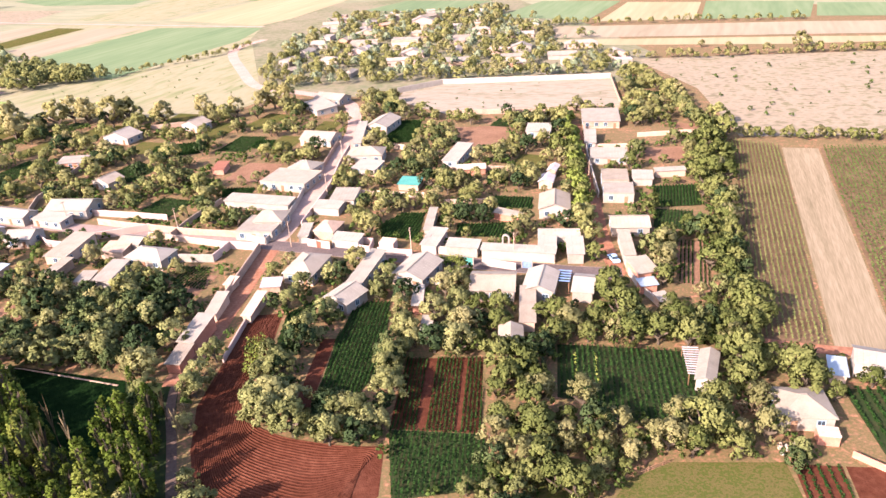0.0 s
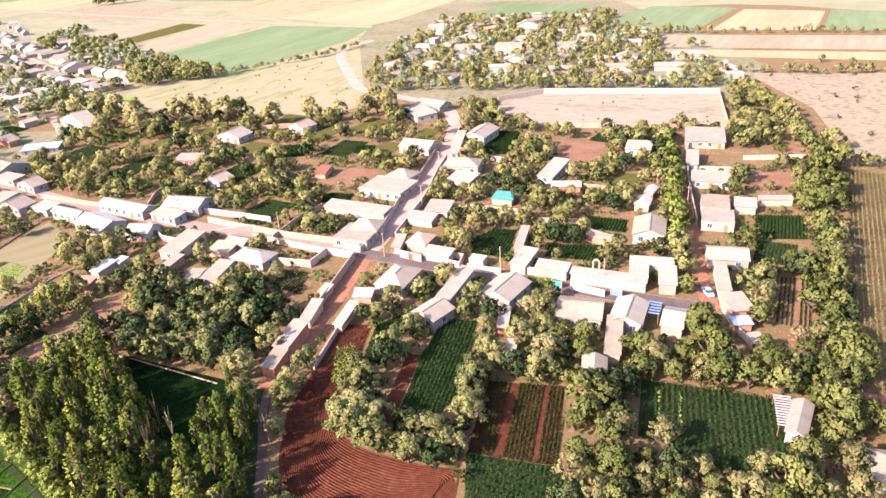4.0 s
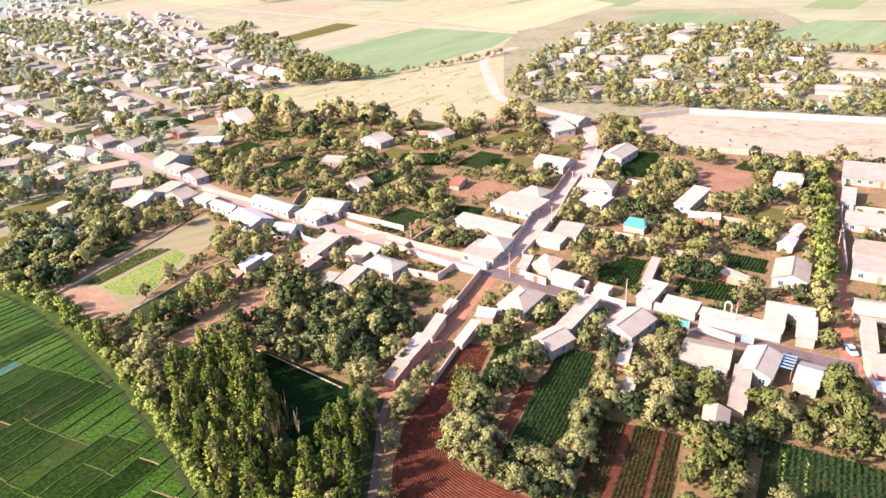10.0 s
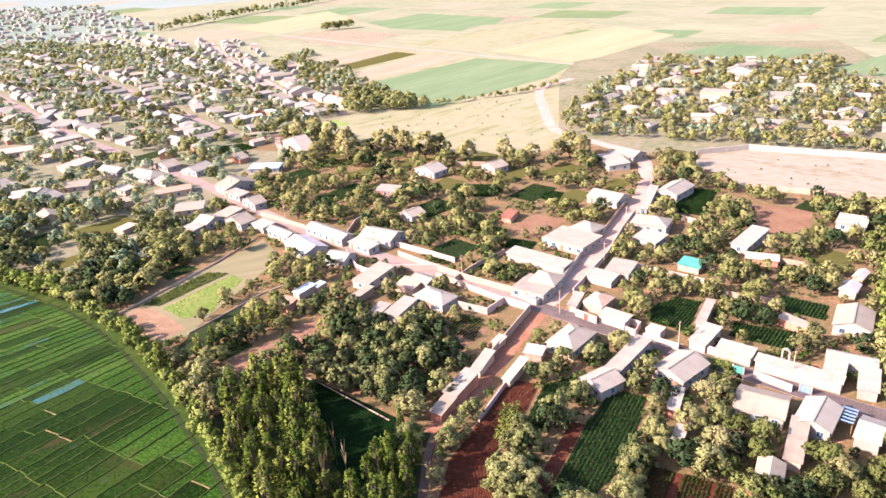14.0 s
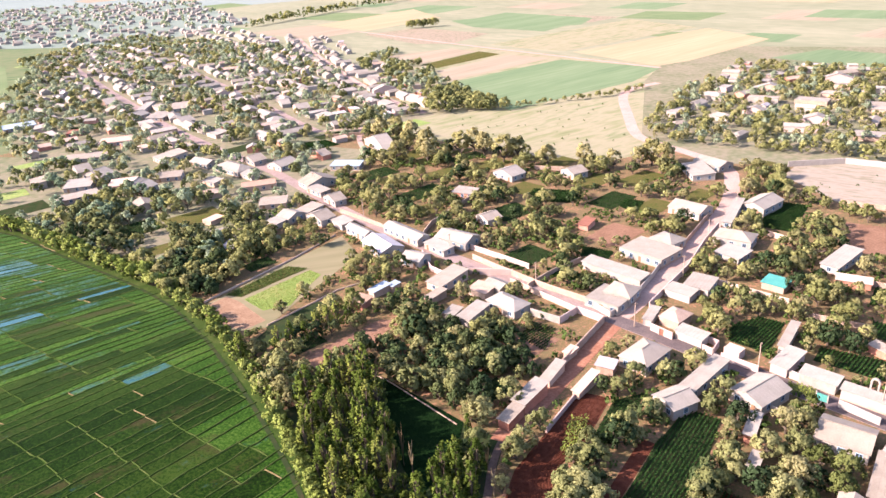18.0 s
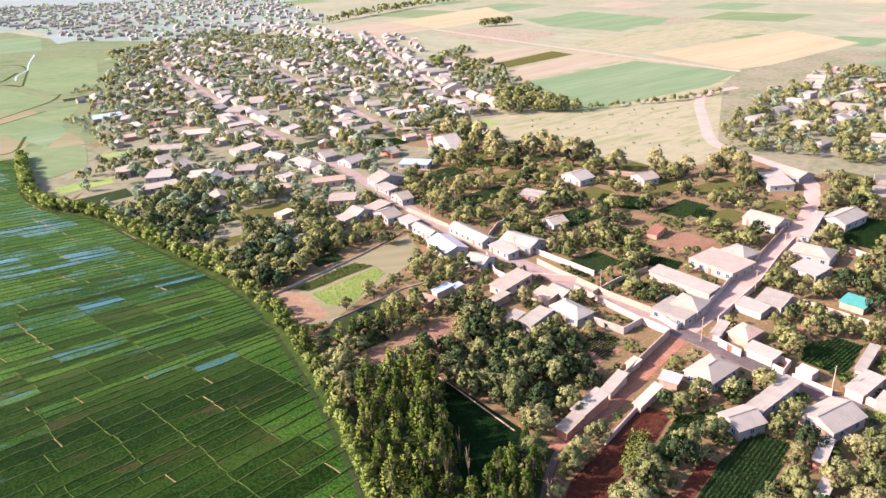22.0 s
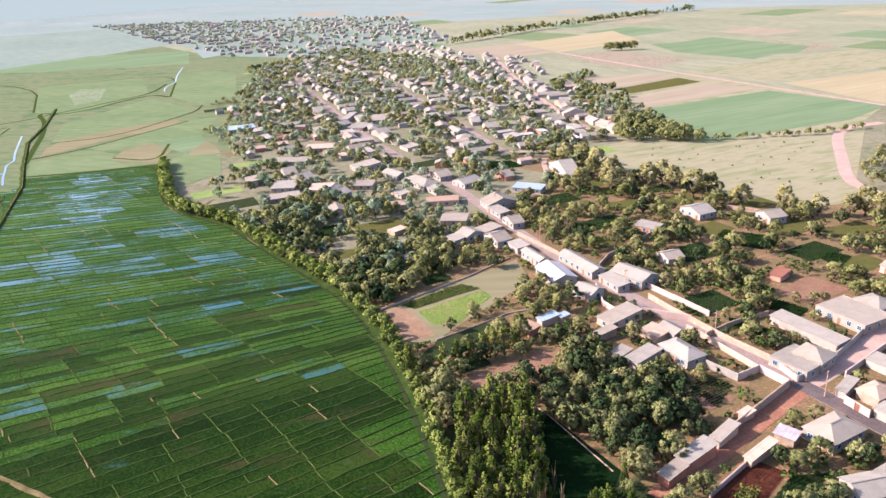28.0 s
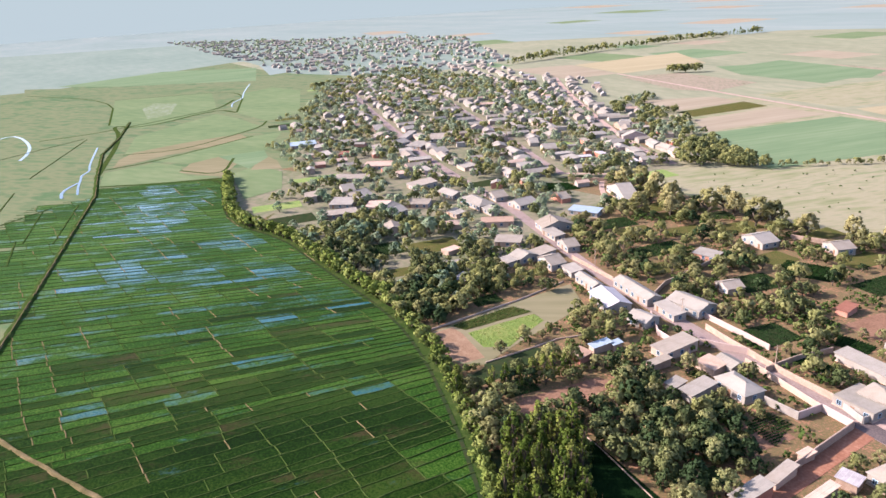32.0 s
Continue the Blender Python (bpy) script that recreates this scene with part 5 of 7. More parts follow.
garden_wall([(-19.0, 164.9), (-16.3, 163.7), (-15.6, 168.4), (-18.2, 169.4)], 1.9, "pink")
garden_wall([(-14.2, 162.6), (-5.3, 159.7)], 2.0, "pink")

garden_wall([(1.4, 160.4), (3.6, 159.5)], 2.2, "white")
garden_wall([(11.8, 152.4), (19.7, 148.8)], 2.0, "white")
garden_wall([(-2.1, 145.5), (1.3, 144.1)], 1.8, "white")
garden_wall([(46.3, 151.7), (45.4, 142.7), (45.9, 135.5), (47.8, 128.0)], 1.6, "white")
garden_wall([(-53.4, 178.2), (-44.9, 172.9), (-42.4, 179.4), (-40.0, 200.0), (-39.2, 211.6)], 2.0, "white")
garden_wall([(-36.4, 182.3), (-31.2, 210.6), (-29.7, 233.8), (-27.8, 249.1)], 2.0, "pink")
garden_wall([(-36.2, 225.5), (-32.6, 258.3)], 1.8, "mud")
garden_wall([(-11.5, 246.5), (-3.6, 242.7)], 2.0, "mud")
garden_wall([(-21.9, 204.0), (-11.3, 200.9), (-1.4, 198.0)], 1.8, "mud")
garden_wall([(10.0, 216.8), (19.8, 217.6), (28.1, 215.3)], 1.8, "mud")
garden_wall([(4.0, 191.9), (17.9, 190.6)], 1.6, "mud")
garden_wall([(-114.8, 293.2), (-101.0, 295.3)], 2.0, "mud")
garden_wall([(-64.2, 204.9), (-69.6, 193.2), (-73.0, 181.3)], 1.8, "mud")
garden_wall([(-164.2, 136.0), (-158.5, 172.0), (-157.0, 196.0)], 0.6, "mud")
garden_wall([(-134.9, 132.2), (-131.9, 144.0), (-128.6, 158.5), (-123.6, 167.0)], 0.5, "mud")
garden_wall([(-116.5, 191.8), (-107.5, 181.7), (-93.3, 176.5)], 2.0, "pink")
garden_wall([(-169.9, 217.3), (-143.5, 208.7)], 1.7, "mud")
garden_wall([(-124.7, 207.0), (-127.2, 217.7), (-125.4, 247.7)], 1.7, "mud")
garden_wall([(-111.1, 204.6), (-77.8, 194.3)], 2.0, "pink")
garden_wall([(-250.6, 315.1), (-226.6, 329.9)], 1.8, "mud")
garden_wall([(-245.6, 270.6), (-233.7, 292.0)], 1.8, "mud")
garden_wall([(59.7, 254.4), (53.6, 221.4), (49.4, 189.0)], 2.2, "white")
garden_wall([(47.6, 168.1), (48.5, 156.6)], 2.0, "white")
garden_wall([(76.1, 241.5), (94.0, 241.1), (101.9, 240.3)], 1.7, "mud")
garden_wall([(53.7, 233.3), (71.6, 230.4)], 1.6, "mud")
garden_wall([(-90.7, 122.9), (-85.4, 121.5), (-63.0, 113.4)], 0.25, "mud")
garden_wall([(63.1, 81.0), (66.3, 77.4), (67.6, 76.1)], 1.2, "brick")


def rand_poly(r, poly):
    xs, ys = [p[0] for p in poly], [p[1] for p in poly]
    while True:
        x, y = r.uniform(min(xs), max(xs)), r.uniform(min(ys), max(ys))
        if inside(x, y, poly):
            return x, y


FAR_HOUSES = []


def far_or_near(x, y, w, d, turn, h, kind, roof, wall, detail):
    """Houses near enough to tell apart are things; those farther off go into the mass of the far town."""
    if math.hypot(x, y) < 600:
        house(x, y, w, d, turn, h, kind, roof, wall, detail)
    else:
        FAR_HOUSES.append((x, y, w, d, turn, h, roof))
        KEEP_RECTS.append((x, y, w + 0.7, d + 0.7, math.cos(radians(turn)), math.sin(radians(turn))))


def row_of_houses(line, seed, gap=(13, 27), set_back=8, reach=(0.0, 1.0), detail=False):
    """Houses on both sides of a street, each with its own size and roof."""
    r = random.Random(seed)
    total = sum(math.dist(a, b) for a, b in zip(line, line[1:]))
    for side in (-1, 1):
        s = total * reach[0]
        while s < total * reach[1]:
            k = s
            for a, b in zip(line, line[1:]):
                seg = math.dist(a, b)
                if k <= seg:
                    break
                k -= seg
            ux, uy = (b[0] - a[0]) / seg, (b[1] - a[1]) / seg
            w, d = r.uniform(10, 19), r.uniform(6, 9.5)
            off = side * (set_back * r.uniform(0.85, 1.9) + d / 2 - 3)
            x, y = a[0] + ux * k - uy * off, a[1] + uy * k + ux * off
            if not taken(x, y, 4):
                far_or_near(x, y, w, d, math.degrees(math.atan2(uy, ux)) + r.choice([0, 0, 0, 90]) + r.uniform(-9, 9), r.uniform(2.3, 3.1), r.choice(["shed", "gable", "gable", "gable2", "hip", "flat"]),
                      r.choice(["white", "white", "white", "cream", "cream"]), r.choice(["white", "white", "mud", "pink"]), detail)
            if r.random() < 0.6:
                off2 = side * (set_back + r.uniform(12, 30))
                x, y = a[0] + ux * k - uy * off2, a[1] + uy * k + ux * off2
                if not taken(x, y, 4):
                    far_or_near(x, y, r.uniform(6, 11), r.uniform(4, 6.5), math.degrees(math.atan2(uy, ux)) + r.choice([0, 90]) + r.uniform(-5, 5), r.uniform(2.3, 3), r.choice(["shed", "flat", "gable"]),
                          r.choice(["white", "cream", "tan", "grey"]), r.choice(["white", "mud", "brick"]), detail)
            s += r.uniform(*gap)


row_of_houses(MAIN, 11, reach=(0.0, 0.52))
row_of_houses(STREET_B, 12)
row_of_houses(STREET_C, 13, gap=(12, 19))
row_of_houses([(-800, 560), (-700, 490), (-600, 420), (-470, 360)], 14)
row_of_houses([(-800, 760), (-600, 640), (-470, 520), (-330, 420)], 15)
row_of_houses([(-800, 600), (-700, 560), (-560, 500)], 19)
row_of_houses([(-560, 335), (-500, 320), (-420, 275)], 20, gap=(20, 36))
row_of_houses([(-70, 420), (-10, 400), (60, 392), (110, 390)], 16, gap=(24, 44))
row_of_houses([(-60, 470), (10, 460), (90, 455)], 17, gap=(24, 44))
row_of_houses([(-60, 540), (0, 530), (70, 540)], 18, gap=(24, 44))


def yard_houses(poly, count, seed):
    """Houses and sheds in the yards behind the streets."""
    r = random.Random(seed)
    for _ in range(count * 8):
        x, y = rand_poly(r, poly)
        w, d = r.uniform(7, 15), r.uniform(4.5, 8)
        if taken(x, y, 5.5):
            continue
        far_or_near(x, y, w, d, r.choice([-25, -25, 65, 40]) + r.uniform(-6, 6), r.uniform(2.3, 3.0), r.choice(["shed", "gable", "gable", "gable2", "hip"]),
                    r.choice(["white", "white", "white", "cream", "cream", "tan"]), r.choice(["white", "white", "mud", "brick"]), False)
        count -= 1
        if count <= 0:
            return


yard_houses([(-215, 215), (-230, 300), (-300, 430), (-480, 590), (-700, 640), (-700, 450), (-560, 330), (-430, 250), (-330, 185), (-250, 165)], 40, 51)
yard_houses([(-80, 380), (-10, 352), (95, 345), (100, 470), (60, 560), (-60, 560)], 8, 52)


# ---- trees ----
def leaf_cloud(rng, centres, radii, per, size, flat=0.75):
    """Leaf clumps, small crossed blades, spread over the outer part of several lobes."""
    c = np.repeat(np.array(centres, float), per, axis=0)
    rad = np.repeat(np.array(radii, float), per, axis=0)
    n = len(c)
    d = rng.normal(size=(n, 3))
    d /= np.linalg.norm(d, axis=1)[:, None]
    k = rng.uniform(0.40, 1.15, size=(n, 1)) ** 0.75
    p = c + d * rad * k
    # blade frame, leaning outwards
    u = rng.normal(size=(n, 3))
    u -= (u * d).sum(1)[:, None] * d * flat
    u /= np.linalg.norm(u, axis=1)[:, None]
    v = np.cross(u, d + rng.normal(size=(n, 3)) * 0.45)
    v /= np.linalg.norm(v, axis=1)[:, None]
    s = size * rng.uniform(0.6, 1.35, size=(n, 1))
    # every blade faces out of its lobe, and is lit as part of the rounded crown
    away = (p - np.mean(centres, axis=0)) * [1, 1, 0.45 if np.ptp(np.array(centres)[:, 2]) > 0.6 else 1]
    away /= np.linalg.norm(away, axis=1)[:, None] + 1e-9
    lit = d * 0.30 + away * 0.70 + rng.normal(size=(n, 3)) * 0.15 + [0, 0, 0.10]
    lit /= np.linalg.norm(lit, axis=1)[:, None]
    v = np.where(((np.cross(u, v) * lit).sum(1) < 0)[:, None], -v, v)
    verts = np.stack([p - u * s, p - v * s * 0.7, p + u * s, p + v * s * 0.7], 1).reshape(-1, 3)
    faces = np.arange(n * 4).reshape(n, 4)
    return verts, faces, np.repeat(lit, 4, axis=0)


def crown_mesh(v, f, lit, mat):
    me = mesh("crown", v, f, mat, smooth=True)
    me.normals_split_custom_set_from_vertices(lit.tolist())
    CROWN_LIT[me.name] = lit
    return me


CROWN_LIT = {}


def limb_mesh(rng, height, radius, reach, limbs, mat):
    """A tapered, slightly bent trunk in one skin; its limbs grow out of the upper faces."""
    n, rings = 6, []
    v, f = [], []
    bend = (rng.uniform(-0.03, 0.03), rng.uniform(-0.03, 0.03))
    levels = [(-0.02, 1.15), (0.3, 0.85), (0.55, 0.7), (0.8, 0.5), (1.0, 0.3)]
    for k, w in levels:
        rings.append(len(v))
        v.extend((bend[0] * k + radius * w * math.cos(i * 1.0472), bend[1] * k + radius * w * math.sin(i * 1.0472), height * k) for i in range(n))
    skip = {(1 + (i // 3) % 3, (2 * i + i // 3) % n): i for i in range(limbs)}
    for r in range(len(levels) - 1):
        for i in range(n):
            q = [rings[r] + i, rings[r] + (i + 1) % n, rings[r + 1] + (i + 1) % n, rings[r + 1] + i]
            if (r, i) in skip:
                a = (i + 0.5) * 1.0472 + rng.uniform(-0.3, 0.3)
                mid = np.mean([v[p] for p in q], axis=0)
                end = np.array([reach * math.cos(a), reach * math.sin(a), mid[2] + height * rng.uniform(0.3, 0.6)])
                tip = len(v)
                v.extend(tuple(end + (np.array(v[p]) - mid) * 0.35) for p in q)
                f.extend((q[j], q[(j + 1) % 4], tip + (j + 1) % 4, tip + j) for j in range(4))
                f.append((tip, tip + 1, tip + 2, tip + 3))
            else:
                f.append(tuple(q))
    f.append(tuple(rings[-1] + i for i in range(n)))
    return mesh("trunk", v, f, mat)


def make_broad(seed, leaves=46, lobes=38, wide=0.5, mat="canopy", size=0.036):
    """A lopsided dome of many small leafy sprays on a trunk with limbs."""
    rng = np.random.default_rng(seed)
    cs, rs = [], []
    p1, p2, lean = rng.uniform(0, 6.283), rng.uniform(0, 6.283), rng.uniform(-0.05, 0.05, 2)
    for i in range(lobes):
        a = rng.uniform(0, 6.283)
        reach = wide * (0.80 + 0.16 * math.sin(a + p1) + 0.13 * math.sin(3 * a + p2))
        k = math.sqrt(rng.uniform(0, 1))
        top = 0.34 + 0.50 * math.sqrt(max(0.0, 1 - k * k)) * rng.uniform(0.86, 1.12)
        z = top if rng.random() < 0.68 else rng.uniform(0.26, top)
        cs.append((k * reach * math.cos(a) + lean[0] * z, k * reach * math.sin(a) + lean[1] * z, z))
        q = rng.uniform(0.055, 0.135) * wide / 0.5
        rs.append((q, q, q * 0.9))
    v, f, lit = leaf_cloud(rng, cs, rs, leaves, size)
    v[:, 2] = np.maximum(v[:, 2], 0.10)
    return limb_mesh(rng, 0.42, 0.035, 0.26, 5, M["bark"]), crown_mesh(v, f, lit, M[mat])


def make_poplar(seed, mat="poplar", wide=0.175, leaves=20, lobes=36, size=0.025):
    """A flame of upright leafy sprays round a slender trunk, ragged at the edge, with one leading tip."""
    rng = np.random.default_rng(seed)
    cs, rs = [], []
    p1 = rng.uniform(0, 6.283)
    for i in range(lobes):
        z = 0.12 + 0.80 * rng.uniform(0, 1) ** 0.85
        a = rng.uniform(0, 6.283)
        swell = min(1.0, (z - 0.05) / 0.25) * (1.06 - z) ** 0.62 * 1.25
        r = wide * swell * (0.55 + 0.55 * math.sqrt(rng.uniform(0, 1))) * (1 + 0.25 * math.sin(2 * a + p1))
        cs.append((r * math.cos(a), r * math.sin(a), z))
        w = rng.uniform(0.026, 0.050)
        rs.append((w, w, w * 2.4))
    cs += [(0, 0, 0.90), (0, 0, 0.96)]
    rs += [(0.022, 0.022, 0.05), (0.012, 0.012, 0.04)]
    v, f, lit = leaf_cloud(rng, cs, rs, leaves, size)
    return limb_mesh(rng, 0.8, 0.016, 0.08, 5, M["bark"]), crown_mesh(v, f, lit, M[mat])


def thinned(co, lit, step, grow):
    """Fewer leaf clumps, made larger, for crowns far off."""
    q = co.reshape(-1, 4, 3)[::step]
    mid = q.mean(1, keepdims=True)
    return (mid + (q - mid) * grow).reshape(-1, 3), lit.reshape(-1, 4, 3)[::step].reshape(-1, 3)


FAR_CROWN = {}


def lod(dist):
    return (1, 1.0) if dist < 140 else (2, 1.36) if dist < 220 else (3, 1.62) if dist < 340 else (6, 2.15) if dist < 700 else (14, 3.2)


def crown_at(kind, k, dist):
    """The crown of a kind of tree in the fineness that its distance asks for."""
    me = KINDS[kind][0][k][1]
    step, grow = lod(dist)
    if step == 1:
        return me
    if (me.name, step) not in FAR_CROWN:
        co = np.empty(len(me.vertices) * 3)
        me.vertices.foreach_get("co", co)
        v, lit = thinned(co.reshape(-1, 3), CROWN_LIT[me.name], step, grow)
        FAR_CROWN[me.name, step] = crown_mesh(v, np.arange(len(v)).reshape(-1, 4), lit, me.materials[0])
    return FAR_CROWN[me.name, step]


KINDS = {
    "broad": ([make_broad(20 + i) for i in range(6)], "leafy green garden tree with an uneven crown", "tree"),
    "pale": ([make_broad(30 + i, 44, 38, 0.5, "pale", 0.037) for i in range(6)], "pale green garden tree with an uneven crown, haze put into its leaves", "tree"),
    "grey": ([make_broad(50 + i, 46, 38, 0.5, "grey", 0.036) for i in range(5)], "light grey-green tree at the field edge", "tree"),
    "dry": ([make_broad(180 + i, 20, 22, 0.46, "dry", 0.030) for i in range(3)], "dry brown thicket of bare twigs", "shrub"),
    "round": ([make_broad(40 + i, 40, 34, 0.50, "round", 0.039) for i in range(5)], "dense round-crowned fruit tree", "tree"),
    "olive": ([make_broad(60 + i, 36, 32, 0.5, "olive", 0.040) for i in range(4)], "dusty olive-brown garden tree", "tree"),
    "poplar": ([make_poplar(80 + i) for i in range(6)], "slender young poplar with an upright crown", "poplar"),
    "old_poplar": ([make_broad(100 + i, 52, 46, 0.38, "old", 0.030) for i in range(4)], "tall old poplar with a broad sunlit crown", "poplar"),
    "shrub": ([make_broad(160 + i, 16, 9, 0.62, "shrub", 0.10) for i in range(4)], "low green garden shrub", "shrub"),
    "hazed": ([make_broad(140 + i, 36, 30, 0.5, "hazed", 0.042) for i in range(4)], "distant tree with haze put into its silvery green leaves", "tree"),
    "hedge": ([make_broad(120 + i, 32, 20, 0.5, "hedge", 0.054) for i in range(4)], "pollarded yellow-green tree on the paddy bank", "tree"),
}
CAP = {"hazed": 80, "olive": 190, "hedge": 230}
tree_rng = random.Random(3)
PLACED, WOODS, COUNT = [], {}, {}
NAMES = {"broad": "tree", "grey": "grey_tree", "dry": "dry_thicket", "pale": "garden_tree", "round": "fruit_tree", "olive": "dusty_tree", "poplar": "poplar", "old_poplar": "old_poplar", "hedge": "bank_tree", "hazed": "willow", "shrub": "shrub"}


def tree(kind, x, y, height, group="", wide=1.0, single=True):
    """A tree as a thing with trunk and crown, or, farther off, as part of the joined woods."""
    # beyond this line garden trees take the leaves lightened for haze
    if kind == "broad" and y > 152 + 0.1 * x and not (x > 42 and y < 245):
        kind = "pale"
    # left of x = 6 they take lighter grey-green leaves
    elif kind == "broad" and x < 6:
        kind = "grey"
    metas, label, cat = KINDS[kind]
    k = tree_rng.randrange(len(metas))
    trunk, crown = metas[k]
    s = height * tree_rng.uniform(0.92, 1.08)
    m = pose(x, y, 0, 0, 0, tree_rng.uniform(0, 360)) @ Matrix.Diagonal((s * wide, s * wide, s, 1))
    PLACED.append((x, y, s * wide * (0.33 if kind == "poplar" else 1.0)))
    if not single or kind == "shrub" or COUNT.get(kind, 0) >= CAP.get(kind, 290):
        WOODS.setdefault(kind, []).append((m, k))
        return
    COUNT[kind] = COUNT.get(kind, 0) + 1
    root = new(NAMES[kind])
    root.matrix_basis = m
    tagged(root, label, cat, group=group or "garden trees")
    part("trunk", trunk, root)
    part("crown", crown_at(kind, k, math.hypot(x, y)), root)


def join_woods():
    for kind, items in WOODS.items():
        vs, fs, ls, n = [], [], [], 0
        cache = {}
        for m, k in items:
            if k not in cache:
                me = KINDS[kind][0][k][1]
                co = np.empty(len(me.vertices) * 3)
                me.vertices.foreach_get("co", co)
                cache[k] = co.reshape(-1, 3), CROWN_LIT[me.name]
            co, lit = cache[k]
            dist = math.hypot(m.translation.x, m.translation.y)
            co, lit = thinned(co, lit, *lod(dist))
            a = np.array(m)
            vs.append(co @ a[:3, :3].T + a[:3, 3])
            turned = lit @ np.linalg.inv(a[:3, :3])
            ls.append(turned / np.linalg.norm(turned, axis=1)[:, None])
            fs.append(np.arange(len(co)).reshape(-1, 4) + n)
            n += len(co)
        mat = KINDS[kind][0][0][1].materials[0]
        me = bpy.data.meshes.new("woods")
        v, f = np.concatenate(vs), np.concatenate(fs)
        me.vertices.add(len(v))
        me.vertices.foreach_set("co", v.ravel())
        me.loops.add(f.size)
        me.loops.foreach_set("vertex_index", f.ravel())
        me.polygons.add(len(f))
        me.polygons.foreach_set("loop_start", np.arange(0, f.size, 4))
        me.polygons.foreach_set("loop_total", np.full(len(f), 4))
        me.polygons.foreach_set("use_smooth", np.ones(len(f), bool))
        me.update(calc_edges=True)
        me.normals_split_custom_set_from_vertices(np.concatenate(ls).tolist())
        me.materials.append(mat)
        tagged(new("woods_" + NAMES[kind], me), "many garden trees standing close together", "trees", kind="stuff")


def trees(kind, height, *spots, group=""):
    """Single trees at the given spots: x, y and, where it differs, height."""
    for q in spots:
        if taken(q[0], q[1], -0.2) or any(off_line(q[0], q[1], line) < half + 1.2 for line, half in KEEP_LINES[:10]):
            continue
        tree(kind, q[0], q[1], q[2] if len(q) > 2 else height, group)


trees("round", 6, (-96.2, 146.4, 7.2), (-89.9, 142.8, 8.2), (-90.9, 154.0, 6.1), (-78.4, 139.3, 6.7), (-76.1, 142.3, 6.7), (-78.3, 132.6, 5.4), (-73.4, 153.1, 6.4), (-67.6, 137.1, 7.6))
trees("round", 6, (-62.0, 137.0, 8.6), (-63.9, 147.7, 6.7), (-57.3, 140.0, 6.4), (-70.1, 127.0, 7.3), (-74.1, 122.8, 6.1), (-78.0, 120.3, 8.3), (-86.9, 127.4, 7.6), (-87.9, 124.3, 6.4))
trees("round", 6, (-67.2, 131.9, 6.3), (-63.1, 134.4, 6.3), (-75.9, 136.9, 5.4), (-66.5, 122.8, 5.0), (-59.7, 122.8, 3.9))
trees("broad", 6, (-46.3, 111.6, 6.3), (-45.1, 118.9, 6.5), (-45.4, 127.9, 5.9), (-47.5, 108.3, 6.2), (-44.2, 108.6, 5.3), (-46.6, 97.3, 5.0), (-49.2, 97.2, 4.2), (-40.8, 87.8, 3.9))
trees("broad", 6, (-35.8, 81.2, 6.7), (-32.5, 80.6, 4.4), (-55.1, 107.5, 5.4), (-37.4, 135.7, 8.1), (-31.0, 143.5, 6.2), (-24.4, 147.9, 6.3), (-23.8, 132.7, 5.8), (-27.5, 124.1, 7.5))
trees("broad", 6, (-25.0, 121.3, 5.5), (-31.0, 112.2, 8.0), (-34.1, 112.1, 5.3), (-30.0, 102.5, 8.4), (-26.2, 95.1, 7.9), (-30.7, 98.0, 7.3), (-24.6, 95.1, 4.7), (-19.6, 92.2, 6.9))
trees("broad", 6, (-17.3, 103.9, 7.4), (-14.0, 94.4, 7.0), (-17.6, 99.2, 6.4), (-18.9, 97.9, 5.5), (-9.2, 112.8, 6.9), (-6.9, 106.0, 7.5), (-8.5, 106.9, 5.0), (-7.1, 123.8, 6.4))
trees("broad", 6, (-5.5, 123.0, 5.5), (-10.6, 110.0, 5.9), (-19.4, 154.8, 6.6), (-10.8, 146.1, 6.2), (-4.5, 145.2, 6.2), (-0.6, 128.8, 6.6))
trees("broad", 6, (4.7, 131.2, 6.7), (8.7, 129.1, 6.6), (13.5, 128.5, 6.6), (3.5, 124.7, 5.5), (2.3, 117.9, 5.3), (6.9, 117.4, 5.3), (12.8, 122.7, 6.4), (22.1, 126.0, 4.7))
trees("broad", 6, (22.7, 116.6, 6.2), (25.2, 117.7, 5.4), (32.5, 122.3, 5.6), (37.8, 131.0, 9.0), (37.9, 122.5, 9.6), (38.2, 115.0, 8.2), (39.5, 111.7, 7.1), (43.2, 114.3, 8.3))
trees("broad", 6, (48.1, 117.6, 8.5), (48.4, 112.3, 8.3), (53.2, 116.6, 5.6), (51.4, 136.9, 6.2), (49.8, 126.7, 4.9), (11.3, 109.7, 7.7), (11.9, 102.8, 7.3), (15.2, 106.9, 7.6))
trees("broad", 6, (17.5, 103.3, 5.7), (9.6, 101.5, 4.8), (15.0, 96.1, 7.1), (15.5, 91.2, 6.8), (13.7, 91.9, 6.1), (9.4, 93.4, 6.1), (11.5, 89.9, 3.7), (21.0, 93.1, 4.6))
trees("broad", 6, (26.4, 91.5, 4.6), (23.0, 87.7, 5.2), (30.4, 87.4, 4.5), (36.0, 87.6, 4.6), (41.6, 86.7, 9.4), (44.5, 86.6, 6.3), (38.7, 83.3, 6.8), (45.5, 82.2, 6.1))
trees("broad", 6, (14.7, 82.6, 6.5), (16.2, 78.5, 7.8), (18.7, 76.4, 7.0), (12.5, 80.1, 5.6), (21.9, 78.0, 4.9), (24.0, 82.1, 5.8), (2.5, 78.8, 4.1), (5.8, 77.7, 4.1))
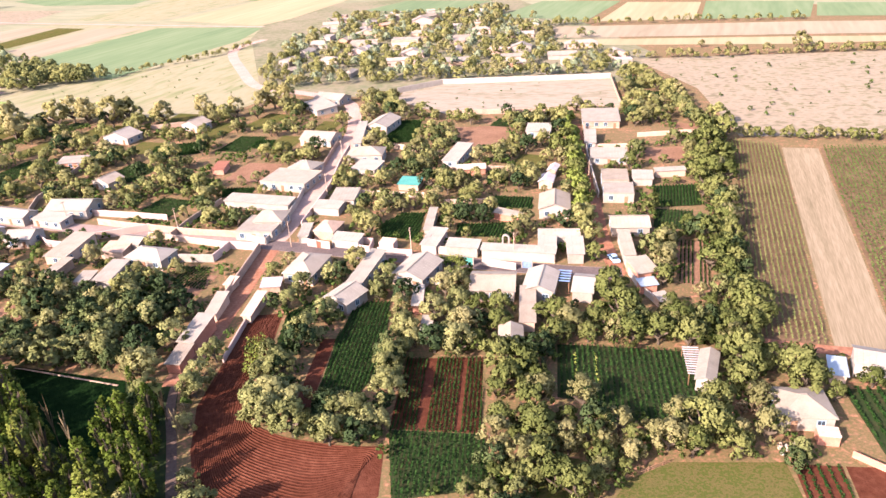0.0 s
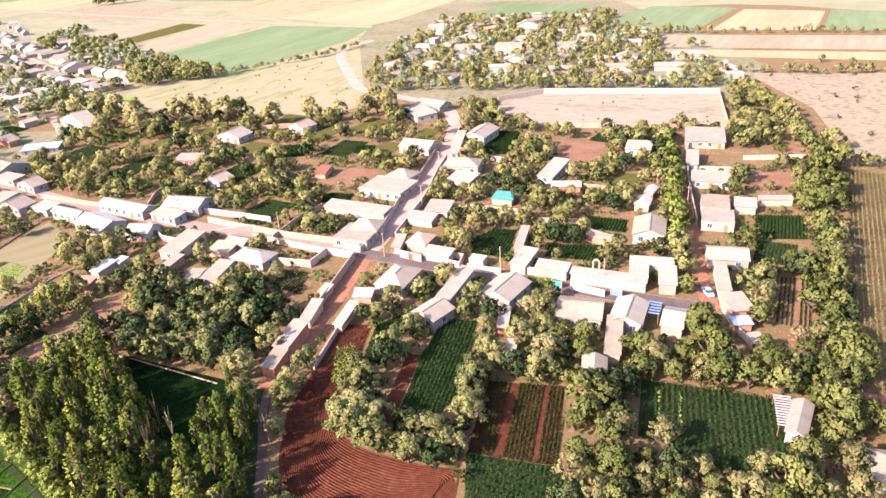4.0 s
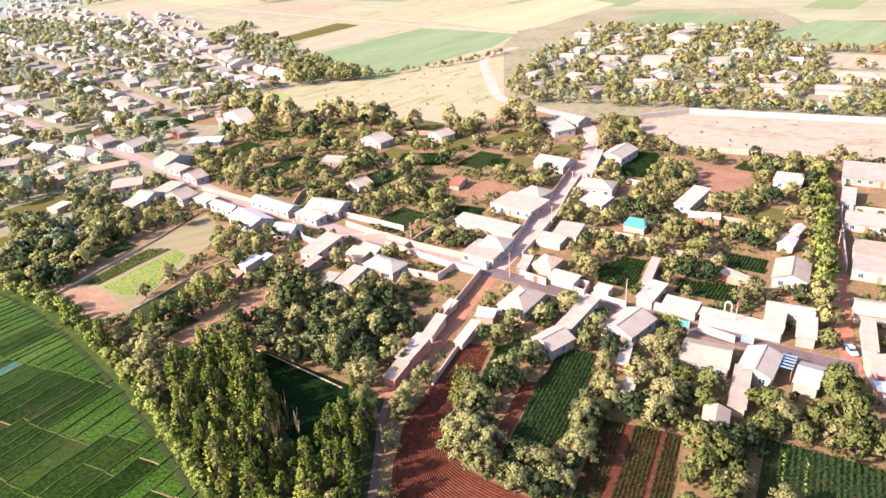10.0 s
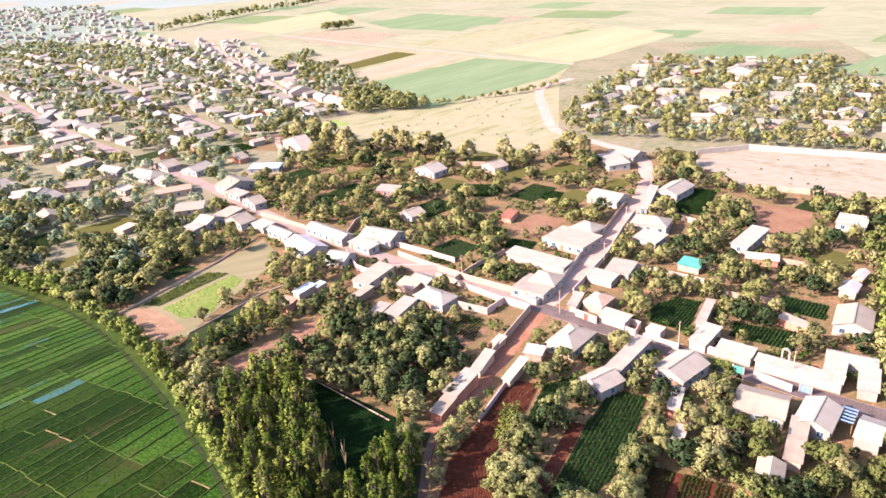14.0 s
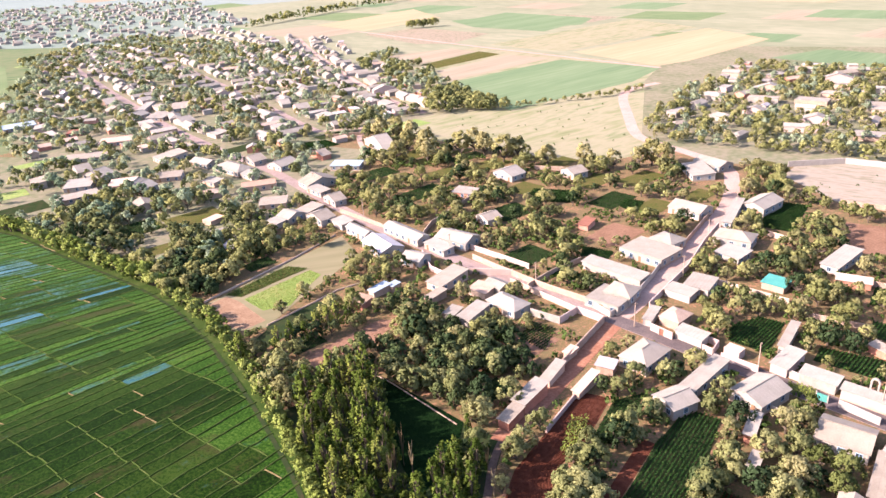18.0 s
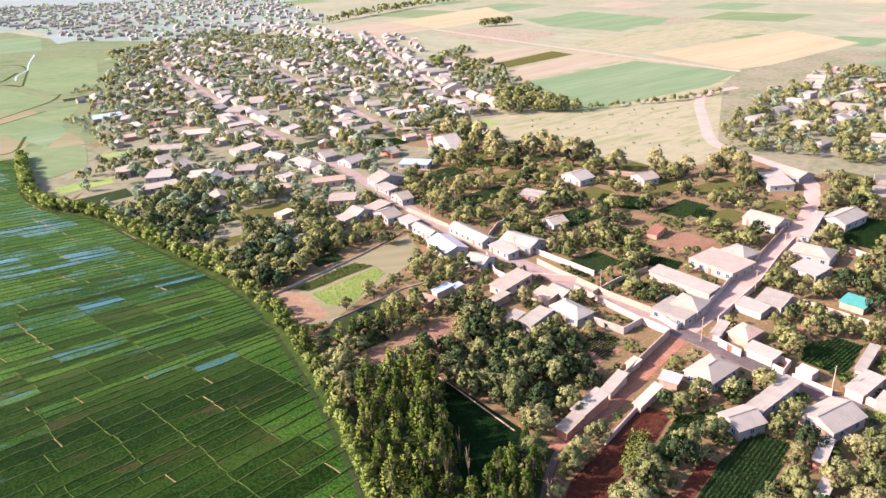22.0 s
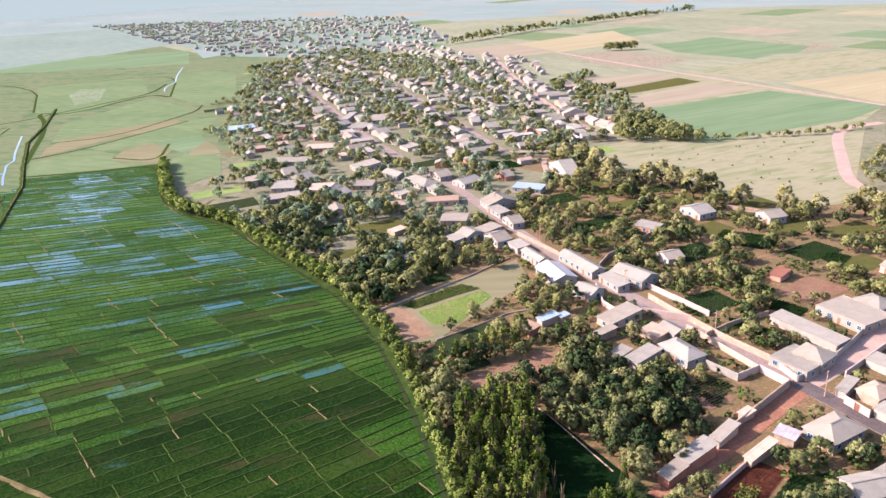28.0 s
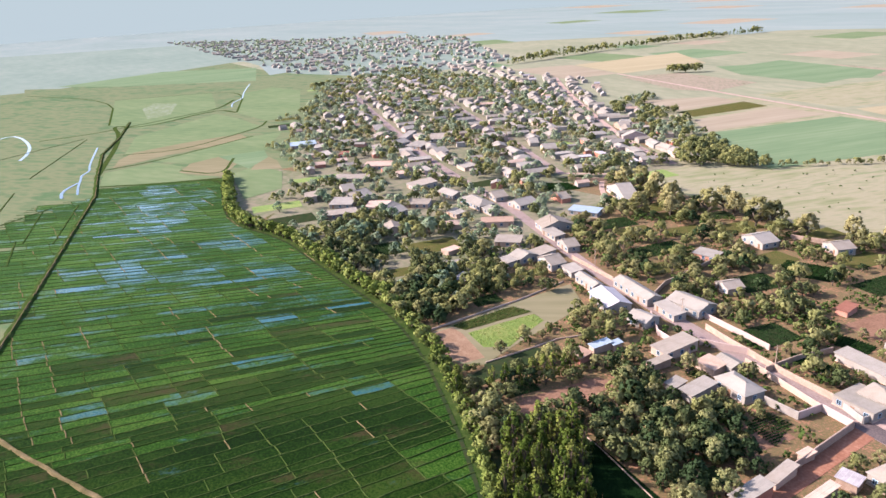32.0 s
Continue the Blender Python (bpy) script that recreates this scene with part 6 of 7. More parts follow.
trees("broad", 6, (27.3, 80.6, 3.6), (68.0, 144.1, 7.8), (69.6, 141.2, 6.6), (66.0, 134.7, 6.3), (64.2, 124.8, 8.1), (63.6, 120.0, 10.0), (64.2, 117.5, 7.8), (60.9, 115.2, 7.7))
trees("broad", 6, (56.7, 114.0, 6.6), (56.2, 106.2, 8.1), (55.6, 101.6, 7.9), (52.9, 98.3, 6.8), (53.9, 108.7, 5.4), (61.0, 105.3, 5.4), (63.2, 99.1, 10.0), (63.4, 96.6, 8.8))
trees("broad", 6, (62.9, 85.4, 4.9), (67.4, 94.1, 4.3))
trees("broad", 6, (52.1, 259.9, 8.8), (48.3, 233.8, 7.9), (46.2, 204.9, 7.0), (44.1, 185.3, 7.8), (40.9, 168.8, 8.4), (40.2, 159.0, 6.8), (45.5, 247.3, 8.3), (53.7, 284.5, 7.6))
trees("broad", 6, (47.8, 218.4, 7.5), (34.4, 159.1, 5.6), (79.3, 170.8, 7.7), (74.5, 155.3, 7.1), (75.2, 161.9, 7.4), (68.6, 155.0, 8.3), (63.9, 147.6, 7.9), (61.9, 157.5, 7.0))
trees("broad", 6, (58.5, 155.9, 6.9), (81.8, 183.6, 8.2), (84.0, 195.1, 8.6), (92.0, 206.6, 9.1), (71.3, 147.6, 6.8), (93.8, 220.8, 9.7), (97.0, 232.5, 10.0), (103.0, 231.1, 10.0))
trees("broad", 6, (106.6, 246.6, 8.9))
trees("olive", 6, (27.9, 119.3, 6.4), (25.7, 86.1, 4.4), (34.2, 87.9, 4.6), (36.8, 81.1, 5.2), (47.0, 85.5, 4.7))
trees("olive", 6, (-45.3, 95.3, 4.9))
trees("dry", 3.4, (35.3, 88.5), (33.6, 90.0, 2.8), (52.6, 91.1, 3.8), (53.9, 95.7, 4.2), (50.6, 92.4, 3.0), (39.0, 92.6, 2.8), (28.5, 121.5, 3.0), (30.5, 119.8, 3.4), (-46.5, 101.5, 4.0))
trees("pale", 6, (-142.0, 138.8, 6.0), (-140.2, 140.6, 4.6))
trees("poplar", 9, (-121.7, 122.0, 8), (-120.4, 125.5, 9), (-118.4, 129.3, 7), (-117.0, 133.0, 9), (-115.7, 136.6, 8), (-114.6, 139.6, 9), (-113.2, 142.7, 7), (-129.8, 115.9, 9), (-128.4, 114.4, 8), (-131, 117.4, 7))
trees("round", 6, (-97.9, 127.3, 9.5), (-101, 122.5, 7.5), (-94, 131, 7.5), (-116.6, 131.5, 6), (-119.6, 127.2, 6))
tree("olive", -135.6, 139.5, 5.5)
trees("old_poplar", 14, (-213, 316), (-207, 322, 15), (-196, 297), (-187, 300, 15), (-193, 316), (-183, 283, 13), (-175, 299, 15), (-168, 288, 12), (-158, 304, 15), (-155, 313), (-146, 306, 13), (-133, 300, 15), (-128, 304, 13),
      (-111, 300, 13), (-95, 306, 12), (-81, 304, 11), (-66, 314, 14), (-60, 309, 13), (-71, 308, 11))


def scatter(poly, spacing, kinds, heights, seed, density=1.0, limit=900, group="garden trees", margin=1.2, patch=0.0, clear=320):
    """Trees over a garden, kept off houses, roads and plots."""
    r = random.Random(seed)
    xs, ys = [p[0] for p in poly], [p[1] for p in poly]
    n, y = 0, min(ys)
    while y < max(ys):
        x = min(xs)
        while x < max(xs):
            px, py = x + r.uniform(-0.45, 0.45) * spacing, y + r.uniform(-0.45, 0.45) * spacing
            keep = r.random() < density
            if patch:
                keep = keep and noise.noise((px * 0.035, py * 0.035, seed)) > -patch
            if keep and inside(px, py, poly) and (margin < -9 or not taken(px, py, margin)) and all((px - q[0]) ** 2 + (py - q[1]) ** 2 > (q[2] * 0.36) ** 2 for q in PLACED[-700:]):
                height, far = r.uniform(*heights), math.hypot(px, py)
                if 125 < far < clear:
                    back = [1 + k * height / 95 for k in (0.45, 0.85)]
                    if any(taken(px * k, py * k) for k in back) and r.random() < 0.72:
                        if r.random() < 0.35:
                            x += spacing
                            continue
                        height *= 0.55
                tree(r.choice(kinds), px, py, height, group, r.uniform(0.84, 1.16))
                n += 1
                if n >= limit:
                    return
            x += spacing
        y += spacing


# row of pollarded trees along the paddy bank
def along(line, step, fn, a=0.0, b=1e9):
    s, k = 0.0, 0.0
    for p, q in zip(line, line[1:]):
        seg = math.dist(p, q)
        while k < seg:
            if a <= s + k <= b:
                fn(p[0] + (q[0] - p[0]) * k / seg, p[1] + (q[1] - p[1]) * k / seg)
            k += step
        k -= seg
        s += seg


def gardens(poly, count, seed, size=(8, 15, 12, 26)):
    """Small garden plots among the trees: beans, grass or bare red earth."""
    r = random.Random(seed)
    for _ in range(count * 6):
        x, y = rand_poly(r, poly)
        w, d, t = r.uniform(size[0], size[1]), r.uniform(size[2], size[3]), radians(-22 + r.uniform(-5, 5))
        co, si = math.cos(t), math.sin(t)
        q = [(x + a * w * co - b * d * si, y + a * w * si + b * d * co) for a, b in ((-0.5, -0.5), (0.5, -0.5), (0.5, 0.5), (-0.5, 0.5))]
        if taken(x, y, 3) or any(taken(*p, 1) for p in q):
            continue
        kind = r.choice(["crop_soil", "meadow", "meadow", "earth" if math.hypot(x, y) < 300 else "grass", "crop_soil"])
        label = {"crop_soil": "dark green garden plot among the houses", "grass": "bright grassy garden plot", "meadow": "rough green garden plot among the houses", "earth": "bare reddish garden plot"}[kind]
        sheet("garden_plot", q, M[kind], label, 0.05)
        GARDENS.append((q, kind))
        count -= 1
        if count <= 0:
            return


GARDENS = []
KEEP_POLYS.append([(55, 82), (76, 80), (74, 96), (58, 100)])
hr = random.Random(9)
along([(q[0] + 0.9, q[1] + 1.7) for q in [q for q in reversed(BANK) if -437 < q[0] <= -104]], 1.25, lambda x, y: tree("hedge", x + hr.uniform(-0.6, 2.4), y + hr.uniform(-0.8, 2.8), hr.uniform(4.0, 7.2) * (0.72 if x > -185 else 1.0), "pollarded bank trees"))
along([(q[0] + 0.5, q[1] + 0.9) for q in [q for q in reversed(BANK) if -105 < q[0] < -40]], 1.3, lambda x, y: tree("hedge", x + hr.uniform(-0.5, 0.8), y + hr.uniform(-0.6, 1.0), hr.uniform(2.8, 4.6), "pollarded bank trees"))
scatter([(-104.5, 98.2), (-98, 112), (-91, 122), (-80.5, 110.5), (-70, 97.5), (-60, 89), (-57.5, 86), (-56.5, 104), (-60, 113), (-53.6, 113), (-52.5, 106), (-48.8, 95), (-45, 80), (-40, 62), (-28, 40), (-44, 54), (-68, 74.3), (-88, 88.2)], 3.7, ["poplar"], (6.0, 12.5), 21, 0.95, 290, "poplar grove", 0.1)
along([(54.4, 262), (48.6, 218), (41.2, 172)], 2.6, lambda x, y: tree("hedge", x + hr.uniform(-0.7, 0.5), y + hr.uniform(-0.6, 0.6), hr.uniform(4.5, 7.0), "alley trees"))
NEAR = [(-90, 122), (-60, 116), (-52, 84), (-40, 70), (20, 62), (60, 80), (85, 100), (63, 116), (104, 232), (108, 330), (92, 332), (84, 284), (0, 284), (-20, 330), (-30, 330), (-80, 300), (-110, 316), (-200, 310), (-200, 138), (-140, 120), (-104, 100)]
gardens([(-135, 205), (-60, 190), (-45, 205), (-42, 300), (-80, 298), (-112, 312), (-195, 305), (-195, 250)], 26, 43, (9, 15, 12, 24))
gardens(NEAR, 26, 42, (6, 10, 8, 16))
scatter([(-104, 104), (-90, 123.5), (-61, 116.5), (-57, 160), (-98, 160)], 4.4, ["round", "round", "broad"], (3.8, 6.2), 37, 0.86, 300, patch=0.4)
scatter([(-200, 138), (-140, 120), (-104, 100), (-90, 122), (-60, 116), (-52, 84), (-40, 70), (20, 62), (60, 80), (85, 100), (63, 116), (80, 165), (-200, 165)], 4.5, ["broad", "round", "round", "broad", "olive"], (4.2, 7.6), 31, 0.93, 1400, patch=0.45, margin=1.9)
scatter([(-200, 165), (80, 165), (104, 232), (108, 330), (92, 332), (84, 284), (0, 284), (-20, 330), (-30, 330), (-80, 300), (-110, 316), (-200, 310)], 4.9, ["broad", "olive", "broad", "broad", "round"], (4.2, 7.6), 33, 0.84, 2200, patch=0.3, margin=2.2)
WEST = [(-200, 138), (-200, 310), (-230, 380), (-300, 440), (-480, 610), (-868, 700), (-830, 500), (-720, 440), (-640, 375), (-625, 335), (-560, 312), (-520, 290), (-500, 255), (-455, 245), (-410, 230), (-375, 205), (-345, 172), (-320, 156), (-284, 156), (-241, 148)]
# hedges and tree lines between the far fields, scattered trees on the pasture
def tree_line(line, step, kinds, heights, seed, spread=1.5):
    r = random.Random(seed)
    along(line, step, lambda x, y: tree(r.choice(kinds), x + r.uniform(-spread, spread), y + r.uniform(-spread, spread), r.uniform(*heights), "field edge trees", single=False))


for i, (line, step, kinds, heights) in enumerate((
        ([(104, 236), (124, 229), (150, 221), (215, 206)], 2.6, ["broad", "olive"], (2.5, 5.5)),
        ([(102, 368), (145, 358), (192, 354), (300, 335)], 5.0, ["olive", "broad"], (3, 7)),
        ([(-186, 399), (-160, 418), (-124, 452), (-108, 482)], 4.5, ["broad", "olive"], (2.5, 5)),
        ([(-748, 794), (-745, 996), (-709, 1179), (-650, 1400)], 9.0, ["broad", "poplar", "round"], (8, 15)),
        ([(-469, 778), (-440, 799)], 4.0, ["broad", "round"], (9, 13)),
        ([(90, 478), (184, 459), (241, 442)], 7.0, ["olive", "broad"], (3, 6)),
        ([(100, 236), (104, 300), (100, 334)], 3.5, ["broad", "round"], (4, 7)))):
    tree_line(line, step, kinds, heights, 70 + i)
trees("olive", 6, (123, 243, 9), (129, 268, 6), (155, 229, 10), (160, 235, 8), (198, 368, 9), (195, 354, 8), (162, 371, 5), (152, 382, 5), (140, 300, 3), (175, 290, 3))
pr = random.Random(77)
for _ in range(110):
    x, y = rand_poly(pr, [(112, 362), (300, 332), (258, 214), (114, 238), (122, 301)])
    tree("shrub", x, y, pr.uniform(0.7, 2.2))
for _ in range(45):
    x, y = rand_poly(pr, [(-198, 362), (-170, 400), (-122, 440), (-100, 390), (-84, 352), (-112, 322), (-146, 326)])
    tree("shrub", x, y, pr.uniform(0.5, 1.5))
for _ in range(26):
    x, y = rand_poly(pr, [(-10, 314), (-4, 336), (86, 326), (79, 283), (12, 288)])
    tree("shrub", x, y, pr.uniform(0.4, 1.2))
gardens(WEST, 80, 41, (9, 17, 16, 34))
KEEP_LINES.extend(((MAIN[:9], 5.0), (STREET_B, 4.6), (STREET_C, 4.6)))
scatter([(-280, 160), (-285, 205), (-232, 210), (-180, 183), (-158, 204), (-144, 199), (-152, 163), (-166, 182), (-163, 136), (-190, 146), (-241, 151)], 5.2, ["round", "broad", "round", "hazed"], (5.0, 9.0), 39, 0.92, 400, margin=0.8)
# far side of the village: mostly trees with haze in the leaf colour
scatter(WEST, 6.6, ["hazed", "hazed", "round", "hazed", "olive", "broad"], (4.2, 7.8), 32, 0.86, 4500, patch=0.26, margin=0.9, clear=370)
scatter([(-90, 372), (-75, 352), (-20, 346), (95, 335), (108, 372), (100, 470), (60, 570), (-60, 570), (-80, 480)], 6.0, ["pale", "olive", "pale", "hazed"], (4.5, 7.5), 34, 0.9, 900, patch=0.3, margin=1.5, clear=600)
scatter([(-262, 398), (-205, 398), (-205, 425), (-262, 480), (-330, 560), (-385, 610), (-400, 560), (-330, 480)], 5.2, ["round", "hazed", "broad"], (4.5, 7.5), 40, 0.62, 400, patch=0.12)
scatter([(-235, 372), (-190, 392), (-170, 405), (-230, 440), (-280, 425)], 4.6, ["round", "broad"], (6, 9), 35, 0.95, 200)
scatter(TOWN, 36, ["hazed"], (6, 11), 36, 0.8, 2200, patch=0.2)
scatter([(-200, 142), (-104, 104), (-60, 117), (-50, 95), (-30, 90), (20, 70), (60, 80), (85, 100), (63, 116), (104, 232), (84, 284), (0, 284), (-80, 300), (-200, 300)], 2.7, ["shrub"], (1.2, 3.2), 38, 0.55, 3500, patch=0.15, margin=0.5)
join_woods()


def far_town(seed):
    """The pale roofs of the far town, too small to tell apart, in one mass."""
    r = random.Random(seed)
    v, f, mi = [], [], []
    items = list(FAR_HOUSES)
    for _ in range(820):
        x, y = rand_poly(r, TOWN)
        items.append((x, y, r.uniform(7, 13), r.uniform(5, 7.5), r.choice([-24, 66]) + r.uniform(-8, 8), r.uniform(2.4, 3.6), r.choice(["white", "white", "white", "cream"])))
    for x, y, w, d, turn, h, roof_name in items:
        t = radians(turn)
        co, si = math.cos(t), math.sin(t)
        k = len(v)
        for a, b, z in ((-1, -1, 0), (1, -1, 0), (1, 1, 0), (-1, 1, 0), (-1, -1, h), (1, -1, h), (1, 1, h), (-1, 1, h), (-1, 0, h + 1.6), (1, 0, h + 1.6)):
            v.append((x + a * w / 2 * co - b * d / 2 * si, y + a * w / 2 * si + b * d / 2 * co, z))
        f += [tuple(k + i for i in q) for q in ((0, 1, 5, 4), (1, 2, 6, 9, 5), (2, 3, 7, 6), (3, 0, 4, 8, 7), (4, 5, 9, 8), (6, 7, 8, 9))]
        roof = {"white": 1, "cream": 2, "grey": 3, "tan": 4}[roof_name]
        mi += [0, 0, 0, 0, roof, roof]
    ob = new("far_town", mesh("far_town", v, f, [WALLS["white"], ROOFS["white"], ROOFS["cream"], ROOFS["grey"], ROOFS["tan"]], mi))
    tagged(ob, "distant town of many small pale-roofed houses", "town", kind="stuff")


far_town(6)


# ---- crops, furrows and beds ----
def crop_rows(poly, angle, gap, height, size, mat, seed, name="crop_rows", per=16.0, skip=0.0, every=None):
    """Leafy rows across a plot, as one mass of leaves."""
    rng = np.random.default_rng(seed)
    a = radians(angle)
    u, v = np.array([math.cos(a), math.sin(a)]), np.array([-math.sin(a), math.cos(a)])
    pts = np.array(poly)
    su, sv = pts @ u, pts @ v
    rows = np.arange(sv.min() + gap / 2, sv.max(), gap)
    spots = []
    for k, r in enumerate(rows):
        if rng.random() < skip or (every and not every(k)):
            continue
        t = np.arange(su.min(), su.max(), 1.0 / per)
        t = t + rng.uniform(-0.2, 0.2, len(t))
        q = t[:, None] * u + (r + rng.normal(0, gap * 0.07, len(t)))[:, None] * v
        spots.append(q)
    if not spots:
        return
    q = np.concatenate(spots)
    # keep what lies on the plot
    ok, j = np.zeros(len(q), bool), len(poly) - 1
    for i in range(len(poly)):
        (xi, yi), (xj, yj) = poly[i], poly[j]
        if yi != yj:
            hit = ((yi > q[:, 1]) != (yj > q[:, 1])) & (q[:, 0] < (xj - xi) * (q[:, 1] - yi) / (yj - yi) + xi)
            ok ^= hit
        j = i
    q = q[ok]
    n = len(q)
    z = height * rng.uniform(0.35, 1.0, n)
    p = np.column_stack([q, z])
    d = rng.normal(size=(n, 3)) * [0.6, 0.6, 0.3] + [0, 0, 0.8]
    d /= np.linalg.norm(d, axis=1)[:, None]
    e1 = np.cross(d, rng.normal(size=(n, 3)))
    e1 /= np.linalg.norm(e1, axis=1)[:, None]
    e2 = np.cross(d, e1)
    s = size * 0.64 * rng.uniform(0.6, 1.3, (n, 1))
    verts = np.stack([p - e1 * s, p + e2 * s * 0.7, p + e1 * s, p - e2 * s * 0.7], 1).reshape(-1, 3)
    ob = new(name, mesh(name, verts, np.arange(4 * n).reshape(n, 4), M[mat]))
    tagged(ob, "leafy green crop standing in rows", "crop", kind="stuff")


crop_rows([(-33.5, 136), (-27.7, 141.5), (-28.6, 122.3), (-34.2, 118)], 70, 0.8, 0.5, 0.30, "crop", 1)
crop_rows([(-40, 124.1), (-36.5, 126.5), (-34.9, 113.7), (-38.3, 112.3)], 75, 0.7, 2.2, 0.40, "tall_crop", 2, "reed_bed", 9)
crop_rows([(-17.9, 138.9), (-10.5, 137.9), (-11.1, 115.2), (-16.9, 102), (-24.2, 99.7), (-21.4, 124.4)], 81, 0.85, 0.55, 0.33, "crop", 3)
crop_rows([(-9.8, 95.2), (-6.6, 115.6), (8.4, 114.1), (6, 92.4)], 82, 0.75, 0.5, 0.30, "crop", 4, every=lambda k: k not in (5, 13, 14))
crop_rows([(-9.8, 95), (6.4, 92.2), (6.8, 80), (-9, 79)], 82, 0.8, 0.9, 0.36, "crop", 5, per=9)
crop_rows([(23.6, 116.8), (38.1, 113.7), (47.8, 111.2), (45, 92.5), (35.3, 90.6), (25.6, 98.7), (20.5, 100.4)], 80, 1.05, 0.7, 0.36, "crop", 6, per=9)
crop_rows([(25, 113), (31, 112), (29, 101), (24, 102)], 80, 1.9, 1.1, 0.4, "tall_crop", 7, "crop_rows", 3, skip=0.4)
crop_rows([(53.4, 80.3), (60.5, 79.1), (55.5, 60), (49.6, 60)], 80, 1.5, 0.5, 0.3, "crop", 8)
crop_rows(MAIZE, 69.5, 1.15, 1.2, 0.27, "maize", 9, "maize_rows", 12)
crop_rows(MAIZE_B, 68, 1.1, 1.6, 0.38, "maize_green", 10, "maize_rows", 5)
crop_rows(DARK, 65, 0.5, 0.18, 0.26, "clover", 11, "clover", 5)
for i, q in enumerate(([(20.2, 218.8), (26.6, 217.6), (24.9, 205.8), (18.2, 205.4)], [(19, 195.9), (30.5, 192.4), (29.2, 184.1), (18.1, 187.4)], [(7.5, 177.2), (23.2, 175.9), (20.9, 166.5), (6, 170.1)],
                       [(-14.1, 180.8), (-7.7, 187.7), (-1.5, 186.5), (-3.9, 169.3), (-13.8, 172.1)], [(-12.2, 281.2), (-0.5, 281.2), (-3.9, 252.1), (-15.3, 254.5)], [(67.1, 194.8), (80.1, 194), (76.1, 178.7), (62.9, 179.6)])):
    crop_rows(q, 72, 0.9, 0.5, 0.36, "crop", 30 + i)
for i, q in enumerate(([(-104.4, 257.6), (-105, 268), (-87, 271), (-83, 257), (-97.6, 254)], [(-66.1, 267.7), (-58, 266.8), (-58, 253.5), (-65.8, 258.6)],
                       [(-67.2, 217.3), (-56, 216.3), (-56.3, 209.8), (-65.5, 209.4)], [(-72.8, 196.9), (-60.4, 196.7), (-60.6, 191), (-70.3, 191.6)], [(-265.2, 294.5), (-247, 310.2), (-233.2, 304.7), (-242.4, 290.7)],
                       [(-90.3, 170.4), (-83.3, 170), (-83.3, 164.5), (-88.3, 164.8)], [(-64.4, 162.4), (-56.9, 161.3), (-55.6, 149.4), (-64.3, 153.3)])):
    crop_rows(q, 72, 0.9, 0.5, 0.36, "crop", 36 + i)
crop_rows([(60.6, 158), (68.8, 156.8), (61.7, 134.6), (55.3, 137.2)], 70, 0.9, 0.5, 0.3, "crop", 60, every=lambda k: k % 5 != 3)
crop_rows(BEANS, 72, 0.9, 0.5, 0.36, "maize_green", 58, per=10)
crop_rows(LAWN, 74, 0.7, 0.3, 0.3, "tall_crop", 61, "grass_tufts", 4)


for i, (q, kind) in enumerate(GARDENS):
    if kind == "crop_soil" and math.hypot(q[0][0], q[0][1]) < 330:
        crop_rows(q, 68, 0.9, 0.5, 0.36, "crop", 100 + i, per=5)


crop_rows([(70.5, 97), (92, 94), (84, 72), (68, 79)], 80, 1.7, 0.9, 0.36, "crop", 62)


crop_rows([(1.2, 157.4), (7.4, 156.2), (7.0, 152.6), (1.6, 153.6)], -16, 0.5, 1.6, 0.34, "tall_crop", 63, "vine_bed", 12)


def furrows(left, right, count, name, mat, z=0.06, h=0.16, half=0.22):
    """Plough ridges laid between two bent edges of a field, each ridge a part of the field."""
    field = bpy.data.objects[name]
    base = Vector(field.location)

    def walk_line(line, k):
        total = sum(math.dist(a, b) for a, b in zip(line, line[1:]))
        s = total * k
        for a, b in zip(line, line[1:]):
            d = math.dist(a, b)
            if s <= d:
                break
            s -= d
        s = min(s, d)
        return Vector((a[0] + (b[0] - a[0]) * s / d, a[1] + (b[1] - a[1]) * s / d))

    steps = 60
    r = random.Random(2)
    lefts, rights = [walk_line(left, i / steps) for i in range(steps + 1)], [walk_line(right, i / steps) for i in range(steps + 1)]
    for _ in range(4):
        lefts = [lefts[0]] + [(lefts[i - 1] + lefts[i] * 2 + lefts[i + 1]) / 4 for i in range(1, steps)] + [lefts[-1]]
        rights = [rights[0]] + [(rights[i - 1] + rights[i] * 2 + rights[i + 1]) / 4 for i in range(1, steps)] + [rights[-1]]
    for c in range(count):
        k = (c + 0.5) / count
        line = [lefts[i].lerp(rights[i], k) for i in range(steps + 1)]
        v, f = [], []
        for i, p in enumerate(line):
            d = (line[min(i + 1, steps)] - line[max(i - 1, 0)]).normalized()
            s = Vector((-d.y, d.x)) * half * r.uniform(0.8, 1.2)
            hh = h * r.uniform(0.6, 1.3)
            for off, zz in ((s, 0.0), (s * 0.1, hh), (-s, 0.0)):
                v.append((p.x + off.x - base.x, p.y + off.y - base.y, z + zz))
            if i:
                j = 3 * i
                f += [(j - 3, j - 2, j + 1, j), (j - 2, j - 1, j + 2, j + 1)]
        part("furrow_ridge", mesh("furrow_ridge", v, f, M[mat]), field)


furrows([(-41.3, 136), (-44.9, 105), (-42.9, 93), (-38, 79), (-23.5, 71), (-11.5, 80)], [(-34.9, 136), (-35.4, 118), (-37.9, 109.3), (-34.3, 99.3), (-28.2, 95.3), (-18.7, 92.2), (-11, 90.6)], 34, "ploughed_field", "ploughed", half=0.15, h=0.13)


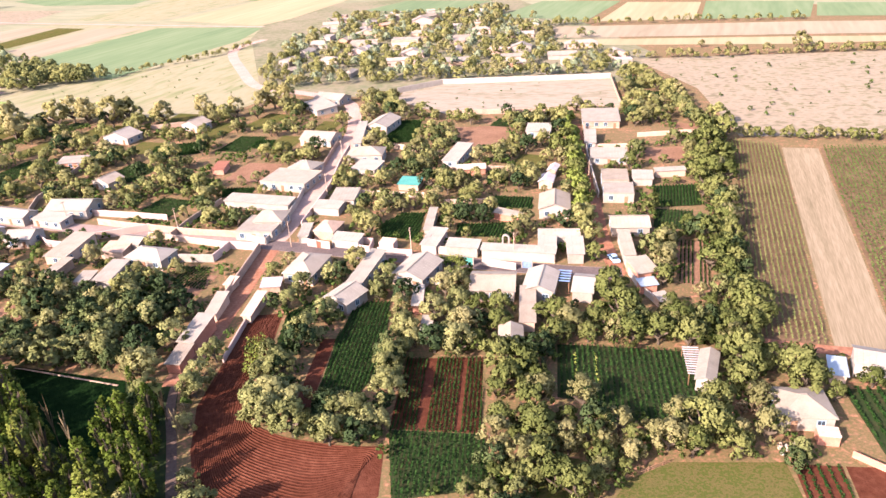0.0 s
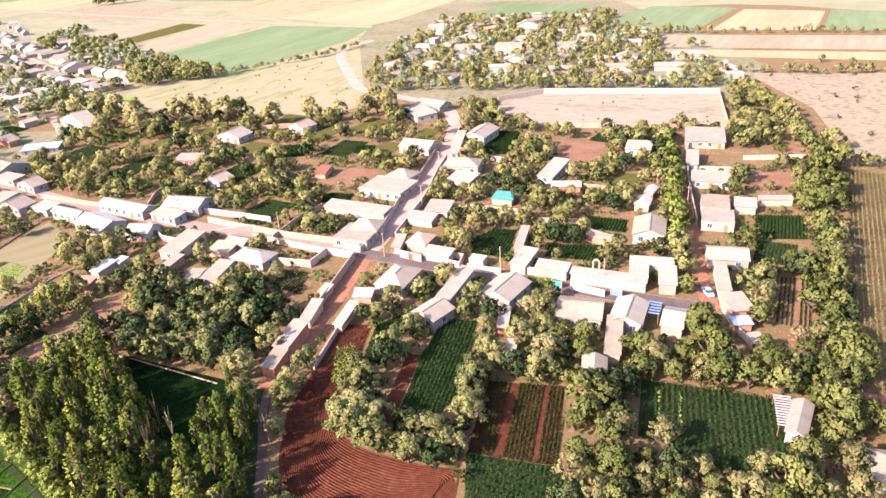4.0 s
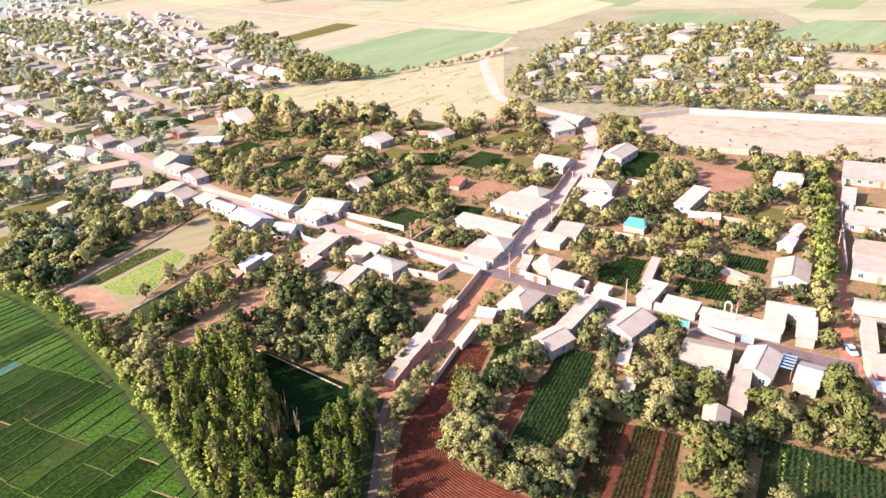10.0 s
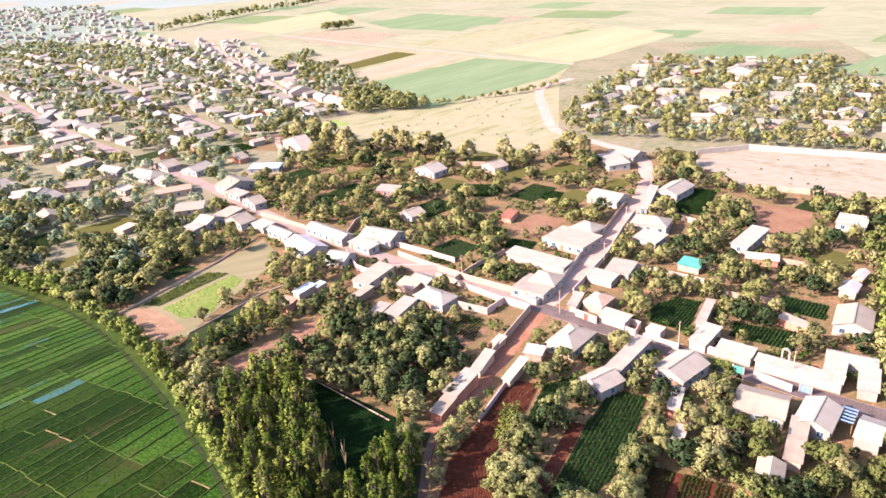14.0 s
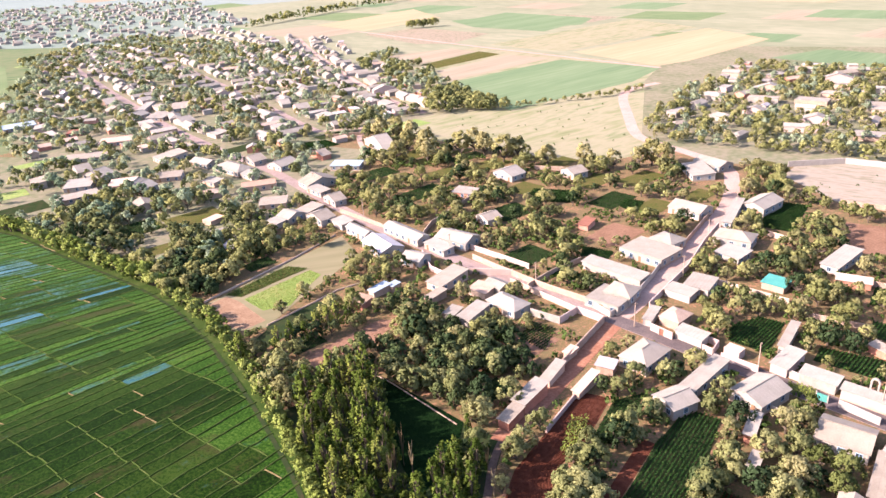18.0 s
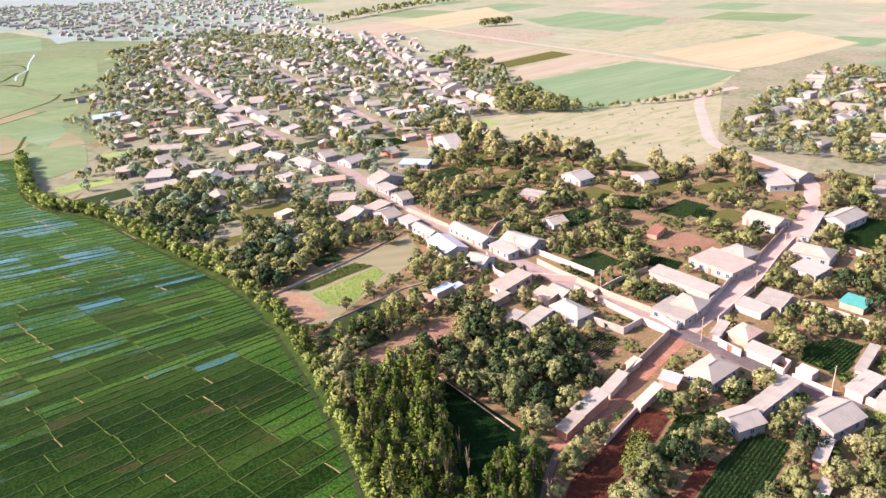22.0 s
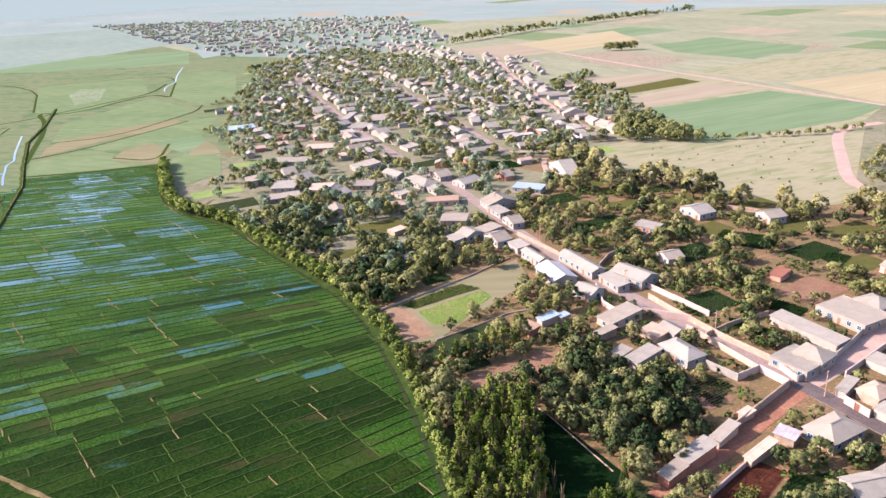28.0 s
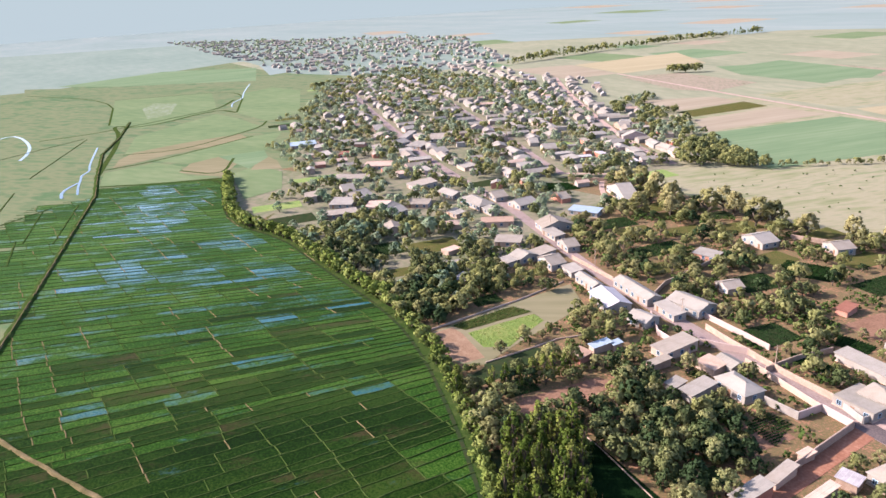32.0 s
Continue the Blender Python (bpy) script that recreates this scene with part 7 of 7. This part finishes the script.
# ---- street things ----
def utility_pole(x, y, turn):
    root = new("utility_pole")
    root.matrix_basis = pose(x, y, 0, 0, 0, turn)
    tagged(root, "pale concrete utility pole with a wooden crossarm beside the street", "pole", group="utility poles")
    bm = bmesh.new()
    bmesh.ops.create_cone(bm, cap_ends=True, segments=8, radius1=0.16, radius2=0.09, depth=7.5, matrix=Matrix.Translation((0, 0, 3.75)))
    me = bpy.data.meshes.new("shaft")
    bm.to_mesh(me), bm.free()
    me.materials.append(WALLS["mud"])
    part("shaft", me, root)
    v, f = boxes([(0, 0, 7.0, 1.6, 0.10, 0.12)])
    arm = part("crossarm", mesh("crossarm", v, f, M["wood"]), root)
    for i in (-0.65, -0.25, 0.25, 0.65):
        bm = bmesh.new()
        bmesh.ops.create_cone(bm, cap_ends=True, segments=6, radius1=0.05, radius2=0.03, depth=0.16, matrix=Matrix.Translation((i, 0, 7.14)))
        me = bpy.data.meshes.new("insulator")
        bm.to_mesh(me), bm.free()
        me.materials.append(WALLS["white"])
        part("insulator", me, arm)


for q in ((-5.5, 161.2, 70), (-37.6, 170.2, 70), (19.9, 154.2, 72), (-72, 185.2, 72), (-108, 196.5, 70), (-157.7, 216.4, 66), (-200, 239.5, 64), (-242.8, 262, 70), (-29.4, 237, 0), (-31.5, 205, 0), (-24.5, 268, 0), (49, 200, 10)):
    utility_pole(*q)


def car(x, y, turn, paint):
    root = new("car")
    root.matrix_basis = pose(x, y, 0.06, 0, 0, turn)
    tagged(root, "small pale blue saloon car parked in the alley", "car")
    bm = bmesh.new()
    prof = [(-2.05, 0.35), (-2.0, 0.82), (-1.2, 0.92), (1.1, 0.95), (1.95, 0.80), (2.05, 0.35)]
    cab = [(-1.25, 0.90), (-0.75, 1.40), (0.55, 1.42), (1.15, 0.94)]

    def loft(points, w0, w1):
        lo = [bm.verts.new((px, -w0 if i in (0, len(points) - 1) else -w1, pz)) for i, (px, pz) in enumerate(points)]
        hi = [bm.verts.new((px, w0 if i in (0, len(points) - 1) else w1, pz)) for i, (px, pz) in enumerate(points)]
        bm.faces.new(lo), bm.faces.new(list(reversed(hi)))
        for i in range(len(points)):
            j = (i + 1) % len(points)
            bm.faces.new((lo[j], lo[i], hi[i], hi[j]))

    loft(prof, 0.78, 0.82)
    me = bpy.data.meshes.new("body")
    bm.to_mesh(me), bm.free()
    me.materials.append(paint)
    part("body", me, root)
    bm = bmesh.new()
    loft(cab, 0.74, 0.62)
    me = bpy.data.meshes.new("cabin")
    bm.to_mesh(me), bm.free()
    me.materials.append(M["pane"])
    cabin = part("cabin", me, root, "dark glass cabin")
    v, f = boxes([(-0.1, 0, 1.43, 1.2, 1.2, 0.05)])
    part("roof_panel", mesh("roof_panel", v, f, paint), cabin)
    for wx in (-1.3, 1.3):
        for wy in (-0.76, 0.76):
            bm = bmesh.new()
            bmesh.ops.create_cone(bm, cap_ends=True, segments=14, radius1=0.30, radius2=0.30, depth=0.2, matrix=pose(wx, wy, 0.30, 90))
            me = bpy.data.meshes.new("wheel")
            bm.to_mesh(me), bm.free()
            me.materials.append(M["tyre"])
            wheel = part("wheel", me, root)
            bm = bmesh.new()
            bmesh.ops.create_cone(bm, cap_ends=True, segments=12, radius1=0.17, radius2=0.17, depth=0.22, matrix=pose(wx, wy, 0.30, 90))
            me = bpy.data.meshes.new("rim")
            bm.to_mesh(me), bm.free()
            me.materials.append(ROOFS["grey"])
            part("rim", me, wheel)


car(43.7, 150.2, 100, M["car_paint"])


def trellis(x, y, w, d, h, turn, slats, mat, name, label, top=None):
    """Posts, two beams and a deck of slats."""
    root = new(name)
    root.matrix_basis = pose(x, y, 0, 0, 0, turn)
    tagged(root, label, "pergola")
    for i in (-1, 1):
        for j in (-1, 1):
            v, f = box(i * w / 2, j * d / 2, h / 2, 0.14, 0.14, h)
            part("post", mesh("post", v, f, M["wood"]), root)
    for i in (-1, 1):
        v, f = box(i * w / 2, 0, h + 0.07, 0.12, d + 0.4, 0.14)
        part("beam", mesh("beam", v, f, M["wood"]), root)
    v, f = box(0, 0, 0, w + 0.4, d / slats * 0.45, 0.06)
    slat = mesh("slat", v, f, mat)
    for k in range(slats):
        part("slat", slat, root, at=pose(0, -d / 2 + d * (k + 0.5) / slats, h + 0.18))


trellis(29.5, 139.6, 2.6, 6.0, 2.6, -17, 5, M["blue_panel"], "yard_canopy", "yard canopy of blue sheets on wooden posts")
trellis(46.6, 105.2, 2.6, 9.0, 2.3, -12, 12, ROOFS["grey"], "vine_trellis", "grey wooden vine trellis beside a shed")


def gate_box(x, y, turn, mat, label):
    v, f = boxes([(0, 0, 0.95, 2.2, 0.12, 1.9), (-1.2, 0, 1.05, 0.25, 0.3, 2.1), (1.2, 0, 1.05, 0.25, 0.3, 2.1)])
    ob = new("gate")
    ob.matrix_basis = pose(x, y, 0, 0, 0, turn)
    tagged(ob, label, "gate")
    for i in (-0.55, 0.55):
        lv, lf = box(i, 0, 1.0, 1.06, 0.06, 1.9)
        part("leaf", mesh("leaf", lv, lf, mat), ob)
    for i in (-1.25, 1.25):
        lv, lf = box(i, 0, 1.1, 0.26, 0.3, 2.2)
        part("gatepost", mesh("gatepost", lv, lf, WALLS["white"]), ob)


gate_box(8.5, 153.3, -17, ROOFS["teal"], "teal painted steel yard gate on the street")
gate_box(-6.2, 144.5, -20, ROOFS["teal"], "small teal yard gate between houses")
gate_box(22.4, 149.3, -17, M["blue_panel"], "blue painted yard gate on the street")
gate_box(-29.5, 168.3, -17, ROOFS["rust"], "rusty brown yard gate on the street")


def fence(line):
    root = new("fence")
    root.location = (line[0][0], line[0][1], 0)
    tagged(root, "low dark rail fence along the meadow edge", "fence")
    for (ax, ay), (bx, by) in zip(line, line[1:]):
        n = max(1, int(math.dist((ax, ay), (bx, by)) / 2.4))
        ang = math.degrees(math.atan2(by - ay, bx - ax))
        for i in range(n):
            px, py = ax + (bx - ax) * (i + 0.5) / n - line[0][0], ay + (by - ay) * (i + 0.5) / n - line[0][1]
            v, f = box(0, 0, 0.45, 0.12, 0.12, 0.9)
            part("post", mesh("post", v, f, M["wood"]), root, at=pose(px, py, 0, 0, 0, ang))
            v, f = boxes([(0, 0, 0.75, math.dist((ax, ay), (bx, by)) / n, 0.06, 0.14), (0, 0, 0.4, math.dist((ax, ay), (bx, by)) / n, 0.06, 0.12)])
            part("rail", mesh("rail", v, f, M["wood"]), root, at=pose(px, py, 0, 0, 0, ang))


def bare_poplar(x, y, height, seed):
    """A dead poplar: a thin pale trunk with steep bare branches."""
    rng = np.random.default_rng(seed)
    root = new("bare_poplar")
    root.matrix_basis = pose(x, y, 0, 0, 0, rng.uniform(0, 360))
    tagged(root, "dead poplar with thin pale leafless branches", "poplar")
    part("trunk", limb_mesh(rng, height, 0.11, 0.5, 6, M["dry"]), root)
    for k in range(7):
        a, z = rng.uniform(0, 6.283), height * rng.uniform(0.35, 0.85)
        end = (0.8 * math.cos(a), 0.8 * math.sin(a), z + height * rng.uniform(0.15, 0.3))
        v = [(0.04 * math.cos(t), 0.04 * math.sin(t), z) for t in (0, 2.1, 4.2)] + [(end[0] + 0.012 * math.cos(t), end[1] + 0.012 * math.sin(t), end[2]) for t in (0, 2.1, 4.2)]
        part("branch", mesh("branch", v, [(0, 1, 4, 3), (1, 2, 5, 4), (2, 0, 3, 5), (3, 4, 5)], M["dry"]), root)


for k, q in enumerate(((-67.1, 97.1, 8.5), (-66.2, 92.5, 7.5), (-64.9, 89.2, 9.0), (-64.0, 95.5, 7.0), (-46.2, 96.5, 6.0), (-49.8, 101.5, 6.5))):
    bare_poplar(*q, 300 + k)


def arch_gate(x, y, turn):
    """A small white plastered arch standing on the roof edge of the street house."""
    root = new("garden_arch")
    root.matrix_basis = pose(x, y, 0, 0, 0, turn)
    tagged(root, "small whitewashed arch above a garden door", "arch")
    for i in (-0.8, 0.8):
        v, f = box(i, 0, 1.3, 0.4, 0.5, 2.6)
        part("pier", mesh("pier", v, f, WALLS["white"]), root)
    v, f = [], []
    for k in range(9):
        a = math.pi * k / 8
        for rad in (0.6, 1.0):
            v += [(-rad * math.cos(a), -0.25, 2.6 + rad * math.sin(a)), (-rad * math.cos(a), 0.25, 2.6 + rad * math.sin(a))]
        if k:
            j = 4 * k
            f += [(j - 4, j - 3, j + 1, j), (j - 2, j - 1, j + 3, j + 2), (j - 4, j - 2, j + 2, j), (j - 3, j - 1, j + 3, j + 1)]
    part("arch", mesh("arch", v, f, WALLS["white"]), root)


arch_gate(18.8, 161.5, -16)
fence([(18.9, 76.8), (23.9, 78.5), (27.2, 79.8), (34.9, 82.5)])


def rubble_heap(x, y, count, seed):
    """Broken pale stones and clods tipped out beside the house."""
    r = random.Random(seed)
    root = new("rubble_heap")
    root.location = (x, y, 0)
    tagged(root, "small heap of pale rubble tipped beside the house", "heap")
    for k in range(count):
        bm = bmesh.new()
        bmesh.ops.create_icosphere(bm, subdivisions=1, radius=r.uniform(0.22, 0.5))
        for v in bm.verts:
            v.co *= r.uniform(0.75, 1.2)
        me = bpy.data.meshes.new("stone")
        bm.to_mesh(me), bm.free()
        me.materials.append(WALLS["white" if k % 3 else "mud"])
        part("stone", me, root, at=pose(r.gauss(0, 0.7), r.gauss(0, 0.7), r.uniform(0.12, 0.35), r.uniform(0, 90), 0, r.uniform(0, 360)))


rubble_heap(53.9, 83.6, 16, 3)
